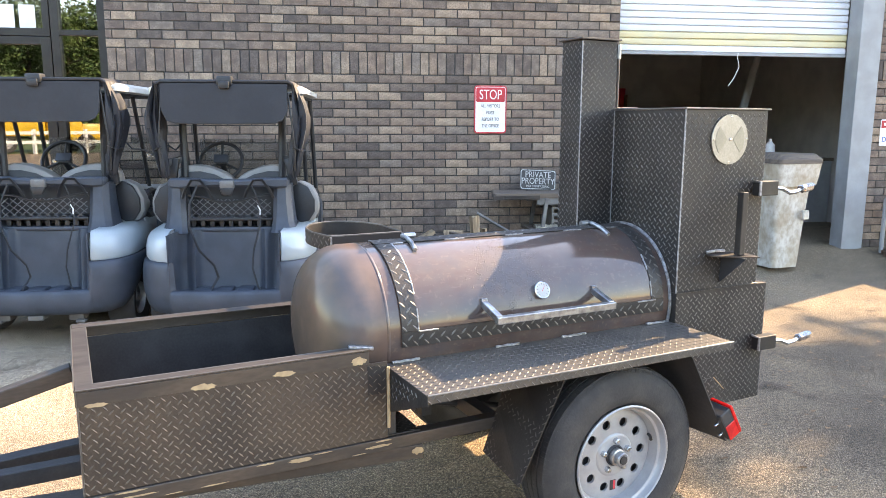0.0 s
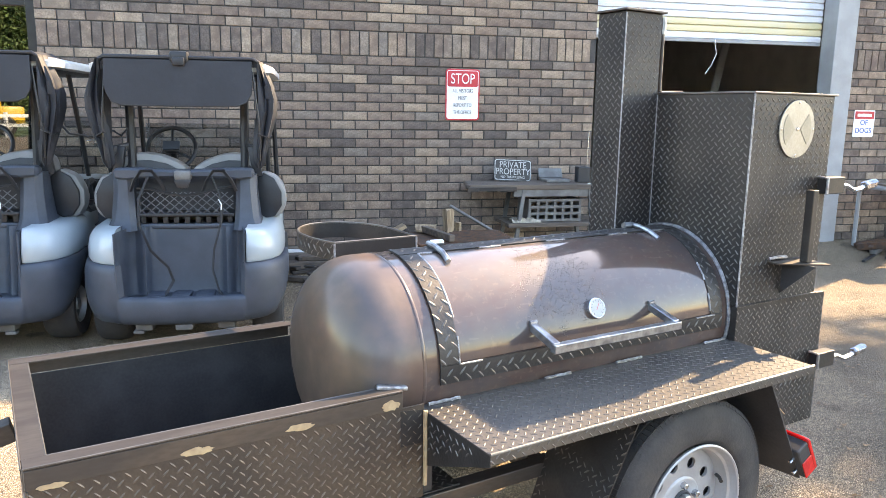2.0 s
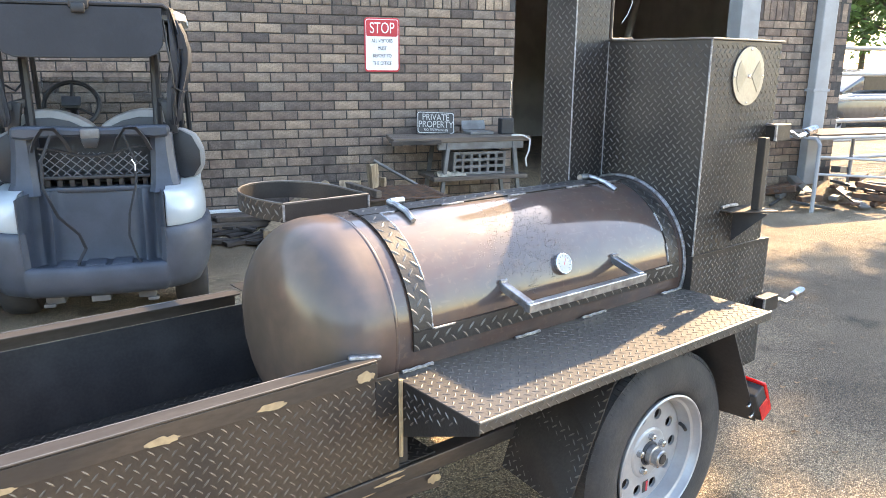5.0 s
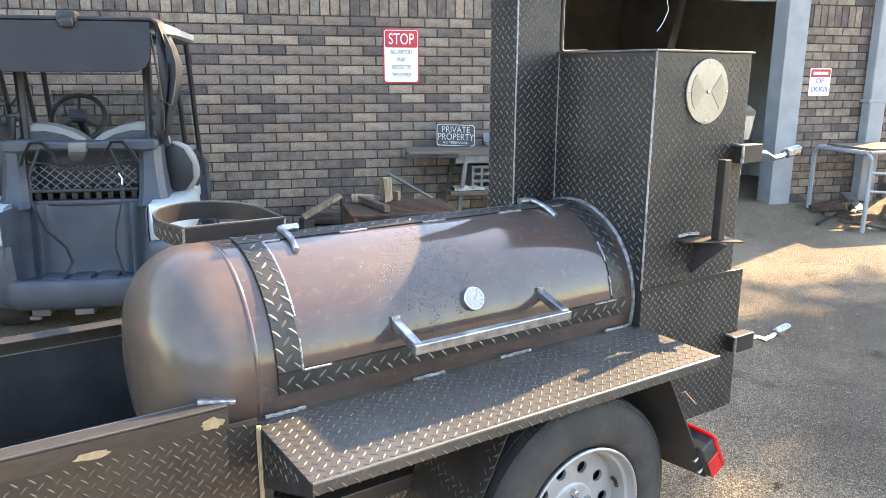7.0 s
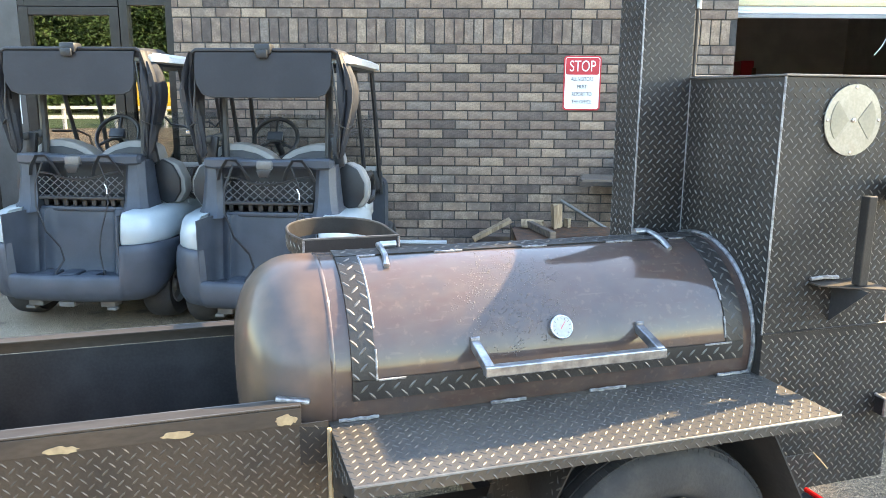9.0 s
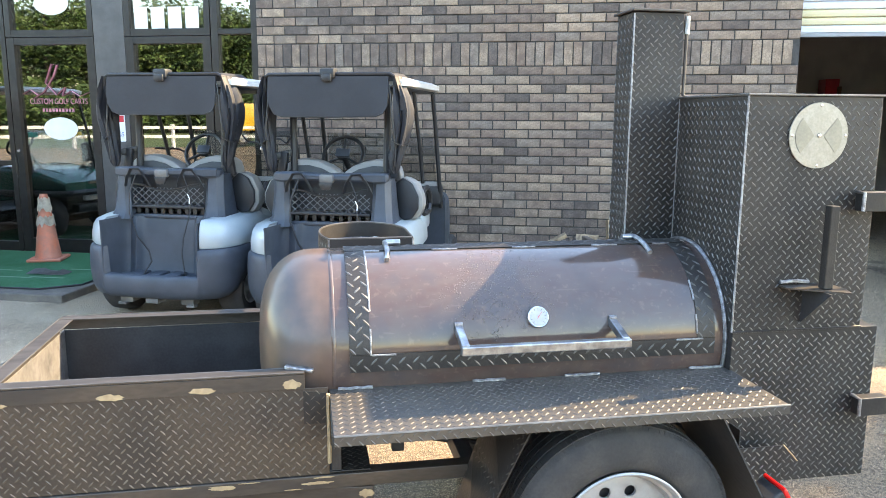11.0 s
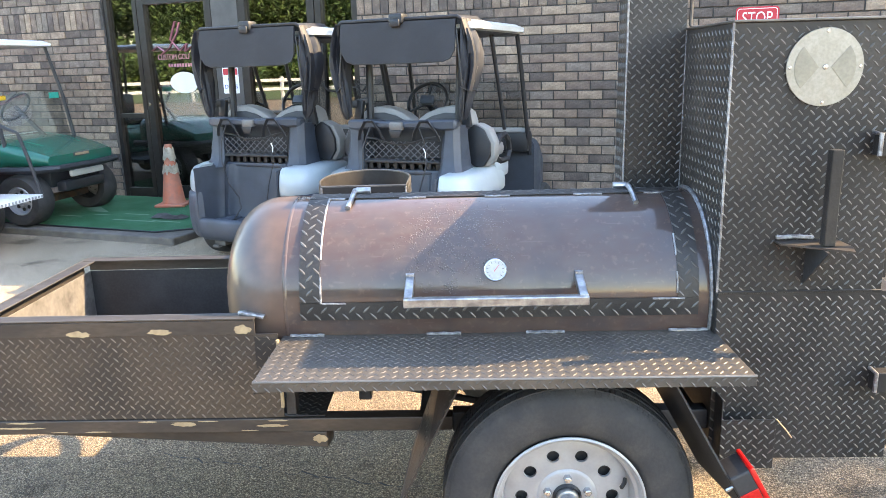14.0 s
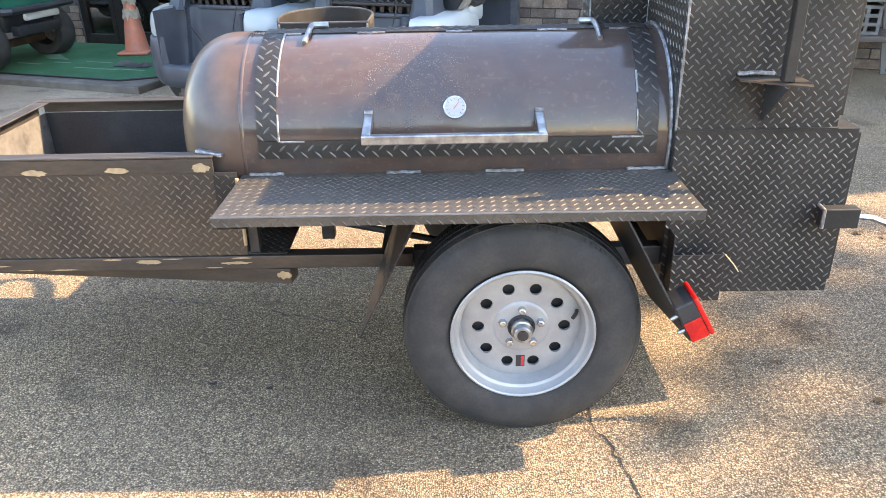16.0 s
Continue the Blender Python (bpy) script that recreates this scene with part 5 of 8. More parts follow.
    lathe(cone, 120, md, bmd)
    bmesh.ops.remove_doubles(bmd, verts=bmd.verts, dist=0.0004)
    # black backing disc, added to stop light through the wheel's holes
    part("brake_drum", lathe([(0.0, -0.02), (0.15, -0.02), (0.168, 0.005), (0.168, 0.012), (0.0, 0.012)], 40, m), M_BLACK, w, smooth=True)
    part("disc", bmd, M_SILVER, w, "pressed silver disc with ten round holes", smooth=True, angle=0.5)
    part("hub", lathe([(0.042, 0.02), (0.040, 0.048), (0.036, 0.052), (0.034, 0.056)], 32, m), M_BLACK, w, smooth=True)
    part("hub_cap", lathe([(0.032, 0.05), (0.031, 0.070), (0.026, 0.072), (0.026, 0.092), (0.023, 0.096), (0.017, 0.096), (0.016, 0.093), (0, 0.093)], 32, m), M_HANDLE, w, "zinc dust cap with a black plug", smooth=True)
    part("plug", lathe([(0.0155, 0.0935), (0.0155, 0.0985), (0, 0.099)], 20, m), M_BLACK, w, smooth=True)
    for k in range(5):
        a = radians(90 + 72 * k)
        c = at(m, 0.0575 * math.cos(a), 0.0575 * math.sin(a))
        part("lug_nut", lathe([(0.0125, 0.0455), (0.0115, 0.052), (0.0105, 0.062), (0.007, 0.064), (0, 0.064)], 6, c), M_ZINC, w)
    a = radians(18)
    part("valve", sweep([m @ Vector((0.165 * math.cos(a), 0.165 * math.sin(a), 0.045)), m @ Vector((0.160 * math.cos(a), 0.160 * math.sin(a), 0.062)), m @ Vector((0.148 * math.cos(a), 0.148 * math.sin(a), 0.078))], 0.006, 8), M_BLACK, w, smooth=True)
    return w


w1 = wheel(2.04, -1)
ml = Matrix.Translation((WX, 2.04, WZ)) @ Matrix.Rotation(radians(90), 4, "X")
bm = flat(rect(-0.013, 0.013, -0.137, -0.098), at(ml, 0.0, 0.0, 0.0418), 0.0006)
part("sticker", bm, M_DARK, w1, "small black and red sticker")
part("sticker_band", flat(rect(0.002, 0.011, -0.134, -0.101), at(ml, 0, 0, 0.0426), 0.0004), M_RED, w1)
wheel(BY + 0.21, 1)

# pot holder ring on the far side
def hoop(cx, cy, w, d):
    """A round-backed outline with straight flanks and a flat near side."""
    pts = [(cx - w / 2 + 0.03, 2.825), (cx - w / 2 + 0.012, 2.89), (cx - w / 2, 2.96)]
    for k in range(0, 25):
        a = radians(180 - 180 * k / 24)
        pts.append((cx + w / 2 * math.cos(a), cy + d * math.sin(a)))
    return pts + [(cx + w / 2, 2.825)]


HP = hoop(1.068, 3.02, 0.338, 0.235)
RT = 1.05
bm = bmesh.new()
n = len(HP)
secs = []
for i, (x, y) in enumerate(HP):
    a, b = Vector(HP[i - 1]), Vector(HP[(i + 1) % n])
    t = (b - a).normalized()
    nn = Vector((t.y, -t.x)) * 0.003
    secs.append([Vector((x - nn.x, y - nn.y, RT - 0.058)), Vector((x + nn.x, y + nn.y, RT - 0.058)), Vector((x + nn.x, y + nn.y, RT)), Vector((x - nn.x, y - nn.y, RT))])
loft(secs + [secs[0]], bm, caps=False)
ringp = part("pot_ring", bm, M_PLATE, trailer, "D-shaped tread plate pot holder", smooth=True)
part("worn_rim", sweep([(x, y, RT + 0.0005) for x, y in HP], 0.0042, 6, closed=True), M_LUG, ringp, "bright worn top edge")
part("worn_rim", sweep([(x, y - 0.003, RT - 0.057) for x, y in (HP[0], HP[-1])], 0.003, 6), M_LUG, ringp)
part("corner_weld", sweep([(HP[-1][0], HP[-1][1] - 0.004, RT - 0.055), (HP[-1][0], HP[-1][1] - 0.004, RT - 0.002)], 0.004, 6), M_WELD, ringp, "bright corner weld")
part("corner_weld", sweep([(HP[0][0], HP[0][1] - 0.002, RT - 0.055), (HP[0][0], HP[0][1] - 0.002, RT - 0.002)], 0.004, 6), M_WELD, ringp)
HL = [0.0]
for p_, q_ in zip(HP, HP[1:]):
    HL.append(HL[-1] + math.dist(p_, q_))


def ring_skin(qx, qy):
    """A point on the outside of the hoop, qx along it from the near left corner."""
    qx = min(max(qx, 0.0), HL[-1] - 1e-4)
    k = max(i for i in range(len(HL) - 1) if HL[i] <= qx)
    p_, q_ = Vector(HP[k]), Vector(HP[k + 1])
    t_ = (q_ - p_).normalized()
    r_ = p_ + t_ * (qx - HL[k])
    n_ = Vector((-t_.y, t_.x, 0))
    return Vector((r_.x, r_.y, RT - 0.058 + qy)) + n_ * 0.0032, n_


tread((0, 0, 0), (1, 0, 0), (0, 0, 1), HL[-1] - 0.01, 0.058, ringp, shape=ring_skin, pitch=0.0195)
# two unseen sheets, added on the far side to keep sun off the ground
part("heat_shield", cuboid(0.91, 2.148, 2.775, 3.225, 0.700, 0.704, 0.001), M_PLATE, trailer, "unseen tread plate sheet added behind the barrel to shade the ground")
part("rear_shelf", cuboid(2.152, 2.60, 2.934, 3.225, 0.700, 0.704, 0.001), M_PLATE, trailer)
for x in (0.95, 1.17):
    part("ring_bracket", beam((x, 2.72, 0.955), (x, 2.84, 0.965), 0.03, 0.02, 0.002), M_RAIL, trailer)

# ---- golf carts ----


def tyre_wheel(parent, m, r, w, rim_mat, label="", rim_r=0.55, spokes=0):
    """A small cart tyre with a dished rim; m: its middle, z along the axle outwards."""
    h = w / 2
    ty = part("wheel", lathe([(r * rim_r, -h * 0.8), (r * 0.72, -h), (r * 0.9, -h), (r * 0.98, -h * 0.75), (r, -h * 0.3), (r, h * 0.3), (r * 0.98, h * 0.75), (r * 0.9, h), (r * 0.72, h), (r * rim_r, h * 0.8)], 40, m), M_RUBBER, parent, label, smooth=True)
    part("rim", lathe([(r * rim_r, h * 0.8), (r * (rim_r - 0.03), h * 0.88), (r * (rim_r - 0.07), h * 0.5), (r * 0.36, h * 0.28), (r * 0.2, h * 0.45), (r * 0.16, h * 0.75), (0, h * 0.78)], 32, m), rim_mat, ty, smooth=True)
    for k in range(spokes):
        a = 2 * math.pi * k / spokes
        c, s = math.cos(a), math.sin(a)
        part("slot", lathe([(0, h * 0.50), (r * 0.07, h * 0.50), (r * 0.07, h * 0.56), (0, h * 0.56)], 12, m @ Matrix.Translation((r * 0.33 * c, r * 0.33 * s, -h * 0.14))), M_DARK, ty)
    return ty


def side(m, x, y, z, s):
    """Pose of a wheel's middle at (x, y, z) with its axle outwards to side s (+1: right)."""
    return m @ Matrix.Translation((x, y, z)) @ Matrix.Rotation(radians(90 * s), 4, "Y")


def build_cart(origin):
    """A golf cart seen from behind; x right, y ahead, origin on the ground under the bench seat."""
    I = Matrix()
    c = thing("golf_cart", I, "pale blue and grey golf cart with black canopy facing brick wall", "golf cart", "golf carts by the wall")

    def P(name, bm, m_, label="", parent=None, smooth=True, angle=0.6):
        return part(name, bm, m_, parent or c, label, smooth, angle)
    for s in (-1, 1):
        tyre_wheel(c, side(I, 0.475 * s, -0.32, 0.218, s), 0.218, 0.19, M_SILVER, "worn black cart tyre")
        tyre_wheel(c, side(I, 0.46 * s, 1.30, 0.218, s), 0.218, 0.19, M_SILVER, "worn black cart tyre")
    # dark lower body: a bumper across the back that rises to the fenders at the corners and over the wheels
    half = [(0.600, -0.20), (0.612, -0.30), (0.616, -0.40), (0.610, -0.49), (0.592, -0.57), (0.558, -0.64), (0.510, -0.695), (0.455, -0.735), (0.405, -0.757), (0.378, -0.765), (0.366, -0.768),
            (0.345, -0.773), (0.27, -0.785), (0.18, -0.795), (0.09, -0.80), (0.0, -0.802)]
    line = half + [(-x, y) for x, y in half[-2::-1]]
    secs = []
    for x, y in line:
        top = 0.565 if abs(x) > 0.372 else 0.372
        rise = min(max((y + 0.68) / 0.40, 0), 1)
        low = 0.195 + 0.34 * rise ** 1.5
        l_ = math.hypot(x, y + 0.25) or 1
        nx_, ny_ = x / l_, (y + 0.25) / l_
        sec = []
        for ins, f in ((0.15, 0.02), (0.085, 0.0), (0.035, 0.05), (0.010, 0.20), (0.0, 0.42), (0.0, 0.62), (0.004, 0.85), (0.012, 0.96), (0.026, 1.0), (0.055, 1.0)):
            sec.append(Vector((x - nx_ * ins, y - ny_ * ins, low + (top - low) * f)))
        sec.append(Vector((x - nx_ * 0.06, y - ny_ * 0.06, low + (top - low) * 0.5)))
        secs.append(sec)
    P("rear_bumper", loft(secs), M_CART, "dark grey moulded bumper scuffed at its edges", angle=0.9)
    for s in (-1, 1):
        def ring(ins, z, front=0.07):
            out = [(0.572, front), (0.588, -0.15), (0.588, -0.38), (0.572, -0.53), (0.53, -0.635), (0.46, -0.705), (0.385, -0.738)]
            pts = [(x - ins * min(1, (x - 0.36) / 0.1), y + (ins if y < -0.5 else 0)) for x, y in out] + [(0.374, -0.735 + ins), (0.372, -0.45), (0.372, front)]
            return [Vector((x * s, y, z + 0.03 * max(0, y + 0.4))) for x, y in pts]
        P("rear_fender", loft([ring(0.008, 0.567), ring(0.0, 0.585), ring(0.002, 0.65), ring(0.012, 0.71), ring(0.030, 0.745), ring(0.065, 0.765)]), M_CARTBODY, "pale blue rear fender", angle=0.7)
        sec = []
        for z, x0, x1, y0, y1 in ((0.735, 0.285, 0.475, -0.56, -0.26), (0.765, 0.29, 0.455, -0.535, -0.27), (0.80, 0.293, 0.442, -0.515, -0.28), (0.87, 0.298, 0.435, -0.505, -0.285), (0.96, 0.302, 0.427, -0.49, -0.29), (1.07, 0.305, 0.425, -0.48, -0.30)):
            o = [(x0, y0 + 0.03), (x0 + 0.03, y0), (x1 - 0.035, y0 + 0.008), (x1, y0 + 0.05), (x1, y1), (x0, y1)]
            sec.append([Vector((s * x, y, z)) for x, y in o])
        P("pillar", loft(sec), M_CART, "dark grey moulded pillar flaring at its foot", angle=0.5)
        bol = [(0.42, 0.80), (0.39, 0.90), (0.41, 1.03), (0.46, 1.07), (0.53, 1.03), (0.575, 0.94), (0.575, 0.85), (0.53, 0.78), (0.47, 0.77)]
        P("seat_bolster", prism([(x * s, z) for x, z in bol], (0, -0.235, 0), (1, 0, 0), (0, 0, 1), 0.03, bev=0.008), M_CARTDK, "black rear shell of the seat side")
        P("seat_bolster_pad", prism([((x + 0.028 * (x > 0.5)) * s, 0.92 + (z - 0.92) * 1.07) for x, z in bol], (0, -0.11, 0), (1, 0, 0), (0, 0, 1), 0.123, bev=0.03), M_SEAT, "grey vinyl seat side")
        P("roof_post", sweep([(0.345 * s, -0.26, 1.06), (0.35 * s, -0.24, 1.38), (0.355 * s, -0.22, 1.71)], 0.027, 8), M_CARTDK)
        P("roof_strut", sweep([(0.46 * s, 0.40, 0.98), (0.46 * s, 0.31, 1.22), (0.455 * s, 0.20, 1.50), (0.45 * s, 0.13, 1.70)], 0.016, 8), M_CARTDK, "slim black roof strut")
        P("roof_post", sweep([(0.50 * s, 0.95, 0.72), (0.497 * s, 0.84, 1.05), (0.49 * s, 0.75, 1.40), (0.48 * s, 0.66, 1.70)], 0.018, 8), M_CARTDK, "slim black front post")
        # the side curtain, gathered in folds at the back corner
        secs = []
        for z, cx, cy, rx, ry in ((1.765, 0.460, -0.37, 0.016, 0.085), (1.70, 0.476, -0.37, 0.030, 0.092), (1.62, 0.494, -0.375, 0.046, 0.095), (1.54, 0.502, -0.38, 0.054, 0.090), (1.46, 0.498, -0.385, 0.052, 0.080), (1.37, 0.484, -0.39, 0.046, 0.070), (1.28, 0.468, -0.40, 0.038, 0.056), (1.20, 0.455, -0.41, 0.034, 0.044), (1.14, 0.448, -0.415, 0.030, 0.032), (1.11, 0.446, -0.415, 0.012, 0.016)):
            ring_ = []
            for k in range(28):
                a = 2 * math.pi * k / 28
                f = 1 + 0.26 * math.sin(5 * a + z * 4) + 0.17 * math.sin(9 * a - z * 7 + s)
                ring_.append(Vector(((cx + rx * f * math.cos(a)) * s, cy + ry * f * math.sin(a), z)))
            secs.append(ring_)
        P("side_curtain", loft(secs), M_VINYL, "black vinyl side curtain gathered in folds", angle=0.55)
        P("curtain_tie", sweep([(0.425 * s, -0.47, 1.70), (0.44 * s, -0.475, 1.55), (0.455 * s, -0.48, 1.42), (0.46 * s, -0.46, 1.28), (0.455 * s, -0.45, 1.16)], 0.007, 6), M_CARTDK)
        P("curtain_strap", sweep([(0.45 * s, -0.475, 1.33), (0.50 * s, -0.44, 1.30), (0.515 * s, -0.38, 1.31)], 0.01, flat=(0.03, 0.006)), M_CARTDK)
        P("hip_rail", sweep([(0.555 * s, y - 0.02, z) for y, z in ((0.02, 0.785), (-0.06, 0.82), (-0.05, 0.90), (0.03, 0.965), (0.14, 0.97), (0.22, 0.92), (0.25, 0.84), (0.20, 0.785), (0.11, 0.782))], 0.022, 8, closed=True), M_CARTDK, "black hip rail loop")
        P("arm_bracket", beam((0.345 * s, -0.24, 1.24), (0.46 * s, -0.33, 1.21), 0.035, 0.05, 0.008), M_CARTDK)
        P("arm_bracket", beam((0.43 * s, -0.30, 1.05), (0.40 * s, -0.30, 1.24), 0.04, 0.06, 0.006), M_CARTDK)
        P("seat_skirt", cuboid(min(0.40 * s, 0.565 * s), max(0.40 * s, 0.565 * s), -0.10, 0.20, 0.66, 0.79, 0.03), M_CARTBODY, "pale blue panel under the seat")
        P("floor_sill", cuboid(min(0.46 * s, 0.57 * s), max(0.46 * s, 0.57 * s), 0.20, 1.04, 0.26, 0.34, 0.02), M_CARTDK)
        P("hanger", cuboid(0.24 * s - 0.05, 0.24 * s + 0.05, -0.70, -0.60, 0.150, 0.20, 0.008), M_DULL, "dull bracket under the bumper")
        P("hanger_foot", cuboid(0.27 * s - 0.03, 0.27 * s + 0.03, -0.715, -0.66, 0.135, 0.155, 0.004), M_DULL)
    P("tow_bracket", cuboid(-0.05, 0.05, -0.76, -0.66, 0.165, 0.20, 0.006), M_DULL)
    P("underframe", cuboid(-0.33, 0.33, -0.55, 1.5, 0.19, 0.26, 0.02), M_CARTDK)
    # bag well: one moulded tub with rounded flutes in its corners
    secs = []
    for z, push in ((0.292, 0.050), (0.305, 0.026), (0.325, 0.010), (0.36, 0.002), (0.48, 0.0), (0.60, 0.0), (0.72, 0.0), (0.752, -0.004)):
        lean = 0.055 * (z - 0.29) / 0.46
        pts = [(0.371, -0.762, 0), (0.366, -0.70, 0), (0.360, -0.64, 0.2), (0.350, -0.585, 0.5), (0.330, -0.548, 0.8), (0.306, -0.533, 1), (0.282, -0.538, 1), (0.262, -0.560, 1), (0.243, -0.562, 1), (0.226, -0.538, 1), (0.212, -0.512, 1),
               (0.18, -0.500, 1), (0.09, -0.496, 1), (0.0, -0.495, 1)]
        rowp = [(x - 0.02 * (1 - w) * push / 0.05, y + lean * w - push * w) for x, y, w in pts]
        secs.append([Vector((x, y, z)) for x, y in rowp] + [Vector((-x, y, z)) for x, y in rowp[-2::-1]])
    bm = bmesh.new()
    rr = [[bm.verts.new(p) for p in s_] for s_ in secs]
    for a, b in zip(rr, rr[1:]):
        for j in range(len(a) - 1):
            bm.faces.new((a[j], a[j + 1], b[j + 1], b[j]))
    bmesh.ops.recalc_face_normals(bm, faces=bm.faces)
    bmesh.ops.solidify(bm, geom=bm.faces[:], thickness=0.006)
    P("bag_well", bm, M_CART, "dark grey moulded bag well", angle=0.8)
    P("well_floor", cuboid(-0.345, 0.345, -0.735, -0.49, 0.30, 0.340, 0.006), M_CART, "scuffed bag well floor")
    for x in (-0.17, -0.02, 0.12):
        P("well_rib", cuboid(x - 0.055, x + 0.055, -0.70, -0.555, 0.340, 0.366, 0.010), M_CART)
    hp = [(x, 0.52 + z) for x, z in rounded(0.40, 0.33, 0.03, 4)]
    P("hatch_seam", sweep([(x, -0.4945 + 0.055 * (z - 0.29) / 0.46 - 0.001, z) for x, z in hp], 0.0035, 6, closed=True), M_CARTDK, "hatch outline in the well panel")
    for x, z in ((-0.11, 0.655), (0.11, 0.655), (-0.29, 0.70), (0.29, 0.70)):
        P("rivet", lathe([(0.009, 0), (0.008, 0.003), (0, 0.004)], 12, Matrix.Translation((x, -0.497 + 0.055 * (z - 0.29) / 0.46 - (0.035 if abs(x) > 0.2 else 0), z)) @ Matrix.Rotation(radians(90), 4, "X")), M_DARK)
    P("well_ledge", cuboid(-0.31, 0.31, -0.465, -0.28, 0.735, 0.768, 0.012), M_CART, "dark grey ledge over the well")
    for k in range(9):
        x = -0.26 + k * 0.065
        P("basket_foot", cuboid(x - 0.016, x + 0.016, -0.45, -0.42, 0.768, 0.815, 0.005), M_CARTDK)
    # bag rail with its buckle, and the net basket
    secs = []
    for x, z0, z1, y0 in ((-0.415, 1.062, 1.10, -0.47), (-0.40, 1.050, 1.112, -0.495), (-0.33, 1.045, 1.115, -0.515), (-0.27, 1.055, 1.115, -0.53), (-0.08, 1.060, 1.105, -0.535), (0.08, 1.060, 1.105, -0.535), (0.27, 1.055, 1.115, -0.53), (0.33, 1.045, 1.115, -0.515), (0.40, 1.050, 1.112, -0.495), (0.415, 1.062, 1.10, -0.47)):
        b_ = 0.012
        secs.append([Vector((x, y0, z0 + b_)), Vector((x, y0 + b_, z0)), Vector((x, -0.41, z0)), Vector((x, -0.40, z0 + b_)), Vector((x, -0.40, z1 - b_)), Vector((x, -0.41, z1)), Vector((x, y0 + b_, z1)), Vector((x, y0, z1 - b_))])
    P("bag_bar", loft(secs), M_CART, "dark grey bag rail", angle=0.5)
    for x in (-0.21, 0.21):
        P("hook_strap", sweep([(x - 0.10, -0.515, 0.975), (x - 0.075, -0.535, 1.04), (x - 0.03, -0.545, 1.105), (x + 0.03, -0.545, 1.105), (x + 0.075, -0.535, 1.04), (x + 0.10, -0.515, 0.975)], 0.01, flat=(0.022, 0.005)), M_CARTDK, "black bag strap hook")
    P("buckle", cuboid(-0.05, 0.05, -0.56, -0.51, 1.045, 1.105, 0.014), M_DULL, "dull metal buckle")
    P("buckle_shield", prism([(-0.05, 0.0), (0.05, 0.0), (0.03, -0.05), (-0.03, -0.05)], (0, -0.552, 1.05), (1, 0, 0), (0, 0, 1), 0.012, bev=0.004), M_CARTDK)
    P("basket_rim", sweep([(-0.285, -0.46, 0.99), (-0.2, -0.475, 0.985), (-0.1, -0.485, 0.955), (0.0, -0.485, 0.945), (0.1, -0.485, 0.96), (0.2, -0.475, 0.99), (0.285, -0.46, 1.0)], 0.008, 6), M_CARTDK)
    P("basket_base", cuboid(-0.29, 0.29, -0.485, -0.30, 0.815, 0.835, 0.004), M_CARTDK)
    bm = bmesh.new()
    for k in range(-4, 14):
        for d in (1, -1):
            x0 = -0.28 + k * 0.055
            a, b = ((x0, 0.835), (x0 + 0.15, 0.965)) if d > 0 else ((x0 + 0.15, 0.835), (x0, 0.965))
            if min(a[0], b[0]) < -0.285 or max(a[0], b[0]) > 0.285:
                lo_, hi_ = (a, b) if a[0] < b[0] else (b, a)
                t0 = max(0.0, (-0.285 - lo_[0]) / 0.15)
                t1 = min(1.0, (0.285 - lo_[0]) / 0.15)
                if t1 - t0 < 0.15:
                    continue
                a = (lo_[0] + 0.15 * t0, lo_[1] + (hi_[1] - lo_[1]) * t0)
                b = (lo_[0] + 0.15 * t1, lo_[1] + (hi_[1] - lo_[1]) * t1)
            rod((a[0], -0.475, a[1]), (b[0], -0.475, b[1]), 0.0032, seg=5, bm=bm)
    P("net", bm, M_NET, "black diamond net")
    P("seat_rear_panel", cuboid(-0.36, 0.36, -0.31, -0.24, 0.55, 1.06, 0.02), M_CARTDK)
    for s in (-1, 1):
        pr = [(0.0, 1.06), (0.03, 1.105), (0.09, 1.145), (0.18, 1.18), (0.27, 1.195), (0.36, 1.185), (0.42, 1.15), (0.44, 1.08), (0.44, 1.0), (0.0, 1.0)]
        P("seat_back", prism([(x * s, z) for x, z in pr], (0, -0.10, 0), (1, 0, 0), (0, 0, 1), 0.14, bev=0.02), M_SEAT, "grey vinyl seat back")
        inner = [(0.05, 1.03), (0.07, 1.09), (0.14, 1.125), (0.24, 1.148), (0.33, 1.145), (0.40, 1.10), (0.41, 1.03)]
        P("seat_shell", prism([(x * s, z) for x, z in inner], (0, -0.2405, 0), (1, 0, 0), (0, 0, 1), 0.015, bev=0.004), M_CARTDK, "black seat shell")
    P("seat_cushion", cuboid(-0.48, 0.48, -0.10, 0.36, 0.79, 0.90, 0.04), M_SEAT)
    P("seat_base", cuboid(-0.40, 0.40, -0.28, 0.36, 0.30, 0.79, 0.03), M_CARTDK)
    P("floor", cuboid(-0.50, 0.50, 0.36, 1.06, 0.27, 0.31, 0.01), M_CARTDK)

    def cowl(y, w, z0, z1):
        return [Vector((x, y, (z0 + z1) / 2 + z)) for x, z in rounded(2 * w, z1 - z0, 0.08, 4)]
    P("front_cowl", loft([cowl(0.98, 0.53, 0.30, 0.86), cowl(1.10, 0.54, 0.30, 0.85), cowl(1.36, 0.50, 0.30, 0.72), cowl(1.58, 0.40, 0.32, 0.56)]), M_CART, "dark grey front cowl")
    P("dash", cuboid(-0.51, 0.51, 0.88, 1.02, 0.74, 0.93, 0.04), M_CARTDK)
    wc = Vector((-0.24, 0.53, 1.18))
    wm = look(wc, wc + Vector((0, 0.86, -0.5)))
    P("steering_column", rod((-0.24, 0.95, 0.86), tuple(wc), 0.025), M_CARTDK)
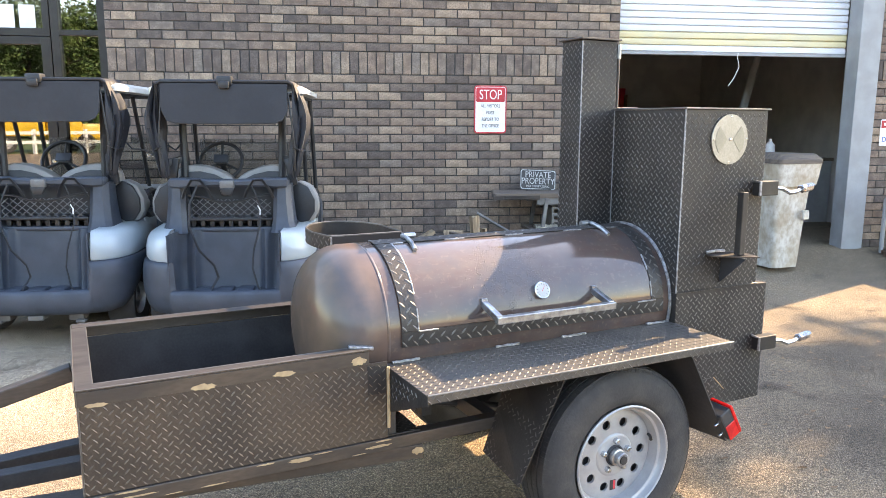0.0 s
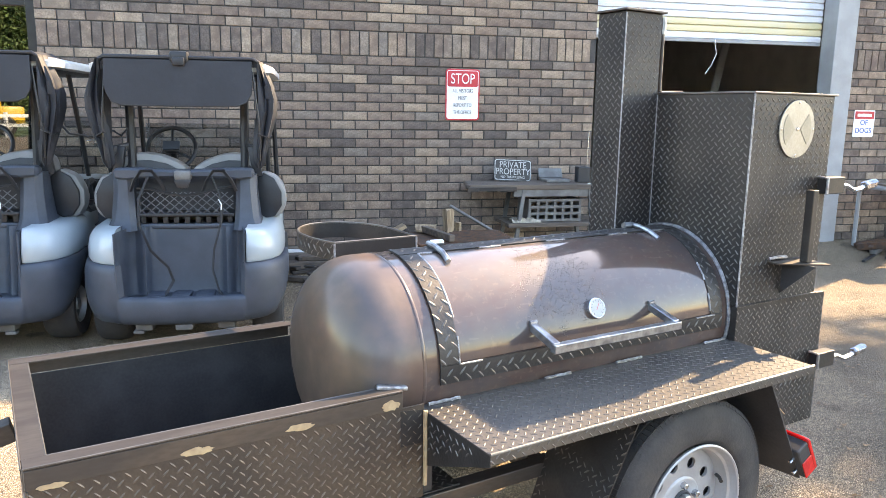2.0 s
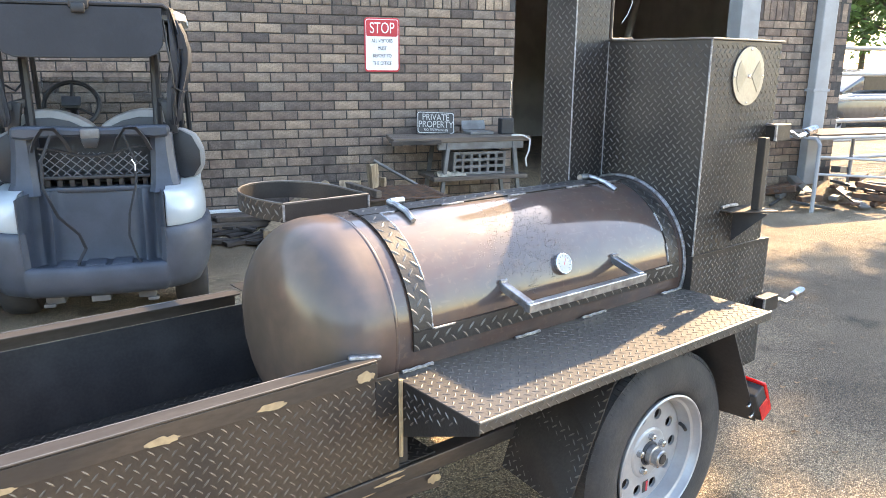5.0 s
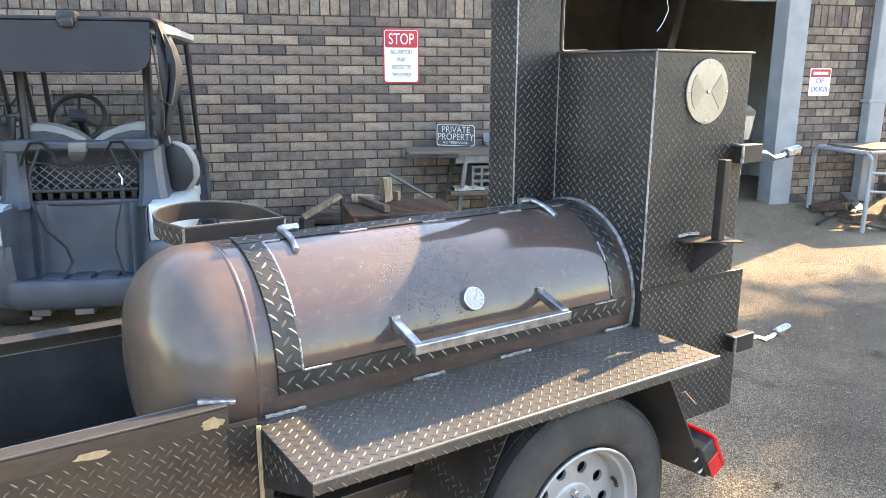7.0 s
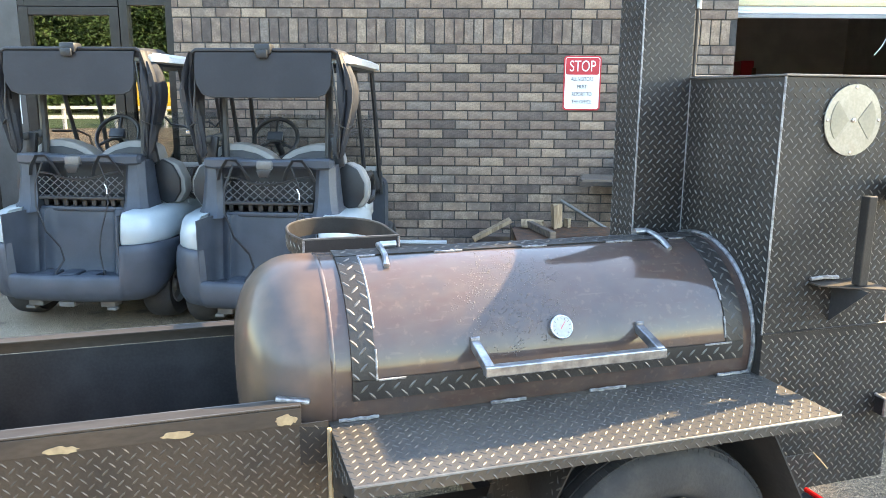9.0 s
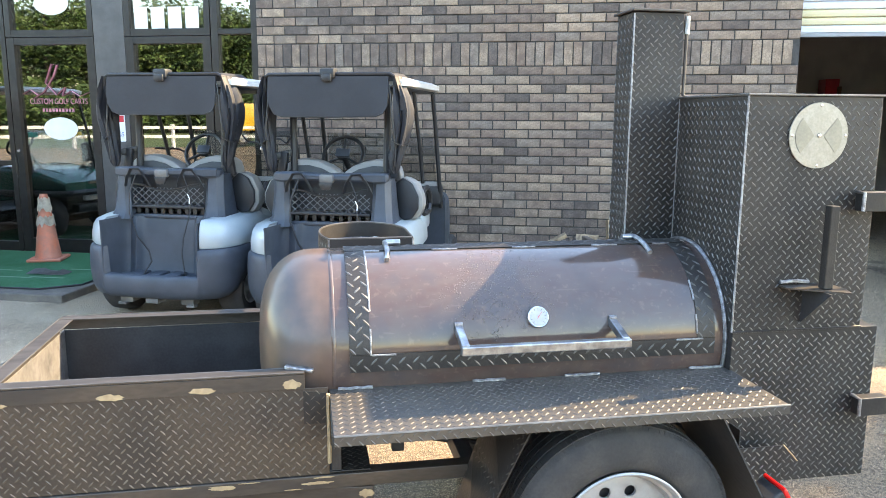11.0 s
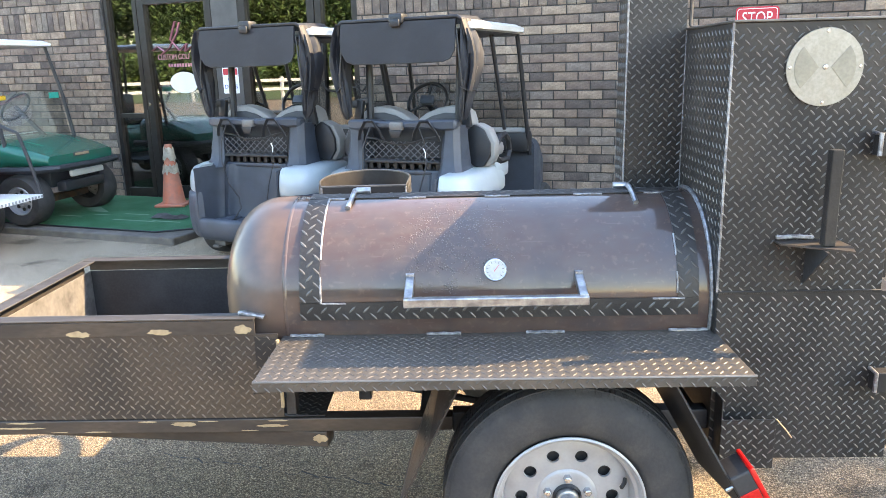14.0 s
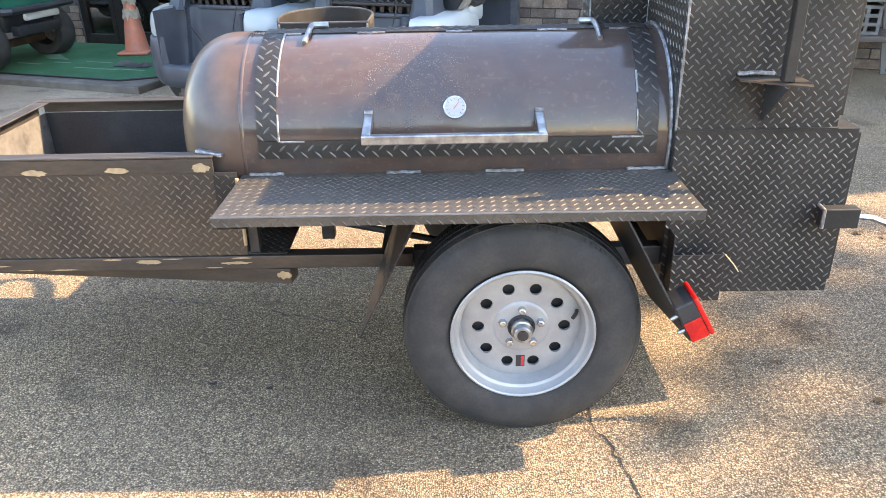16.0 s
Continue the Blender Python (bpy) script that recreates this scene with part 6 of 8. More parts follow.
    P("steering_wheel", sweep([wm @ Vector((0.17 * math.cos(2 * math.pi * k / 28), 0.17 * math.sin(2 * math.pi * k / 28), 0)) for k in range(28)], 0.016, 8, closed=True), M_CARTDK, "black steering wheel")
    bm = cuboid(-0.05, 0.05, -0.03, 0.03, -0.03, 0.015, 0.01, None, wm)
    for a in (90, 210, 330):
        rod(wm @ Vector((0, 0, -0.01)), wm @ Vector((0.165 * math.cos(radians(a)), 0.165 * math.sin(radians(a)), 0)), 0.011, bm=bm)
    P("wheel_boss", bm, M_CARTDK)
    P("score_holder", cuboid(-0.06, 0.06, -0.02, 0.05, 0.012, 0.03, 0.005, None, wm), M_CART)

    def roof(z, i):
        return [Vector((x, y + 0.15, z)) for x, y in rounded(1.09 - 2 * i, 1.14 - 2 * i, 0.10, 5)]
    P("roof", loft([roof(1.690, 0.03), roof(1.700, 0.0), roof(1.735, 0.0), roof(1.758, 0.05), roof(1.765, 0.2)]), M_ROOFPLASTIC, "cream moulded roof")
    P("roof_liner", loft([roof(1.675, 0.05), roof(1.6895, 0.04)]), M_CARTDK)
    ws = part("windscreen", loft([[Vector((-0.47, 0.885, 0.95)), Vector((0.47, 0.885, 0.95)), Vector((0.47, 0.890, 0.95)), Vector((-0.47, 0.890, 0.95))], [Vector((-0.46, 0.765, 1.36)), Vector((0.46, 0.765, 1.36)), Vector((0.46, 0.770, 1.36)), Vector((-0.46, 0.770, 1.36))]]), M_CLEAR, c, "clear half windscreen")
    ws.visible_shadow = False
    P("windscreen_bar", cuboid(-0.48, 0.48, 0.88, 0.905, 0.91, 0.95, 0.005), M_STEELCOL)

    # canopy over the back: roof sheet, rear frame, rolled flap
    def arch(y, z, w):
        return [Vector((-w, y, z - 0.03)), Vector((-w + 0.04, y, z)), Vector((w - 0.04, y, z)), Vector((w, y, z - 0.03)), Vector((w, y, z - 0.045)), Vector((-w, y, z - 0.045))]
    P("canopy_top", loft([arch(-0.440, 1.772, 0.470), arch(-0.38, 1.785, 0.474), arch(-0.12, 1.790, 0.478), arch(-0.08, 1.785, 0.478)]), M_VINYL, "black vinyl canopy")
    P("canopy_frame", sweep([(-0.468, -0.44, 1.60), (-0.466, -0.45, 1.70), (-0.462, -0.455, 1.755), (-0.43, -0.458, 1.775), (0.43, -0.458, 1.775), (0.462, -0.455, 1.755), (0.466, -0.45, 1.70), (0.468, -0.44, 1.60)], 0.013, 8), M_CARTDK)
    fl = [(-0.428, 1.760), (0.422, 1.760), (0.424, 1.64), (0.415, 1.565), (0.385, 1.515), (0.335, 1.496), (0.0, 1.490), (-0.335, 1.492), (-0.39, 1.512), (-0.418, 1.565), (-0.43, 1.64)]
    bm = prism(fl, (0, -0.460, 0), (1, 0, 0), (0, 0, 1), 0.018)
    bmesh.ops.subdivide_edges(bm, edges=bm.edges[:], cuts=3, use_grid_fill=True)
    for v in bm.verts:
        k = min(max((1.76 - v.co.z) / 0.27, 0), 1)
        v.co.y += -0.022 * math.sin(k * math.pi * 0.8) + 0.006 * math.sin(v.co.x * 19) * k
    P("rear_flap", bm, M_VINYL, "rolled-up black vinyl flap", angle=1.2)
    P("flap_piping", sweep([(x, -0.488 if z < 1.7 else -0.480, z) for x, z in [*fl[10:], *fl[9:1:-1]]], 0.006, 6), M_CARTDK)
    P("latch", cuboid(-0.052, 0.052, -0.50, -0.40, 1.745, 1.812, 0.014), M_CARTDK, "dark roof clip")
    P("latch_tongue", cuboid(-0.035, 0.035, -0.515, -0.49, 1.725, 1.775, 0.008), M_CARTDK)
    P("strap", sweep([(-0.20, -0.545, 1.07), (-0.26, -0.55, 0.93), (-0.265, -0.56, 0.78), (-0.20, -0.58, 0.62), (-0.10, -0.60, 0.52), (-0.07, -0.62, 0.44), (-0.12, -0.66, 0.35), (-0.20, -0.70, 0.30)], 0.01, flat=(0.022, 0.005)), M_CLOTH, "loose black strap")
    P("strap", sweep([(0.17, -0.545, 1.07), (0.22, -0.55, 0.93), (0.22, -0.56, 0.80), (0.17, -0.58, 0.62), (0.16, -0.60, 0.50), (0.20, -0.64, 0.37), (0.27, -0.69, 0.30)], 0.01, flat=(0.014, 0.005)), M_CLOTH, "loose black strap")
    P("wire", sweep([(0.205, -0.558, 0.93), (0.222, -0.562, 0.90), (0.22, -0.565, 0.865)], 0.004, 6), M_WHITE, "torn pale strap end")
    c.matrix_world = origin
    return c


HEAD = -21.5
cart = build_cart(pose(1.19, 5.77, 0.0, 0, 0, HEAD))
cart2 = copy_thing(cart, pose(0.03, 6.28, 0.010, 0, 0, HEAD))
cart2["label"] = "pale blue and grey golf cart with black canopy by glass doors"
cbl = thing("locking_cable", pose(0.5, 5.7, 1.3), "thin black locking cable strung between the two golf carts", "cable")
part("cable", sweep([(0.40, 5.84, 1.36), (0.44, 5.82, 1.31), (0.52, 5.78, 1.30), (0.57, 5.75, 1.27), (0.62, 5.73, 1.33), (0.68, 5.70, 1.33), (0.72, 5.68, 1.30), (0.76, 5.66, 1.35)], 0.007, 6), M_CARTDK, cbl, smooth=True)
part("padlock", cuboid(0.53, 0.59, 5.74, 5.78, 1.25, 1.275, 0.006), M_ZINC, cbl)


def build_green_cart(m):
    """The front of an older cart: rounded hood, rub rail, lamp bar, wheels, posts, roof."""
    c = thing("golf_cart", Matrix(), "older dark green golf cart with white roof beside the entrance", "golf cart", "golf carts by the wall")

    def P(name, bm, m_, label="", smooth=True, angle=0.6):
        return part(name, bm, m_, c, label, smooth, angle)
    for s in (-1, 1):
        tyre_wheel(c, side(Matrix(), 0.49 * s, 0.02, 0.25, s), 0.25, 0.22, M_SILVER, "worn black cart tyre on a slotted rim", spokes=8)
        tyre_wheel(c, side(Matrix(), 0.48 * s, -1.68, 0.235, s), 0.235, 0.21, M_SILVER, "worn black cart tyre on a slotted rim", spokes=8)

    def hood(y, w, z0, z1, r):
        return [Vector((x, y, (z0 + z1) / 2 + z)) for x, z in rounded(2 * w, z1 - z0, r, 5)]
    P("hood", loft([hood(-0.62, 0.50, 0.46, 0.84, 0.10), hood(-0.45, 0.53, 0.50, 0.835, 0.12), hood(-0.10, 0.54, 0.55, 0.79, 0.10), hood(0.18, 0.52, 0.56, 0.71, 0.07), hood(0.32, 0.48, 0.565, 0.66, 0.045)]), M_GREEN, "glossy dark green hood")
    P("hood_crease", sweep([(-0.32, -0.40, 0.840), (0.32, -0.40, 0.840)], 0.006, 6), M_WHITE)
    P("hood_crease", sweep([(-0.32, -0.40, 0.838), (-0.30, -0.05, 0.790), (-0.26, 0.12, 0.742)], 0.005, 6), M_GREEN)
    P("hood_crease", sweep([(0.32, -0.40, 0.838), (0.30, -0.05, 0.790), (0.26, 0.12, 0.742)], 0.005, 6), M_GREEN)
    P("badge", cuboid(-0.12, 0.12, 0.295, 0.325, 0.625, 0.665, 0.006), M_DARK, "dark maker badge")
    P("badge_inlay", cuboid(-0.10, 0.10, 0.322, 0.329, 0.633, 0.657, 0.002), M_BAREPATCH)
    bp = [(0.60, -0.62), (0.60, 0.05), (0.56, 0.26), (0.44, 0.38), (0.0, 0.42), (-0.44, 0.38), (-0.56, 0.26), (-0.60, 0.05), (-0.60, -0.62)]
    P("rub_rail", sweep([(x, y, 0.545) for x, y in bp], 0.034, 8), M_CARTDK, "black rub rail")
    P("lamp_bar", cuboid(-0.24, 0.24, 0.33, 0.38, 0.44, 0.50, 0.015), M_ROOFPLASTIC, "pale lamp bar")
    P("bumper", cuboid(-0.30, 0.30, 0.22, 0.33, 0.30, 0.40, 0.02), M_CARTDK)
    P("axle", cuboid(-0.40, 0.40, -0.04, 0.04, 0.17, 0.24, 0.01), M_RUST)
    P("fender_liner", cuboid(-0.36, 0.36, -0.60, 0.22, 0.34, 0.56, 0.03), M_CARTDK)
    P("floor", cuboid(-0.54, 0.54, -1.45, -0.58, 0.27, 0.32, 0.01), M_CARTDK)
    P("seat_base", cuboid(-0.52, 0.52, -2.1, -1.4, 0.32, 0.72, 0.04), M_GREEN)
    P("seat", cuboid(-0.50, 0.50, -1.95, -1.42, 0.72, 0.84, 0.04), M_CARTDK)
    P("seat_back", cuboid(-0.50, 0.50, -2.02, -1.90, 0.84, 1.12, 0.04), M_CARTDK)
    P("rear_body", cuboid(-0.56, 0.56, -2.35, -1.35, 0.40, 0.68, 0.06), M_GREEN)
    for s in (-1, 1):
        P("roof_post", sweep([(0.50 * s, -0.10, 0.66), (0.49 * s, -0.18, 1.20), (0.47 * s, -0.30, 1.70)], 0.018, 8), M_CARTDK)
        P("roof_post", sweep([(0.47 * s, -2.05, 0.70), (0.46 * s, -1.98, 1.70)], 0.018, 8), M_CARTDK)
    ws = part("windscreen", loft([[Vector((-0.47, -0.145, 0.80)), Vector((0.47, -0.145, 0.80)), Vector((0.47, -0.140, 0.80)), Vector((-0.47, -0.140, 0.80))], [Vector((-0.46, -0.215, 1.26)), Vector((0.46, -0.215, 1.26)), Vector((0.46, -0.210, 1.26)), Vector((-0.46, -0.210, 1.26))]]), M_CLEAR, c, "clear half windscreen")
    ws.visible_shadow = False
    P("windscreen_tab", cuboid(-0.44, -0.30, -0.200, -0.190, 1.18, 1.24, 0.003), mat("teal_sticker", (0.02, 0.35, 0.27), 0.5), "teal sticker")
    P("windscreen_tab", cuboid(0.30, 0.39, -0.200, -0.190, 1.19, 1.235, 0.003), M_YELLOW, "yellow sticker")
    wc = Vector((-0.22, -0.55, 1.10))
    wm = look(wc, wc + Vector((0, 0.8, -0.6)))
    P("steering_wheel", sweep([wm @ Vector((0.17 * math.cos(2 * math.pi * k / 28), 0.17 * math.sin(2 * math.pi * k / 28), 0)) for k in range(28)], 0.014, 8, closed=True), M_CARTDK)
    P("steering_column", rod((-0.22, -0.25, 0.80), tuple(wc), 0.022), M_CARTDK)

    def roof(z, i):
        return [Vector((x, y - 0.98, z)) for x, y in rounded(1.10 - 2 * i, 1.50 - 2 * i, 0.10, 5)]
    P("roof", loft([roof(1.70, 0.02), roof(1.71, 0.0), roof(1.74, 0.0), roof(1.765, 0.06)]), M_WHITE, "white roof")
    c.matrix_world = m
    return c


PZ = 0.062
build_green_cart(pose(-2.72, 7.64, PZ, 0, 0, -100.0))


def build_red_cart(m):
    """The tail of a red utility cart with a white tread plate step."""
    c = thing("utility_cart", Matrix(), "red utility cart with a white tread plate step", "golf cart")

    def P(name, bm, m_, label="", smooth=True, angle=0.6):
        return part(name, bm, m_, c, label, smooth, angle)
    for s in (-1, 1):
        for y in (0.0, -1.7):
            tyre_wheel(c, side(Matrix(), 0.46 * s, y, 0.23, s), 0.23, 0.20, M_SILVER, "worn black cart tyre")
    st = P("step_plate", cuboid(-0.45, 0.45, 0.30, 0.72, 0.40, 0.432, 0.004), M_WHITE, "white tread plate step")
    bm = bmesh.new()
    for k in range(22):
        cuboid(-0.44 + k * 0.041, -0.44 + k * 0.041 + 0.016, 0.719, 0.724, 0.406, 0.428, 0, bm)
    P("step_slots", bm, M_STEELCOL)
    P("body", loft([[Vector((x, y, 0.55 + z)) for x, z in rounded(1.05, 0.42, 0.1)] for y in (-1.9, -1.0, 0.1)] + [[Vector((x, 0.26, 0.50 + z)) for x, z in rounded(0.95, 0.22, 0.08)]]), M_TRASHRED, "red body")
    P("seat", cuboid(-0.48, 0.48, -0.35, 0.22, 0.76, 0.88, 0.04), M_CARTDK, "black seat")
    P("seat_back", cuboid(-0.48, 0.48, -0.45, -0.33, 0.88, 1.15, 0.04), M_CARTDK)
    for s in (-1, 1):
        P("grab_rail", sweep([(0.46 * s, 0.70, 0.43), (0.46 * s, 0.62, 0.75), (0.46 * s, 0.55, 0.98), (0.46 * s, 0.40, 1.04), (0.46 * s, 0.0, 1.04)], 0.016, 8), M_CARTDK)
    c.matrix_world = m
    return c


build_red_cart(pose(-3.14, 6.38, ground_z(-3.14, 6.38), 0, 0, -98.0))



def bpos_(u, v):
    return BM @ Vector((u, v, PZ + 0.010))


# ---- things by the entrance ----
tm = thing("door_mat", BM @ Matrix.Translation((-2.4, -0.8, PZ)), "worn green artificial turf mat before the doors", "mat")
part("turf", prism([(-3.9, -1.60), (-1.36, -1.60), (-1.12, -1.40), (-1.12, -0.03), (-3.9, -0.03)], BM @ Vector((0, 0, PZ + 0.001)), BM.to_3x3() @ Vector((1, 0, 0)), BM.to_3x3() @ Vector((0, 1, 0)), 0.014, bev=0.003), M_MAT, tm)
M_PRINT = mat("faded_mat_print", (0.14, 0.26, 0.17), 0.95)
MX, MY, MO = BM.to_3x3() @ Vector((1, 0, 0)), BM.to_3x3() @ Vector((0, 1, 0)), PZ + 0.0152
for i in range(5):
    part("worn_print", prism(ellipse(0.13, 0.05, 20, -2.95 + i * 0.07, -0.75 - i * 0.05)[:11], BM @ Vector((0, 0, MO + 0.0007 * i)), MX, MY, 0.0005), M_PRINT, tm, "faded pale printed mark" if i == 0 else "")
for x, y, w in ((-2.3, -0.98, 0.30), (-1.9, -1.02, 0.28), (-2.6, -1.08, 0.20), (-2.2, -1.25, 0.5), (-2.95, -1.2, 0.3), (-1.75, -1.22, 0.34), (-1.6, -0.85, 0.22)):
    part("worn_print", prism(rect(x, x + w, y, y + 0.03), BM @ Vector((0, 0, MO)), MX, MY, 0.0005), M_PRINT, tm)
# a torn tuft on the mat and its dark bound edge
tuft = thing("crumpled_foil", BM @ Matrix.Translation((-1.65, -1.0, MO)), "crumpled grey foil scrap lying on the green mat", "litter")
rq = random.Random(5)
bm = bmesh.new()
gridv = [[bm.verts.new(BM @ Vector((-1.85 + 0.06 * i, -1.12 + 0.05 * j, MO + 0.001 + (rq.uniform(0.0, 0.05) if 0 < i < 6 and 0 < j < 3 else rq.uniform(0, 0.01))))) for j in range(4)] for i in range(7)]
for i in range(6):
    for j in range(3):
        bm.faces.new((gridv[i][j], gridv[i + 1][j], gridv[i + 1][j + 1], gridv[i][j + 1]))
bmesh.ops.solidify(bm, geom=bm.faces[:], thickness=0.002)
part("sheet", bm, M_DULL, tuft)
part("bound_edge", sweep([bpos_(u, v) for u, v in ((-3.9, -1.605), (-1.36, -1.605), (-1.115, -1.40), (-1.115, -0.04))], 0.008, 6), M_CARTDK, tm, "dark bound edge")

co = Matrix.Translation((-1.69, 8.02, PZ + 0.016))
cone_ = thing("traffic_cone", co, "battered faded orange traffic cone with torn white sleeves", "traffic cone")
part("base", cuboid(-0.16, 0.16, -0.16, 0.16, 0.0, 0.03, 0.012, None, co), M_CONE, cone_)
part("body", lathe([(0.125, 0.03), (0.118, 0.05), (0.075, 0.36), (0.035, 0.655), (0.028, 0.655), (0.06, 0.36), (0.10, 0.04)], 28, co), M_CONE, cone_, smooth=True)


def sleeve(z0, z1, seed):
    rnd = random.Random(seed)
    bm = bmesh.new()
    n = 26
    rings = []
    for z, j in ((z0, 0.03), ((z0 + z1) / 2, 0.004), (z1, 0.02)):
        rr = []
        for k in range(n):
            a = 2 * math.pi * k / n
            zz = z + rnd.uniform(-j, j)
            r = 0.122 - 0.137 * (zz - 0.03) + 0.007 + rnd.uniform(0, 0.006) * (j > 0.01)
            rr.append(bm.verts.new(co @ Vector((r * math.cos(a), r * math.sin(a), zz))))
        rings.append(rr)
    for a, b in zip(rings, rings[1:]):
        for k in range(n):
            bm.faces.new((a[k], a[(k + 1) % n], b[(k + 1) % n], b[k]))
    bmesh.ops.solidify(bm, geom=bm.faces[:], thickness=0.003)
    return bm


part("sleeve", sleeve(0.35, 0.44, 3), M_CONEBAND, cone_, "torn white reflective sleeve")
part("sleeve", sleeve(0.50, 0.62, 5), M_CONEBAND, cone_, "torn white reflective sleeve")

# ---- things by the wall and the garage ----


def bpos(u, v, z):
    return BM @ Vector((u, v, z))


def gz(u, v):
    p = BM @ Vector((u, v, 0))
    return ground_z(p.x, p.y)


bench = thing("work_bench", BM @ Matrix.Translation((4.2, -0.3, gz(4.2, -0.3))), "old folding work bench with a grey weathered plank top", "bench")
for i, (v0, v1) in enumerate(((-0.52, -0.37), (-0.365, -0.22), (-0.215, -0.06))):
    part("plank", bcub(3.56 + 0.03 * i, 4.88 - 0.02 * i, v0, v1, 0.785 + 0.004 * i, 0.83, 0.006), M_WOOD, bench)
for i in range(7):
    u = 3.54 + i * 0.06
    part("splinter", bcub(u, u + 0.10 + 0.03 * (i % 3), -0.535 + 0.004 * (i % 2), -0.521, 0.772 + 0.004 * (i % 3), 0.812, 0.002), M_OLDWOOD, bench)
for v in (-0.49, -0.10):
    part("rail", bcub(3.98, 4.82, v - 0.02, v + 0.02, 0.72, 0.794, 0.004), M_DULL, bench)
for u0, u1 in ((4.08, 3.98), (4.72, 4.82)):
    for v in (-0.50, -0.09):
        part("leg", beam(bpos(u0, v, 0.79), bpos(u1, v, gz(u1, v) - 0.01), 0.035, 0.035), M_DULL, bench)
part("step_board", bcub(3.93, 4.86, -0.54, -0.30, 0.440, 0.478, 0.005), M_WOOD, bench, "weathered step board")
part("step_board", bcub(3.93, 4.86, -0.28, -0.08, 0.444, 0.478, 0.005), M_WOOD, bench)

crate = thing("plastic_crate", BM @ Matrix.Translation((4.4, -0.3, 0.478)), "grey slotted plastic crate on the bench step", "crate")
for v in (-0.46, -0.16):
    bm = bmesh.new()
    for r in range(4):
        bcub(4.14, 4.66, v - 0.012, v + 0.012, 0.482 + r * 0.062, 0.482 + r * 0.062 + 0.025, 0.003, bm)
    for c_ in range(7):
        bcub(4.14 + c_ * 0.0825, 4.14 + c_ * 0.0825 + 0.025, v - 0.011, v + 0.011, 0.483, 0.692, 0.003, bm)
    part("slotted_side", bm, M_DULL, crate)
part("end", bcub(4.14, 4.165, -0.447, -0.173, 0.483, 0.692, 0.003), M_DULL, crate)
part("end", bcub(4.635, 4.66, -0.447, -0.173, 0.483, 0.692, 0.003), M_DULL, crate)
part("base", bcub(4.166, 4.634, -0.447, -0.173, 0.483, 0.495), M_DULL, crate)

PS = BM @ Matrix.Translation((4.08, -0.15, 0.935)) @ Matrix.Rotation(radians(78), 4, "X") @ Matrix.Rotation(radians(-3), 4, "Z")
M_FADED = mat("faded_white_letters", (0.46, 0.455, 0.44), 0.6, 0, (0.30, 0.295, 0.28), scale=40)
ps = thing("private_property_sign", PS, "black sign with white letters propped on the bench", "sign")
part("plate", flat(rounded(0.37, 0.205, 0.025), PS, 0.004), M_DARK, ps)
part("border", flat(rounded(0.36, 0.195, 0.022), at(PS, 0, 0, 0.0041), 0.0005), M_FADED, ps)
part("face", flat(rounded(0.345, 0.18, 0.018), at(PS, 0, 0, 0.0048), 0.0005), M_DARK, ps)
lettering("PRIVATE", 0.085, at(PS, 0, 0.048, 0.0062), M_FADED, ps, squeeze=0.85)
lettering("PROPERTY", 0.085, at(PS, 0, -0.018, 0.0062), M_FADED, ps, squeeze=0.85)
lettering("NO TRESPASSING", 0.032, at(PS, 0, -0.068, 0.0062), M_FADED, ps, squeeze=0.95)
part("foot", bcub(3.95, 4.21, -0.185, -0.13, 0.831, 0.842), M_DARK, ps)
tin = thing("metal_case", BM @ Matrix.Translation((4.45, -0.2, 0.83)), "flat grey metal case on the bench", "case")
part("body", bcub(4.36, 4.60, -0.33, -0.12, 0.831, 0.86, 0.006), M_DULL, tin)
part("lid", beam(bpos(4.48, -0.12, 0.86), bpos(4.48, -0.08, 0.945), 0.24, 0.012, 0.004, up=(0.32, 0.94, 0)), M_DULL, tin)
rope = thing("hanging_rope", BM @ Matrix.Translation((4.8, -0.5, 0.5)), "frayed pale rope hanging from the bench edge", "rope")
part("rope", sweep([bpos(4.70, -0.50, 0.835), bpos(4.80, -0.53, 0.838), bpos(4.87, -0.545, 0.80), bpos(4.86, -0.55, 0.70), bpos(4.83, -0.545, 0.62), bpos(4.845, -0.54, 0.55)], 0.008, 6), M_ROOFPLASTIC, rope, smooth=True)
rag_ = thing("rag", BM @ Matrix.Translation((4.3, -0.3, 0.478)), "crumpled dirty tan rag lying on the bench step", "rag")
rq2 = random.Random(15)
bm = bmesh.new()
gv2 = [[bm.verts.new(bpos(3.97 + 0.035 * i, -0.53 + 0.03 * j, 0.480 + (rq2.uniform(0.004, 0.05) if 0 < j < 4 else 0.004))) for j in range(5)] for i in range(9)]
for i in range(8):
    for j in range(4):
        bm.faces.new((gv2[i][j], gv2[i + 1][j], gv2[i + 1][j + 1], gv2[i][j + 1]))
bmesh.ops.solidify(bm, geom=bm.faces[:], thickness=0.003)
part("cloth", bm, M_CONEBAND, rag_, smooth=True)
rad = thing("radio", BM @ Matrix.Translation((4.72, -0.3, 0.83)), "small black radio with a raised aerial on the bench", "radio")
part("body", bcub(4.66, 4.79, -0.36, -0.27, 0.831, 0.98, 0.01), M_CARTDK, rad)
part("aerial", rod(bpos(4.77, -0.30, 0.97), bpos(4.78, -0.29, 1.32), 0.004, seg=8), M_ZINC, rad)

# timber and scrap on the ground by the wall
rnd = random.Random(11)


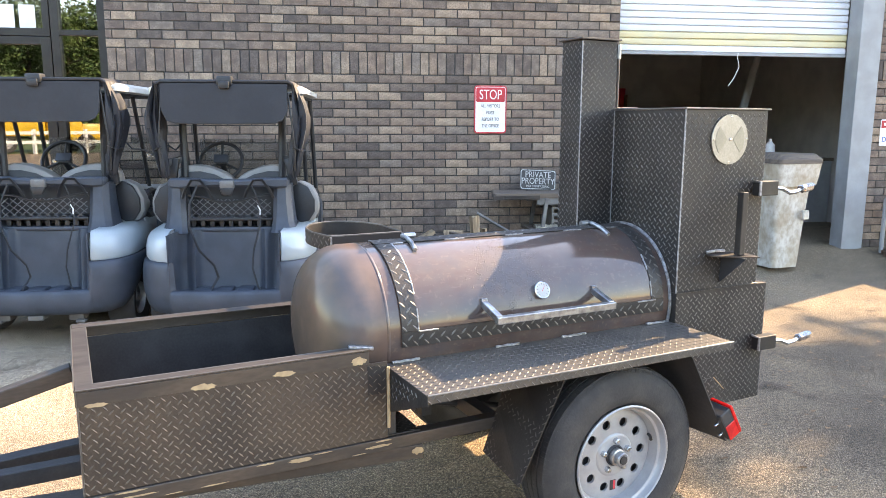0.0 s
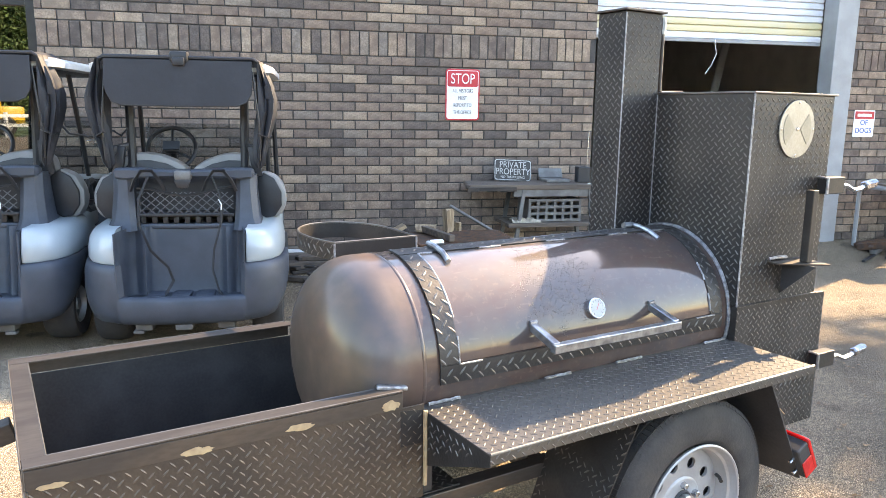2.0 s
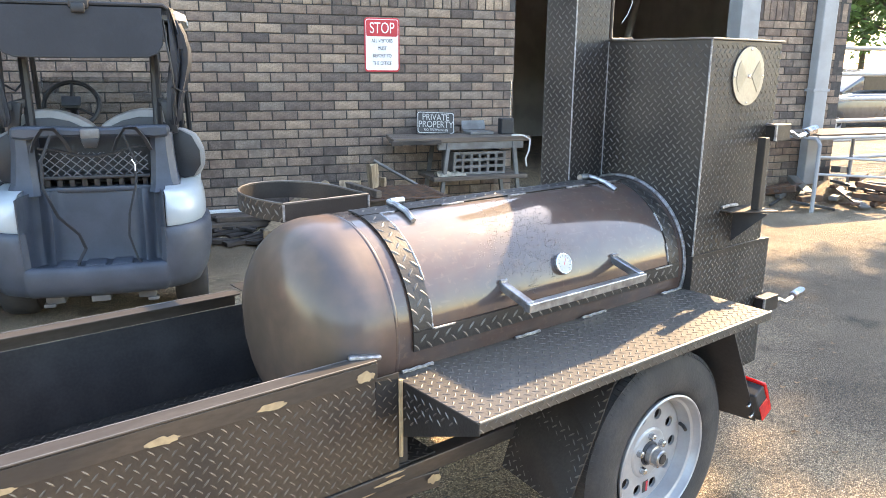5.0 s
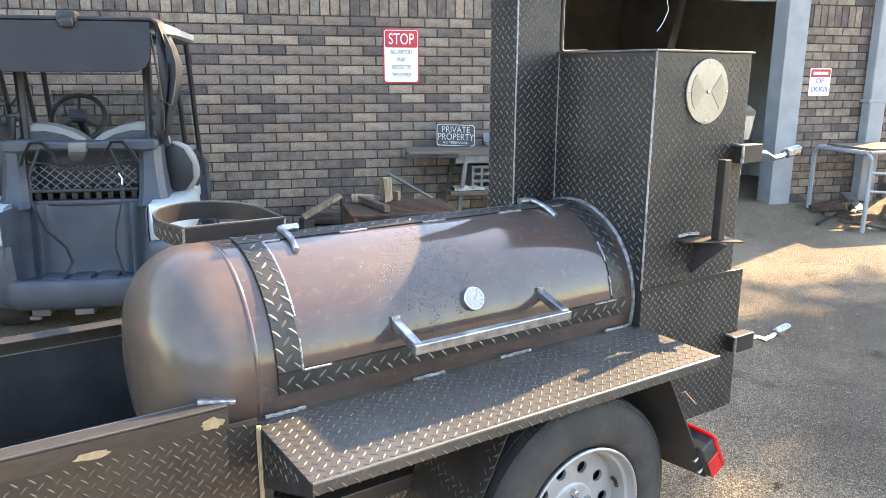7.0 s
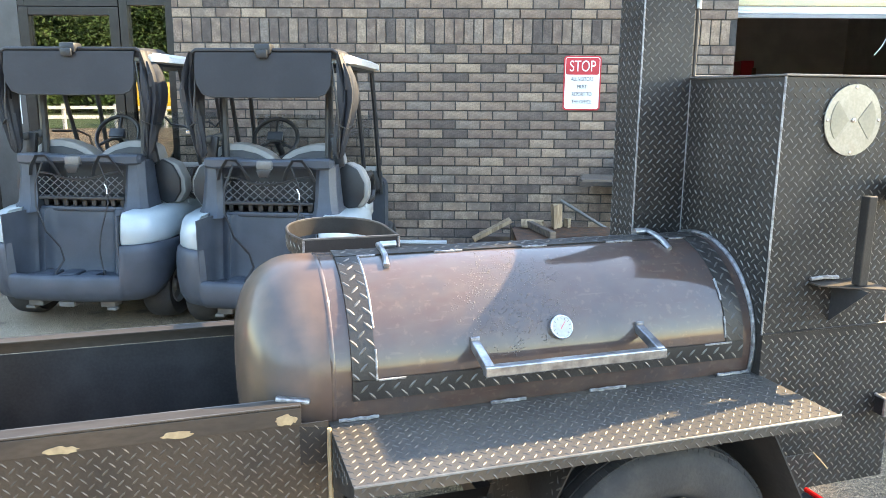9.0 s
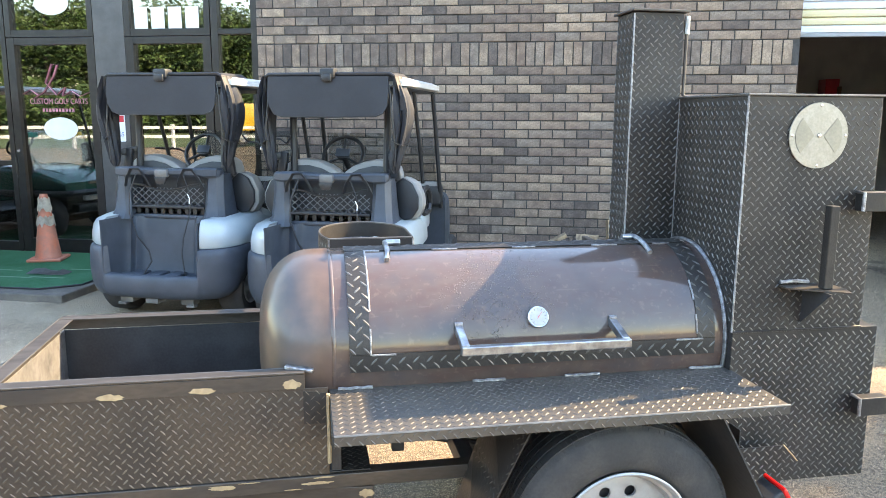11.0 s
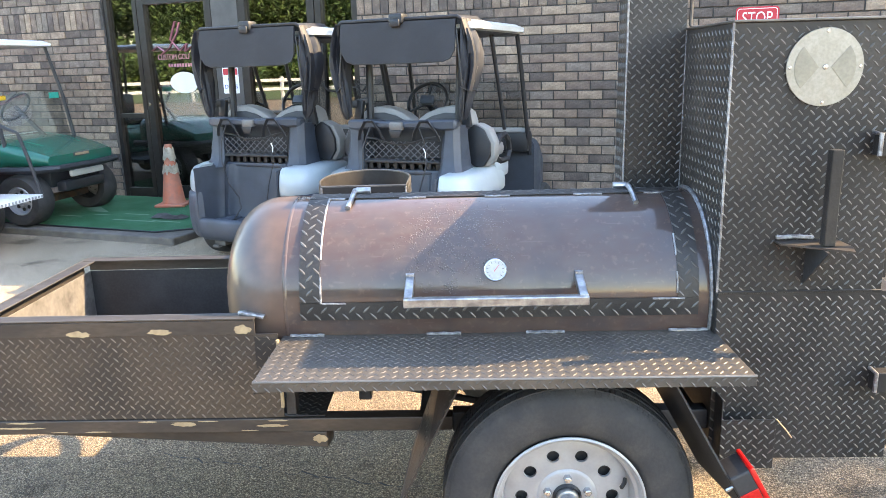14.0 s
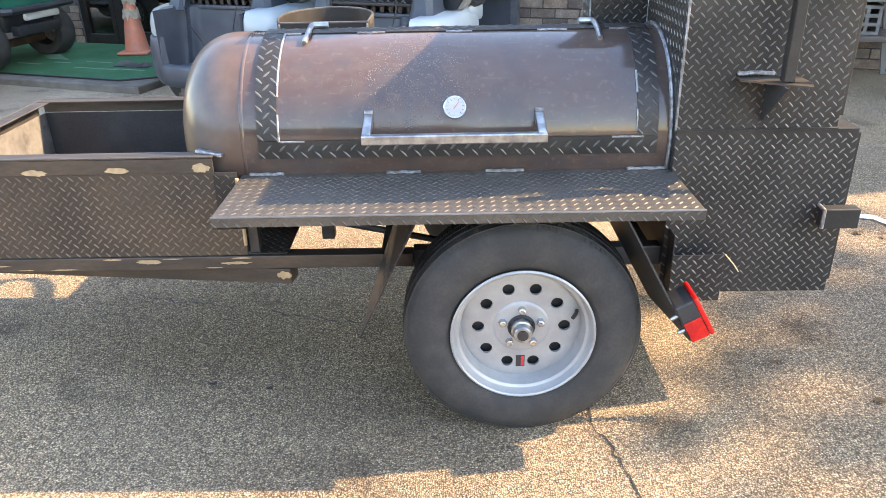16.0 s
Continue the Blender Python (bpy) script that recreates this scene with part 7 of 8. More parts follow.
def lumber(name, u, v, z, l, w, h, yaw, pitch, material, label, category="timber", roll=0):
    m = BM @ Matrix.Translation((u, v, z)) @ Matrix.Rotation(radians(yaw), 4, "Z") @ Matrix.Rotation(radians(pitch), 4, "Y") @ Matrix.Rotation(radians(roll), 4, "X")
    ob = part(name, cuboid(-l / 2, l / 2, -w / 2, w / 2, 0, h, 0.006, None, m), material)
    return tagged(ob, label, category)


lumber("timber_block", 2.52, -0.70, gz(2.52, -0.70) + 0.012, 0.36, 0.17, 0.17, 70, -4, M_LOG, "sawn square timber block on the ground", "timber")
for i, (u, v, z, l, w, h, yaw) in enumerate(((2.15, -0.14, 0.0, 0.6, 0.14, 0.05, 3), (2.55, -0.22, 0.0, 0.9, 0.12, 0.05, -4), (2.2, -0.30, 0.0, 0.55, 0.16, 0.06, 8), (2.3, -0.30, 0.062, 0.5, 0.12, 0.04, -6), (2.75, -0.42, 0.0, 0.7, 0.15, 0.05, 15),
                                             (3.1, -0.30, 0.0, 0.9, 0.20, 0.12, 4), (3.12, -0.30, 0.122, 0.8, 0.18, 0.10, -3), (3.3, -0.62, 0.0, 0.8, 0.15, 0.10, 12), (3.3, -0.60, 0.102, 0.7, 0.13, 0.06, 20))):
    lumber("plank", u, v, gz(u, v) + z, l, w, h, yaw, 0, M_WOOD, "grey weathered plank on the pile", "plank")
for i in range(11):
    u, v = rnd.uniform(1.98, 2.42), rnd.uniform(-0.62, -0.18)
    lumber("broken_board", u, v, gz(u, v) + 0.012 * (i % 5), rnd.uniform(0.16, 0.42), rnd.uniform(0.05, 0.11), rnd.uniform(0.02, 0.045), rnd.uniform(-50, 60), rnd.uniform(-5, 5), M_OLDWOOD, "blackened broken board on the scrap heap", "board")
for i in range(6):
    u, v = rnd.uniform(2.6, 3.5), rnd.uniform(-0.66, -0.2)
    lumber("broken_board", u, v, gz(u, v) + 0.10 + 0.02 * i, rnd.uniform(0.25, 0.55), rnd.uniform(0.05, 0.12), rnd.uniform(0.02, 0.045), rnd.uniform(-40, 40), rnd.uniform(-10, 10), M_OLDWOOD if i % 2 else M_WOOD, "blackened broken board on the scrap heap", "board")
lumber("plank", 2.82, -0.55, 0.385, 0.36, 0.12, 0.034, 4, -28, M_LOG, "short pale plank leaning on an upright board", "plank")
lumber("upright_board", 2.985, -0.55, gz(2.98, -0.55) - 0.005, 0.03, 0.10, 0.455 - gz(2.98, -0.55), 0, 0, M_OLDWOOD, "dark upright board under a leaning plank", "board")
lumber("timber_block", 2.68, -0.56, gz(2.68, -0.56) - 0.005, 0.09, 0.14, 0.31 - gz(2.68, -0.56), 12, 0, M_OLDWOOD, "blackened timber block under a leaning plank", "timber")
lumber("timber_beam", 3.18, -0.83, 0.435, 0.64, 0.05, 0.055, -76, 0, M_WOOD, "grey weathered beam lying on the rusty panel", "timber")


def split_log(u, v, z, l, w, h, yaw, pitch, seed, label):
    """A cleft billet: an uneven wedge with ragged ends and riven faces."""
    rq_ = random.Random(seed)
    m = BM @ Matrix.Translation((u, v, z)) @ Matrix.Rotation(radians(yaw), 4, "Z") @ Matrix.Rotation(radians(pitch), 4, "Y")
    shape = [(-0.5, 0.0), (-0.18, 0.03), (0.2, -0.02), (0.5, 0.05), (0.42, 0.5), (0.2, 0.82), (-0.05, 1.0), (-0.3, 0.7), (-0.46, 0.35)]
    secs = []
    for k in range(6):
        t_ = k / 5
        secs.append([m @ Vector(((t_ - 0.5) * l + (rq_.uniform(-0.06, 0.06) * l if k in (0, 5) else 0), (a + rq_.uniform(-0.05, 0.05)) * w, max(0.0, (c_ + rq_.uniform(-0.05, 0.05)) * h))) for a, c_ in shape])
    return tagged(part("firewood", loft(secs), M_LOG), label, "firewood")


split_log(3.31, -0.63, 0.435 + 0.098, 0.195, 0.115, 0.085, 8, 88, 2, "pale split log standing on the rusty panel")
split_log(3.43, -0.60, 0.435 + 0.036, 0.072, 0.065, 0.05, 30, 89, 3, "short pale split log standing beside a taller one")
split_log(3.15, -0.60, 0.435, 0.18, 0.10, 0.065, -6, 0, 5, "pale splintered log lying on the rusty panel")
pp = thing("steel_pipe", BM @ Matrix.Translation((3.6, -0.6, 0)), "grey steel pipe leaning over the timber pile", "pipe")
part("tube", rod(bpos(3.40, -0.45, 0.642), bpos(4.47, -0.655, gz(4.47, -0.655) + 0.012), 0.014), M_DULL, pp, smooth=True)
gr = thing("steel_rack", BM @ Matrix.Translation((3.4, -0.78, gz(3.4, -0.78))), "rusty steel panel and bars standing on low legs", "rack")
part("panel", bcub(2.98, 3.84, -1.17, -0.54, 0.412, 0.424, 0.003), M_RUST, gr, "flat rusty steel panel")
for u in (3.01, 3.81):
    for v in (-1.14, -0.57):
        part("leg", bcub(u - 0.016, u + 0.016, v - 0.016, v + 0.016, gz(u, v) - 0.006, 0.413, 0.003), M_RUST, gr)
for i in range(12):
    part("bar", rod(bpos(3.29, -1.13 + i * 0.052, 0.4285), bpos(3.80, -1.13 + i * 0.052, 0.4285), 0.005, seg=6), M_RUST, gr)
pst = thing("white_trim_board", BM @ Matrix.Translation((2.0, -0.08, gz(2, -0.08))), "white painted board lying along the wall", "board")
part("board", bcub(1.72, 2.42, -0.09, -0.02, gz(2, -0.08) - 0.002, gz(2, -0.08) + 0.06, 0.004), M_WHITE, pst)

# wheeled bin in the garage opening
bz = gz(6.70, -0.5)
bnm = BM @ Matrix.Translation((6.51, -0.46, bz)) @ Matrix.Rotation(radians(12), 4, "Z") @ Matrix.Diagonal((0.90, 0.90, 1.20, 1))
wb = thing("wheeled_bin", bnm, "battered dirty white wheeled bin in the garage opening", "bin")


def bin_ring(z, w, d):
    return [bnm @ Vector((x, y, z)) for x, y in rounded(w, d, 0.05, 3)]


part("body", loft([bin_ring(0.03, 0.37, 0.40), bin_ring(0.40, 0.42, 0.45), bin_ring(0.74, 0.47, 0.51), bin_ring(0.86, 0.50, 0.54)]), M_BIN, wb, smooth=True)
part("rim", loft([bin_ring(0.72, 0.55, 0.60), bin_ring(0.80, 0.58, 0.63), bin_ring(0.90, 0.60, 0.66), bin_ring(0.905, 0.60, 0.66)]), M_BIN, wb, "dented rim", smooth=True)
part("lid", loft([bin_ring(0.906, 0.62, 0.68), bin_ring(0.94, 0.61, 0.67), bin_ring(0.985, 0.50, 0.56)]), M_WOOD, wb, "grey-brown lid", smooth=True)
part("pocket", cuboid(0.10, 0.18, -0.305, -0.27, 0.44, 0.52, 0.01, None, bnm), M_BIN, wb)
for s in (-1, 1):
    part("wheel", rod(bnm @ Vector((0.20 * s, 0.22, 0.10)), bnm @ Vector((0.25 * s, 0.22, 0.10)), 0.10, seg=24), M_RUBBER, wb, smooth=True)

# inside the garage
fz = 0.131
sl = thing("step_ladder", BM @ Matrix.Translation((7.2, 0.9, fz)), "grey aluminium step ladder standing in the garage", "step ladder")
for u in (7.05, 7.42):
    part("rail", beam(bpos(u, 0.70, fz + 0.001), bpos(u + 0.02, 1.05, 1.05), 0.03, 0.06), M_STEELCOL, sl)
    part("rear_rail", beam(bpos(u, 1.45, fz + 0.001), bpos(u + 0.02, 1.08, 1.03), 0.03, 0.03), M_STEELCOL, sl)
for k in range(3):
    part("tread", bcub(7.06, 7.43, 0.70 + 0.09 * k, 0.80 + 0.09 * k, 0.38 + 0.25 * k, 0.405 + 0.25 * k, 0.003), M_STEELCOL, sl)
part("top", bcub(7.05, 7.45, 0.98, 1.16, 1.05, 1.08, 0.005), M_STEELCOL, sl)
jug = thing("plastic_jug", BM @ Matrix.Translation((7.3, 1.05, 1.08)), "white and blue plastic jug on the step ladder", "jug")
part("body", lathe([(0, 0), (0.055, 0), (0.06, 0.02), (0.06, 0.16), (0.02, 0.21), (0.02, 0.24), (0, 0.24)], 20, BM @ Matrix.Translation((7.33, 1.07, 1.081))), M_WHITE, jug, smooth=True)
part("rag", cuboid(7.08, 7.22, 1.0, 1.14, 1.081, 1.13, 0.02, None, BM), M_BLUE, jug, "blue cloth")
pole = thing("leaning_pole", BM @ Matrix.Translation((6.9, 1.3, fz)), "pale pole leaning inside the garage", "pole")
part("pole", rod(bpos(6.62, 1.1, fz + 0.01), bpos(7.75, 2.0, 2.95), 0.05), M_STEELCOL, pole, smooth=True)
sh = thing("shelf_unit", BM @ Matrix.Translation((5.6, 5.5, fz)), "dark steel shelf unit at the back of the garage", "shelf")
for z in (0.5, 1.1, 1.7):
    part("shelf", bcub(4.8, 7.2, 5.4, 5.95, z, z + 0.03, 0.003), M_RUST, sh)
for u in (4.8, 6.0, 7.15):
    for v in (5.4, 5.9):
        part("upright", bcub(u, u + 0.05, v, v + 0.05, fz, 2.0, 0.003), M_RUST, sh)
rnd = random.Random(5)
for i in range(9):
    u = 4.9 + i * 0.26
    z = (0.53, 1.13, 1.73)[i % 3]
    b = part("storage_box", bcub(u, u + 0.2, 5.45, 5.8, z + 0.001, z + rnd.uniform(0.15, 0.4), 0.01), (M_BIN, M_WOOD, M_CART, M_TRASHRED, M_LOG)[i % 5])
    tagged(b, "cardboard or plastic storage box on the garage shelf", "box", "boxes on the garage shelf")
cab = thing("cabinet", BM @ Matrix.Translation((8.3, 2.4, fz)), "pale grey cabinet in the garage", "cabinet")
part("body", bcub(7.95, 8.84, 2.0, 2.6, fz + 0.001, 1.0, 0.01), M_STEELCOL, cab)
part("top", bcub(7.92, 8.845, 1.97, 2.62, 1.0, 1.04, 0.005), M_WOOD, cab)

# office things behind the glass
tb = thing("office_table", BM @ Matrix.Translation((-1.9, 1.6, fz)), "dark table inside the office", "table")
part("tabletop", bcub(-2.5, -1.3, 1.3, 1.9, 0.85, 0.89, 0.005), M_CARTDK, tb)
for u in (-2.45, -1.4):
    for v in (1.35, 1.8):
        part("leg", bcub(u, u + 0.05, v, v + 0.05, fz, 0.85), M_CARTDK, tb)
for u in (-2.3, -1.75):
    ch = thing("office_chair", BM @ Matrix.Translation((u, 1.0, fz)), "dark chair inside the office", "chair", "chairs at the office table")
    part("seat", bcub(u - 0.2, u + 0.2, 0.85, 1.22, 0.56, 0.61, 0.01), M_CARTDK, ch)
    part("backrest", bcub(u - 0.2, u + 0.2, 0.82, 0.85, 0.61, 1.0, 0.01), M_CARTDK, ch)
    for du in (-0.18, 0.14):
        for v in (0.86, 1.17):
            part("leg", bcub(u + du, u + du + 0.04, v, v + 0.04, fz + 0.001, 0.56), M_CARTDK, ch)

# rack and scrap by the east wall
rz = gz(8.3, -0.6)
rk = thing("steel_rack", BM @ Matrix.Translation((8.5, -0.6, rz)), "pale tubular steel rack table by the brick wall", "rack")
for u in (7.95, 9.25):
    z0 = rz - 0.01
    part("leg_frame", sweep([bpos(u, -0.95, z0), bpos(u, -0.95, 0.70), bpos(u, -0.90, 0.76), bpos(u, -0.25, 0.76), bpos(u, -0.20, 0.70), bpos(u, -0.20, z0)], 0.022, 8), M_STEELCOL, rk, smooth=True)
for v in (-0.92, -0.58, -0.24):
    part("rail", rod(bpos(7.95, v, 0.765), bpos(9.25, v, 0.765), 0.018), M_STEELCOL, rk)
for z in (0.40, 0.58):
    part("side_rail", rod(bpos(7.95, -0.95, z), bpos(9.25, -0.95, z - 0.1), 0.014), M_STEELCOL, rk)
part("top_board", bcub(8.0, 9.3, -0.9, -0.3, 0.785, 0.80, 0.003), M_WOOD, rk, "brown board on top")
rnd = random.Random(21)
for i in range(46):
    u, v = rnd.uniform(7.9, 9.9), rnd.uniform(-1.15, -0.25)
    z = gz(u, v) + rnd.uniform(0.0, 0.22) * (1 - abs(u - 8.9) / 1.2)
    z = max(z, gz(u, v))
    l = rnd.uniform(0.12, 0.7)
    ob = lumber("scrap_steel", u, v, z, l, rnd.uniform(0.03, 0.12), rnd.uniform(0.015, 0.07), rnd.uniform(-70, 70), rnd.uniform(-14, 14), rnd.choice((M_RUST, M_BLACK, M_DULL, M_RUST)), "rusty offcut of steel in the scrap heap", "scrap")
    tagged(ob, group="scrap under the rack")

# gate, car and trees beyond the corner
gt = thing("pipe_gate", pose(10.9, 5.3, 0), "grey-green five-bar tubular steel gate", "gate")
for i, z in enumerate((0.25, 0.50, 0.76, 1.05, 1.38, 1.72)):
    part("bar", rod((9.9, 5.55, z), (14.5, 4.4, z), 0.028), M_STEELCOL, gt, smooth=True)
for x, y in ((9.9, 5.55), (12.2, 4.97), (14.5, 4.4)):
    part("post", rod((x, y, -0.02), (x, y, 1.85), 0.04), M_STEELCOL, gt, smooth=True)


def simple_car(m, paint, label):
    """A parked saloon: lofted body and cabin, windows, wheels, lamps."""
    c = thing("parked_car", Matrix(), label, "car")

    def ring(y, w, z0, z1, r):
        return [Vector((x, y, (z0 + z1) / 2 + z)) for x, z in rounded(2 * w, z1 - z0, r, 4)]
    part("body", loft([ring(-2.2, 0.75, 0.35, 0.75, 0.1), ring(-2.05, 0.85, 0.25, 0.88, 0.15), ring(-0.9, 0.9, 0.22, 0.95, 0.15), ring(0.9, 0.9, 0.22, 0.95, 0.15), ring(1.9, 0.86, 0.25, 0.82, 0.15), ring(2.2, 0.72, 0.35, 0.68, 0.1)]), paint, c, smooth=True)
    part("cabin", loft([ring(-1.5, 0.70, 0.90, 0.98, 0.03), ring(-0.8, 0.66, 0.92, 1.40, 0.12), ring(0.2, 0.66, 0.92, 1.43, 0.12), ring(1.05, 0.70, 0.90, 0.98, 0.03)]), paint, c, smooth=True)
    for s in (-1, 1):
        part("side_window", cuboid(0.655 * s - 0.02, 0.655 * s + 0.02, -0.85, 0.4, 1.0, 1.30, 0.01), M_FRAME, c)
        for y in (-1.35, 1.35):
            tyre_wheel(c, side(Matrix(), 0.80 * s, y, 0.31, s), 0.31, 0.2, M_SILVER)
    c.matrix_world = m
    return c


simple_car(pose(17.5, 8.3, 0, 0, 0, 75), mat("dark_blue_grey_car_paint", (0.05, 0.06, 0.075), 0.25, 0.2, coat=0.6), "dark blue-grey car parked beyond the gate")


def build_tree(m, height, spread_, seed, name="tree", n_leaf=2600, leaf=0.22, low=0.28):
    """Tapered trunk, forking limbs and a crown of small leaf blades with gaps."""
    rnd = random.Random(seed)
    t = thing(name, Matrix(), "leafy green broadleaf tree", "tree", "trees round the yard")
    tips = []
    bm = sweep([(0, 0, -0.1), (rnd.uniform(-.1, .1), rnd.uniform(-.1, .1), height * 0.25), (rnd.uniform(-.2, .2), rnd.uniform(-.2, .2), height * 0.5), (rnd.uniform(-.3, .3), rnd.uniform(-.3, .3), height * 0.8)], 0.16, 8)
    for v in bm.verts:
        k = 1.25 - 0.95 * max(0, v.co.z) / height
        v.co.x *= 0.4 + 0.6 * k
        v.co.y *= 0.4 + 0.6 * k
    for i in range(9):
        z = height * rnd.uniform(low, 0.72)
        a = rnd.uniform(0, 6.28)
        r = spread_ * rnd.uniform(0.5, 0.9)
        e = Vector((r * math.cos(a), r * math.sin(a), z + height * rnd.uniform(0.08, 0.25)))
        mid = Vector((e.x * 0.5, e.y * 0.5, z + (e.z - z) * 0.3))
        sweep([(0, 0, z), mid, e], 0.05, 6, bm)
        tips += [mid, e, (mid + e) / 2]
    tips += [Vector((rnd.uniform(-.5, .5), rnd.uniform(-.5, .5), height * k)) for k in (0.7, 0.8, 0.9)]
    part("trunk", bm, M_BARK, t, smooth=True)
    vs, fs = [], []
    for i in range(n_leaf):
        c = rnd.choice(tips)
        d = Vector((rnd.gauss(0, 1), rnd.gauss(0, 1), rnd.gauss(0, 0.75)))
        d = d.normalized() * spread_ * 0.42 * rnd.random() ** 0.5
        p = c + d
        if p.z < height * (low - 0.1):
            continue
        u = Vector((rnd.gauss(0, 1), rnd.gauss(0, 1), rnd.gauss(0, 0.6))).normalized()
        w = u.orthogonal().normalized()
        w = Matrix.Rotation(rnd.uniform(0, 6.28), 3, u) @ w
        s = leaf * rnd.uniform(0.6, 1.3)
        b = len(vs)
        vs += [p - u * s, p + w * s * 0.45, p + u * s, p - w * s * 0.45]
        fs.append((b, b + 1, b + 2, b + 3))
    soup("crown", vs, fs, M_LEAF, t, "green leaves with gaps")
    t.matrix_world = m
    return t


ta = build_tree(pose(30, 12, 0), 8.8, 3.8, 1, n_leaf=5200, leaf=0.17)
tb_ = build_tree(pose(36, 19, 0), 10.5, 4.4, 2, n_leaf=6000, leaf=0.18)
build_tree(pose(16.3, 3.3, 0), 10.8, 2.3, 7, n_leaf=2400, leaf=0.20, low=0.66)
rnd = random.Random(8)
for i, (x, y) in enumerate(((26, 17), (31, 24), (40, 13), (38, 27), (24, 26), (46, 20))):
    copy_thing(ta if i % 2 else tb_, pose(x, y, 0, 0, 0, rnd.uniform(0, 360)))
# the far side of the road behind the camera, which the glass mirrors
for i in range(64):
    a = radians(186 + i * 1.35)
    r = rnd.uniform(72, 80) if i % 2 else rnd.uniform(82, 98)
    s = copy_thing(ta if i % 3 else tb_, pose(r * math.cos(a), 8 + r * math.sin(a), 0, 0, 0, rnd.uniform(0, 360)) @ Matrix.Diagonal((1.25, 1.25, 1.4, 1)))
shrub = build_tree(pose(-60, -40, 0), 4.2, 3.6, 12, name="shrub", n_leaf=2600, leaf=0.26, low=0.12)
tagged(shrub, "dense green roadside shrub", "shrub", "shrubs beyond the road")
for i in range(60):
    a = radians(184 + i * 1.45)
    r = rnd.uniform(66, 71)
    copy_thing(shrub, pose(r * math.cos(a), 8 + r * math.sin(a), 0, 0, 0, rnd.uniform(0, 360)))
FD, FT = Vector((-0.73, -0.68, 0)).normalized(), Vector((0.68, -0.73, 0)).normalized()
F0 = Vector((-0.5, 8, 0)) + FD * 31
fc = thing("rail_fence", Matrix.Translation(F0), "white painted two-rail wooden fence along the road", "fence")
for i in range(-12, 13):
    p = F0 + FT * (i * 2.2)
    part("post", cuboid(p.x - 0.07, p.x + 0.07, p.y - 0.07, p.y + 0.07, -0.02, 1.15, 0.01), M_FENCE, fc)
for z in (0.55, 0.98):
    a, b = F0 - FT * 26.5 - FD * 0.09, F0 + FT * 26.5 - FD * 0.09
    part("rail", beam((a.x, a.y, z), (b.x, b.y, z), 0.04, 0.15), M_FENCE, fc)
gm_ = bmesh.new()
for a_, b_ in ((33, 90),):
    q = [F0 + FD * (a_ - 32.4) - FT * 70, F0 + FD * (a_ - 32.4) + FT * 70, F0 + FD * b_ + FT * 70, F0 + FD * b_ - FT * 70]
    gm_.faces.new([gm_.verts.new((p.x, p.y, 0.02)) for p in q])
structure("ground_grass", gm_, M_GRASS, "mown grass beyond the road", "grass")
gm_ = bmesh.new()
q = [(20, 9, 0.02), (90, 4, 0.02), (90, 80, 0.02), (20, 80, 0.02)]
gm_.faces.new([gm_.verts.new(p) for p in q])
structure("ground_grass_east", gm_, M_GRASS, "rough grass beyond the gate", "grass")


def build_truck(m):
    """A yellow box truck across the road with a blue flank panel."""
    c = thing("truck", Matrix(), "yellow truck with a blue side panel parked across the road", "truck")

    def P(name, bm, m_):
        return part(name, bm, m_, c, "", True)
    P("cab", cuboid(-1.0, 1.0, 1.6, 3.3, 0.5, 2.3, 0.2), M_YELLOW)
    P("hood", cuboid(-0.95, 0.95, 3.2, 4.3, 0.5, 1.4, 0.15), M_YELLOW)
    P("load_box", cuboid(-1.15, 1.15, -0.9, 1.5, 0.8, 2.2, 0.05), M_YELLOW)
    P("flank_panel", cuboid(1.151, 1.16, -0.7, 0.8, 1.0, 2.0, 0.0), M_BLUE)
    P("windscreen", cuboid(-0.85, 0.85, 3.25, 3.33, 1.5, 2.1, 0.02), M_FRAME)
    P("side_window", cuboid(0.97, 1.01, 1.9, 2.9, 1.5, 2.05, 0.02), M_FRAME)
    for s in (-1, 1):
        for y in (-0.2, 3.4):
            tyre_wheel(c, side(Matrix(), 0.95 * s, y, 0.45, s), 0.45, 0.28, M_SILVER)
    c.matrix_world = m
    return c


W0 = BM @ Vector((-0.25, 0, 0))
build_truck(pose(W0.x - 0.67 * 34, W0.y - 0.74 * 34, 0, 0, 0, 215))

# ---- leaves, cracks and marks on the yard ----
rnd = random.Random(3)
vs, fs = [], []
for i in range(260):
    x, y = rnd.uniform(2.2, 7.5), rnd.uniform(0.5, 4.6)
    if rnd.random() < 0.55:
        k = rnd.choice(((3.6, 2.6, 0.45), (4.25, 2.9, 0.25), (3.7, 3.1, 0.4), (5.2, 3.4, 0.5)))
        x, y = rnd.gauss(k[0], k[2]), rnd.gauss(k[1], k[2])
    if 1.2 < x < 2.75 and y > 1.75:
        continue
    s = rnd.uniform(0.006, 0.024)
    a = rnd.uniform(0, 6.28)
    z = ground_z(x, y) + 0.004
    b = len(vs)
    for k, (r, h) in enumerate(((1, 0.3), (0.55, 0.1), (0.9, 0.35), (0.5, 0.05), (1.0, 0.4), (0.5, 0.1))):
        an = a + k * math.pi / 3
        vs.append((x + s * r * math.cos(an), y + s * r * math.sin(an) * 0.8, z + s * h * rnd.uniform(0.3, 1.0)))
    vs.append((x, y, z + s * 0.1))
    for k in range(6):
        fs.append((b + k, b + (k + 1) % 6, b + 6))
lf = soup("leaf_litter", vs, fs, M_DEADLEAF, None, "", "stuff")
tagged(lf, "dry brown leaves and grit scattered on asphalt", "leaves")


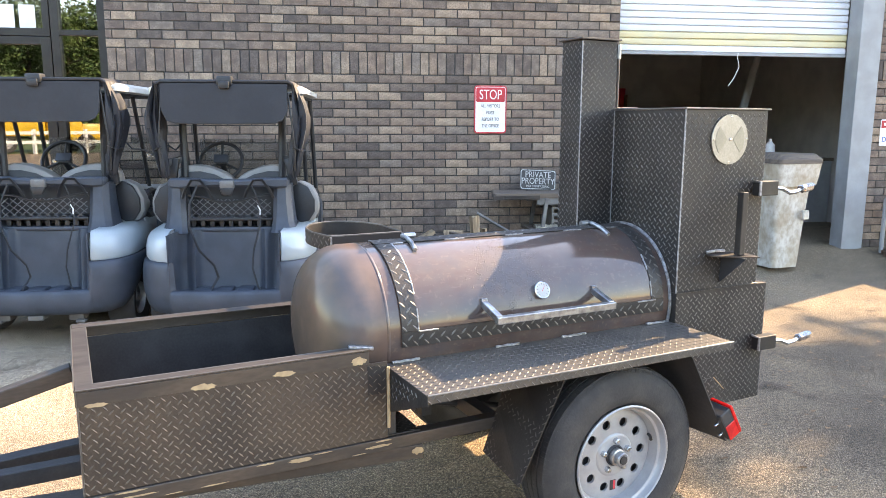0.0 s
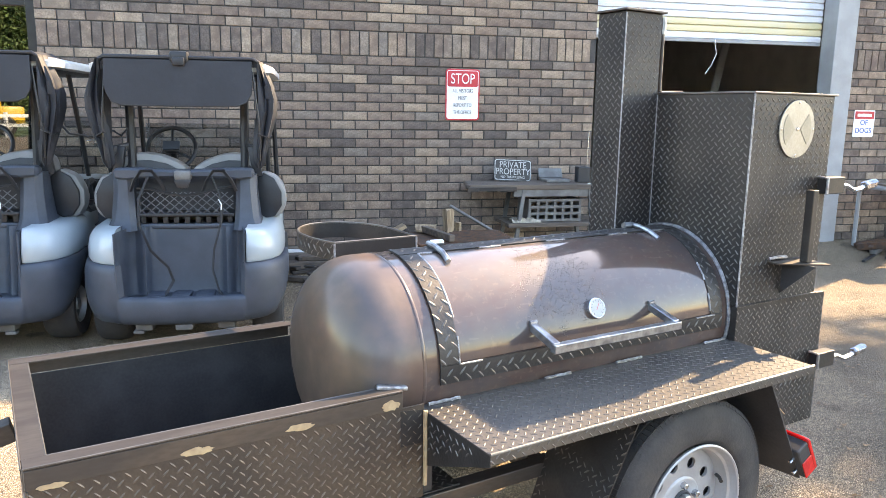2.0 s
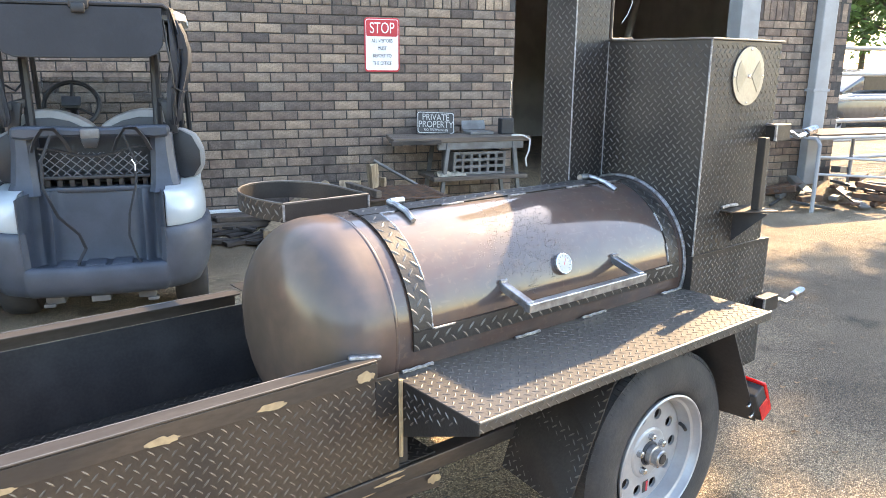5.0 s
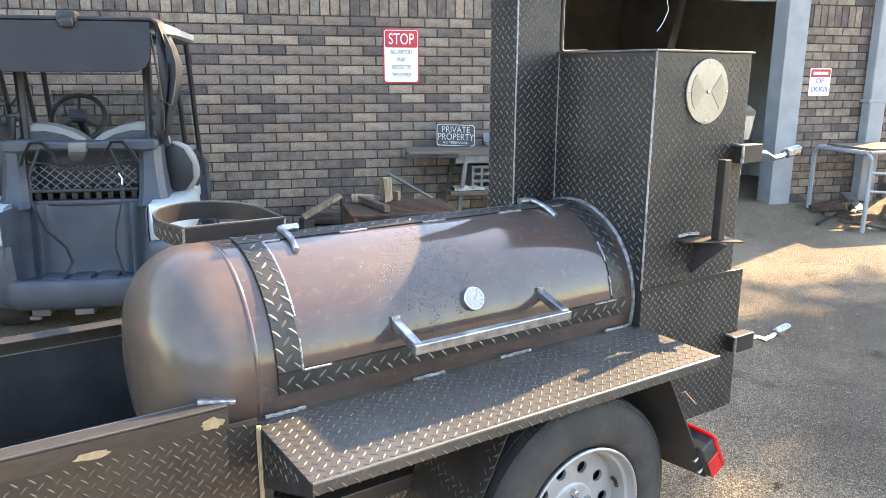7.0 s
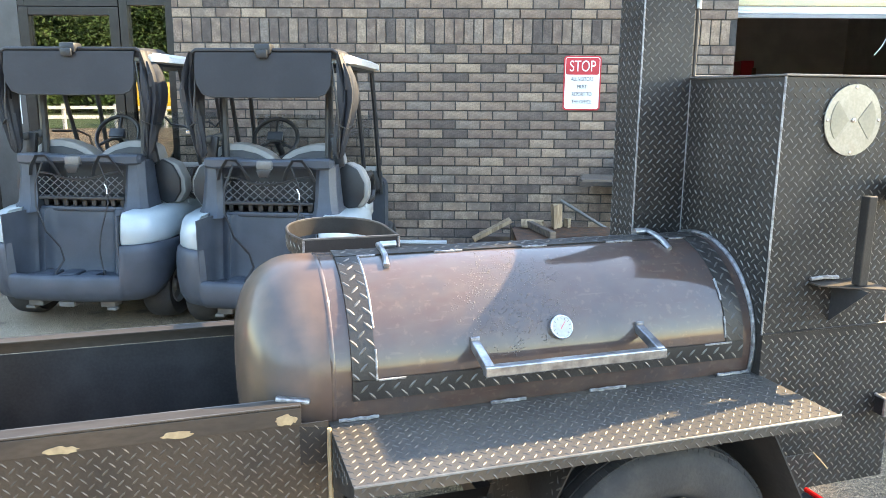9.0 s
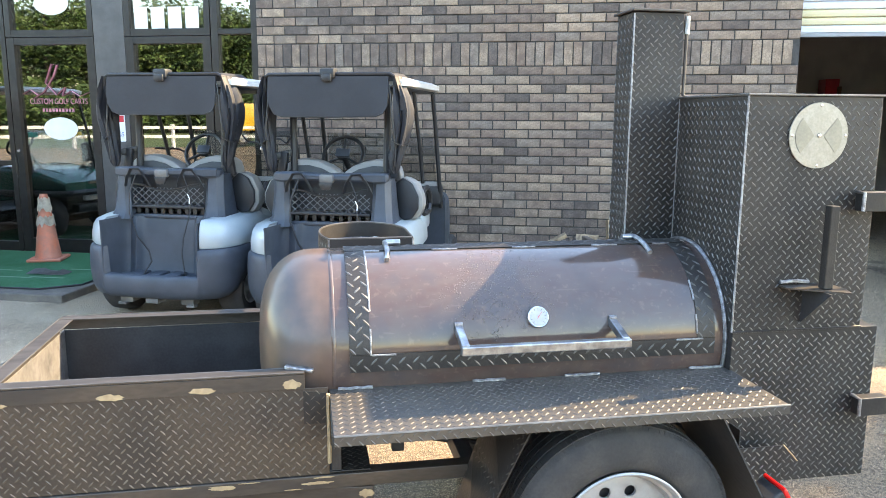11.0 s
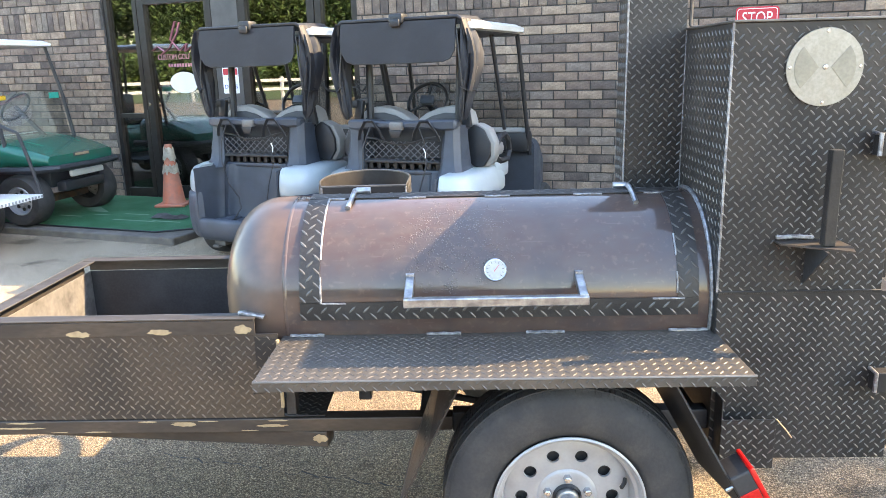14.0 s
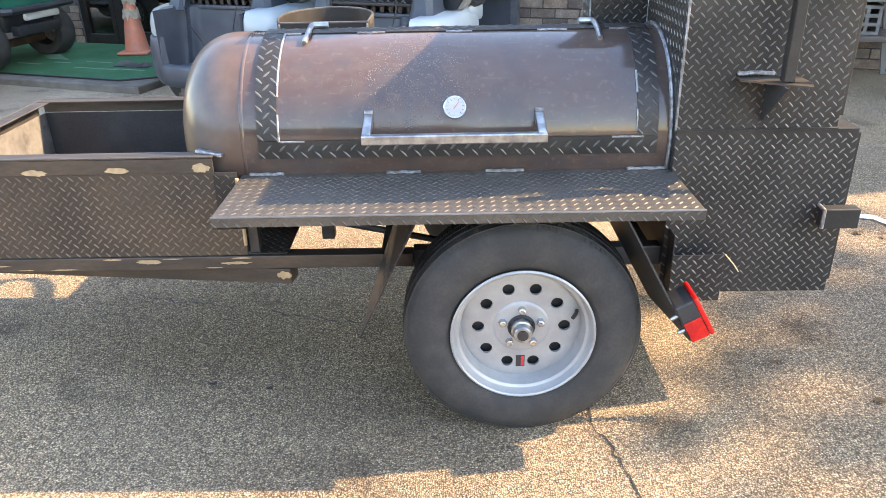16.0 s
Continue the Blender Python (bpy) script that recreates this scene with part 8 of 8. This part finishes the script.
def crack(points, seed, w=0.006):
    """A ragged thin crack along points on the ground."""
    rnd_ = random.Random(seed)
    pts = []
    for (x0, y0), (x1, y1) in zip(points, points[1:]):
        n_ = max(2, int(math.dist((x0, y0), (x1, y1)) / 0.03))
        for k in range(n_):
            t_ = k / n_
            pts.append((x0 + (x1 - x0) * t_ + rnd_.gauss(0, 0.008), y0 + (y1 - y0) * t_ + rnd_.gauss(0, 0.008)))
    vs_, fs_ = [], []
    for i, (x, y) in enumerate(pts):
        ww = w * rnd_.uniform(0.3, 1.2)
        z = ground_z(x, y) + 0.003
        vs_ += [(x - ww / 2, y - ww / 3, z), (x + ww / 2, y + ww / 3, z)]
        if i:
            b = 2 * i
            fs_.append((b - 2, b - 1, b + 1, b))
    ob = soup("ground_crack", vs_, fs_, M_DARK)
    return tagged(ob, "thin dark crack in the asphalt", "crack", kind="structure")


crack([(1.93, 2.05), (1.95, 1.95), (1.98, 1.86), (1.99, 1.74), (2.02, 1.60), (2.10, 1.3), (2.05, 0.9)], 1)
crack([(0.2, 2.85), (0.7, 2.72), (1.2, 2.60), (1.7, 2.62), (2.1, 2.30)], 2, 0.007)
crack([(1.6, 2.5), (1.75, 2.25), (1.95, 2.0)], 3, 0.004)
crack([(4.0, 3.5), (5.0, 3.2), (6.2, 3.6), (7.6, 3.4)], 4, 0.01)

rnd = random.Random(77)
for x, y, r_ in ((2.614, 2.288, 0.026), (2.851, 2.064, 0.028), (3.43, 3.34, 0.03), (2.79, 2.61, 0.012), (0.716, 2.208, 0.014), (0.907, 2.181, 0.013), (3.05, 1.75, 0.024)):
    bm = bmesh.new()
    z = ground_z(x, y) + 0.004
    ring_ = []
    for k in range(9):
        a = 2 * math.pi * k / 9
        q = r_ * rnd.uniform(0.55, 1.15)
        ring_.append(bm.verts.new((x + q * math.cos(a), y + 0.6 * q * math.sin(a), z + r_ * rnd.uniform(0.0, 0.35))))
    mid = bm.verts.new((x, y, z + 0.004))
    for k in range(9):
        bm.faces.new((ring_[k], ring_[(k + 1) % 9], mid))
    bmesh.ops.solidify(bm, geom=bm.faces[:], thickness=0.0012)
    tagged(part("fallen_leaf", bm, M_DEADLEAF if r_ > 0.02 else M_DARK), "curled dry leaf lying on the asphalt" if r_ > 0.02 else "dark crumb of bark on the asphalt", "leaf", "fallen leaves beside the trailer")

# ---- bricks, last ----
COURSE, BLEN, JOINT = 0.0827, 0.2235, 0.0105
Z_SOLD0, Z_SOLD1, SPITCH = 1.963, 2.180, 0.0862
BH, BL_ = COURSE - JOINT, BLEN - JOINT


def brick_mesh(name, l, h, d=0.05, c=0.003):
    """A brick with chamfered front edges, its face at y = 0, its middle at the origin."""
    x, z = l / 2, h / 2
    vs = [(-x, d, -z), (x, d, -z), (x, d, z), (-x, d, z), (-x, c, -z), (x, c, -z), (x, c, z), (-x, c, z),
          (-x + c, 0, -z + c), (x - c, 0, -z + c), (x - c, 0, z - c), (-x + c, 0, z - c)]
    fs = [(0, 1, 5, 4), (1, 2, 6, 5), (2, 3, 7, 6), (3, 0, 4, 7), (4, 5, 9, 8), (5, 6, 10, 9), (6, 7, 11, 10), (7, 4, 8, 11), (8, 9, 10, 11)]
    me = bpy.data.meshes.new(name)
    me.from_pydata(vs, [], fs)
    me.materials.append(M_BRICK)
    return me, vs, fs


ME_BRICK, BV, BF = brick_mesh("brick", BL_, BH)
field = {}


def lay(u, z, l, h, key, rnd_):
    """One brick, joined into the field of its wall."""
    vs_, fs_ = field.setdefault(key, ([], []))
    b = len(vs_)
    dy = rnd_.uniform(-0.003, 0.003)
    tilt = rnd_.uniform(-0.006, 0.006)
    sx, sz = l / BL_, h / BH
    for x, y, zz in BV:
        yy = y if y < 0.01 else y
        vs_.append(BM @ Vector((u + x * sx, yy + dy, z + zz * sz + x * tilt)))
    for f in BF:
        fs_.append(tuple(b + k for k in f))


rnd = random.Random(17)
singles = 0
spans = [(S1, G0, wall_main, 0.0), (-7.2, S0, wall_west, 0.0), (C1, WEND, wall_east, 0.0)]
rows = []
k = 0
while Z_SOLD0 - (k + 1) * COURSE > -0.1:
    rows.append((Z_SOLD0 - (k + 0.5) * COURSE, (k % 2)))
    k += 1
k = 0
while Z_SOLD1 + (k + 1) * COURSE < TOP:
    rows.append((Z_SOLD1 + (k + 0.5) * COURSE, ((k + 1) % 2)))
    k += 1
PHASE = 2.04
for u0, u1, wall_, _ in spans:
    for z, odd in rows:
        n0 = math.floor((u0 - PHASE) / BLEN) - 1
        n1 = math.ceil((u1 - PHASE) / BLEN) + 1
        for n in range(n0, n1):
            a = PHASE + (n + 0.5 * odd) * BLEN + JOINT / 2
            b = a + BL_
            a2, b2 = max(a, u0 + 0.002), min(b, u1 - 0.002)
            if b2 - a2 < 0.02:
                continue
            u, l = (a2 + b2) / 2, b2 - a2
            if wall_ is wall_main and 1.75 < u < 4.75 and 0.78 < z < 2.6 and l > BL_ - 0.001 and singles < 300:
                ob = bpy.data.objects.new("brick", ME_BRICK)
                scene.collection.objects.link(ob)
                ob.parent = wall_
                ob.matrix_basis = BM @ Matrix.Translation((u, rnd.uniform(-0.003, 0.003), z)) @ Matrix.Rotation(rnd.uniform(-0.006, 0.006), 4, "Y")
                singles += 1
            else:
                lay(u, z, l, BH, wall_, rnd)
    n = int((u1 - u0) / SPITCH) + 1
    for i in range(n):
        a = u0 + 0.006 + i * SPITCH
        if a + SPITCH - JOINT > u1:
            break
        lay(a + (SPITCH - JOINT) / 2, (Z_SOLD0 + Z_SOLD1) / 2, SPITCH - JOINT, Z_SOLD1 - Z_SOLD0 - JOINT, wall_, rnd)
for z, odd in rows:
    for u0, u1, zmin, wname in ((G0, C1, 3.37, "garage"), (S0, S1, STOP_Z + 0.02, "entrance")):
        if z > zmin + 0.03:
            n0 = math.floor((u0 - PHASE) / BLEN) - 1
            for n in range(n0, n0 + 20):
                a = PHASE + (n + 0.5 * odd) * BLEN + JOINT / 2
                a2, b2 = max(a, u0), min(a + BL_, u1)
                if b2 - a2 > 0.02:
                    lay((a2 + b2) / 2, z, b2 - a2, BH, wall_main, rnd)
for wall_, (vs_, fs_) in field.items():
    soup("brickwork", vs_, fs_, M_BRICKS, wall_, "", "stuff")
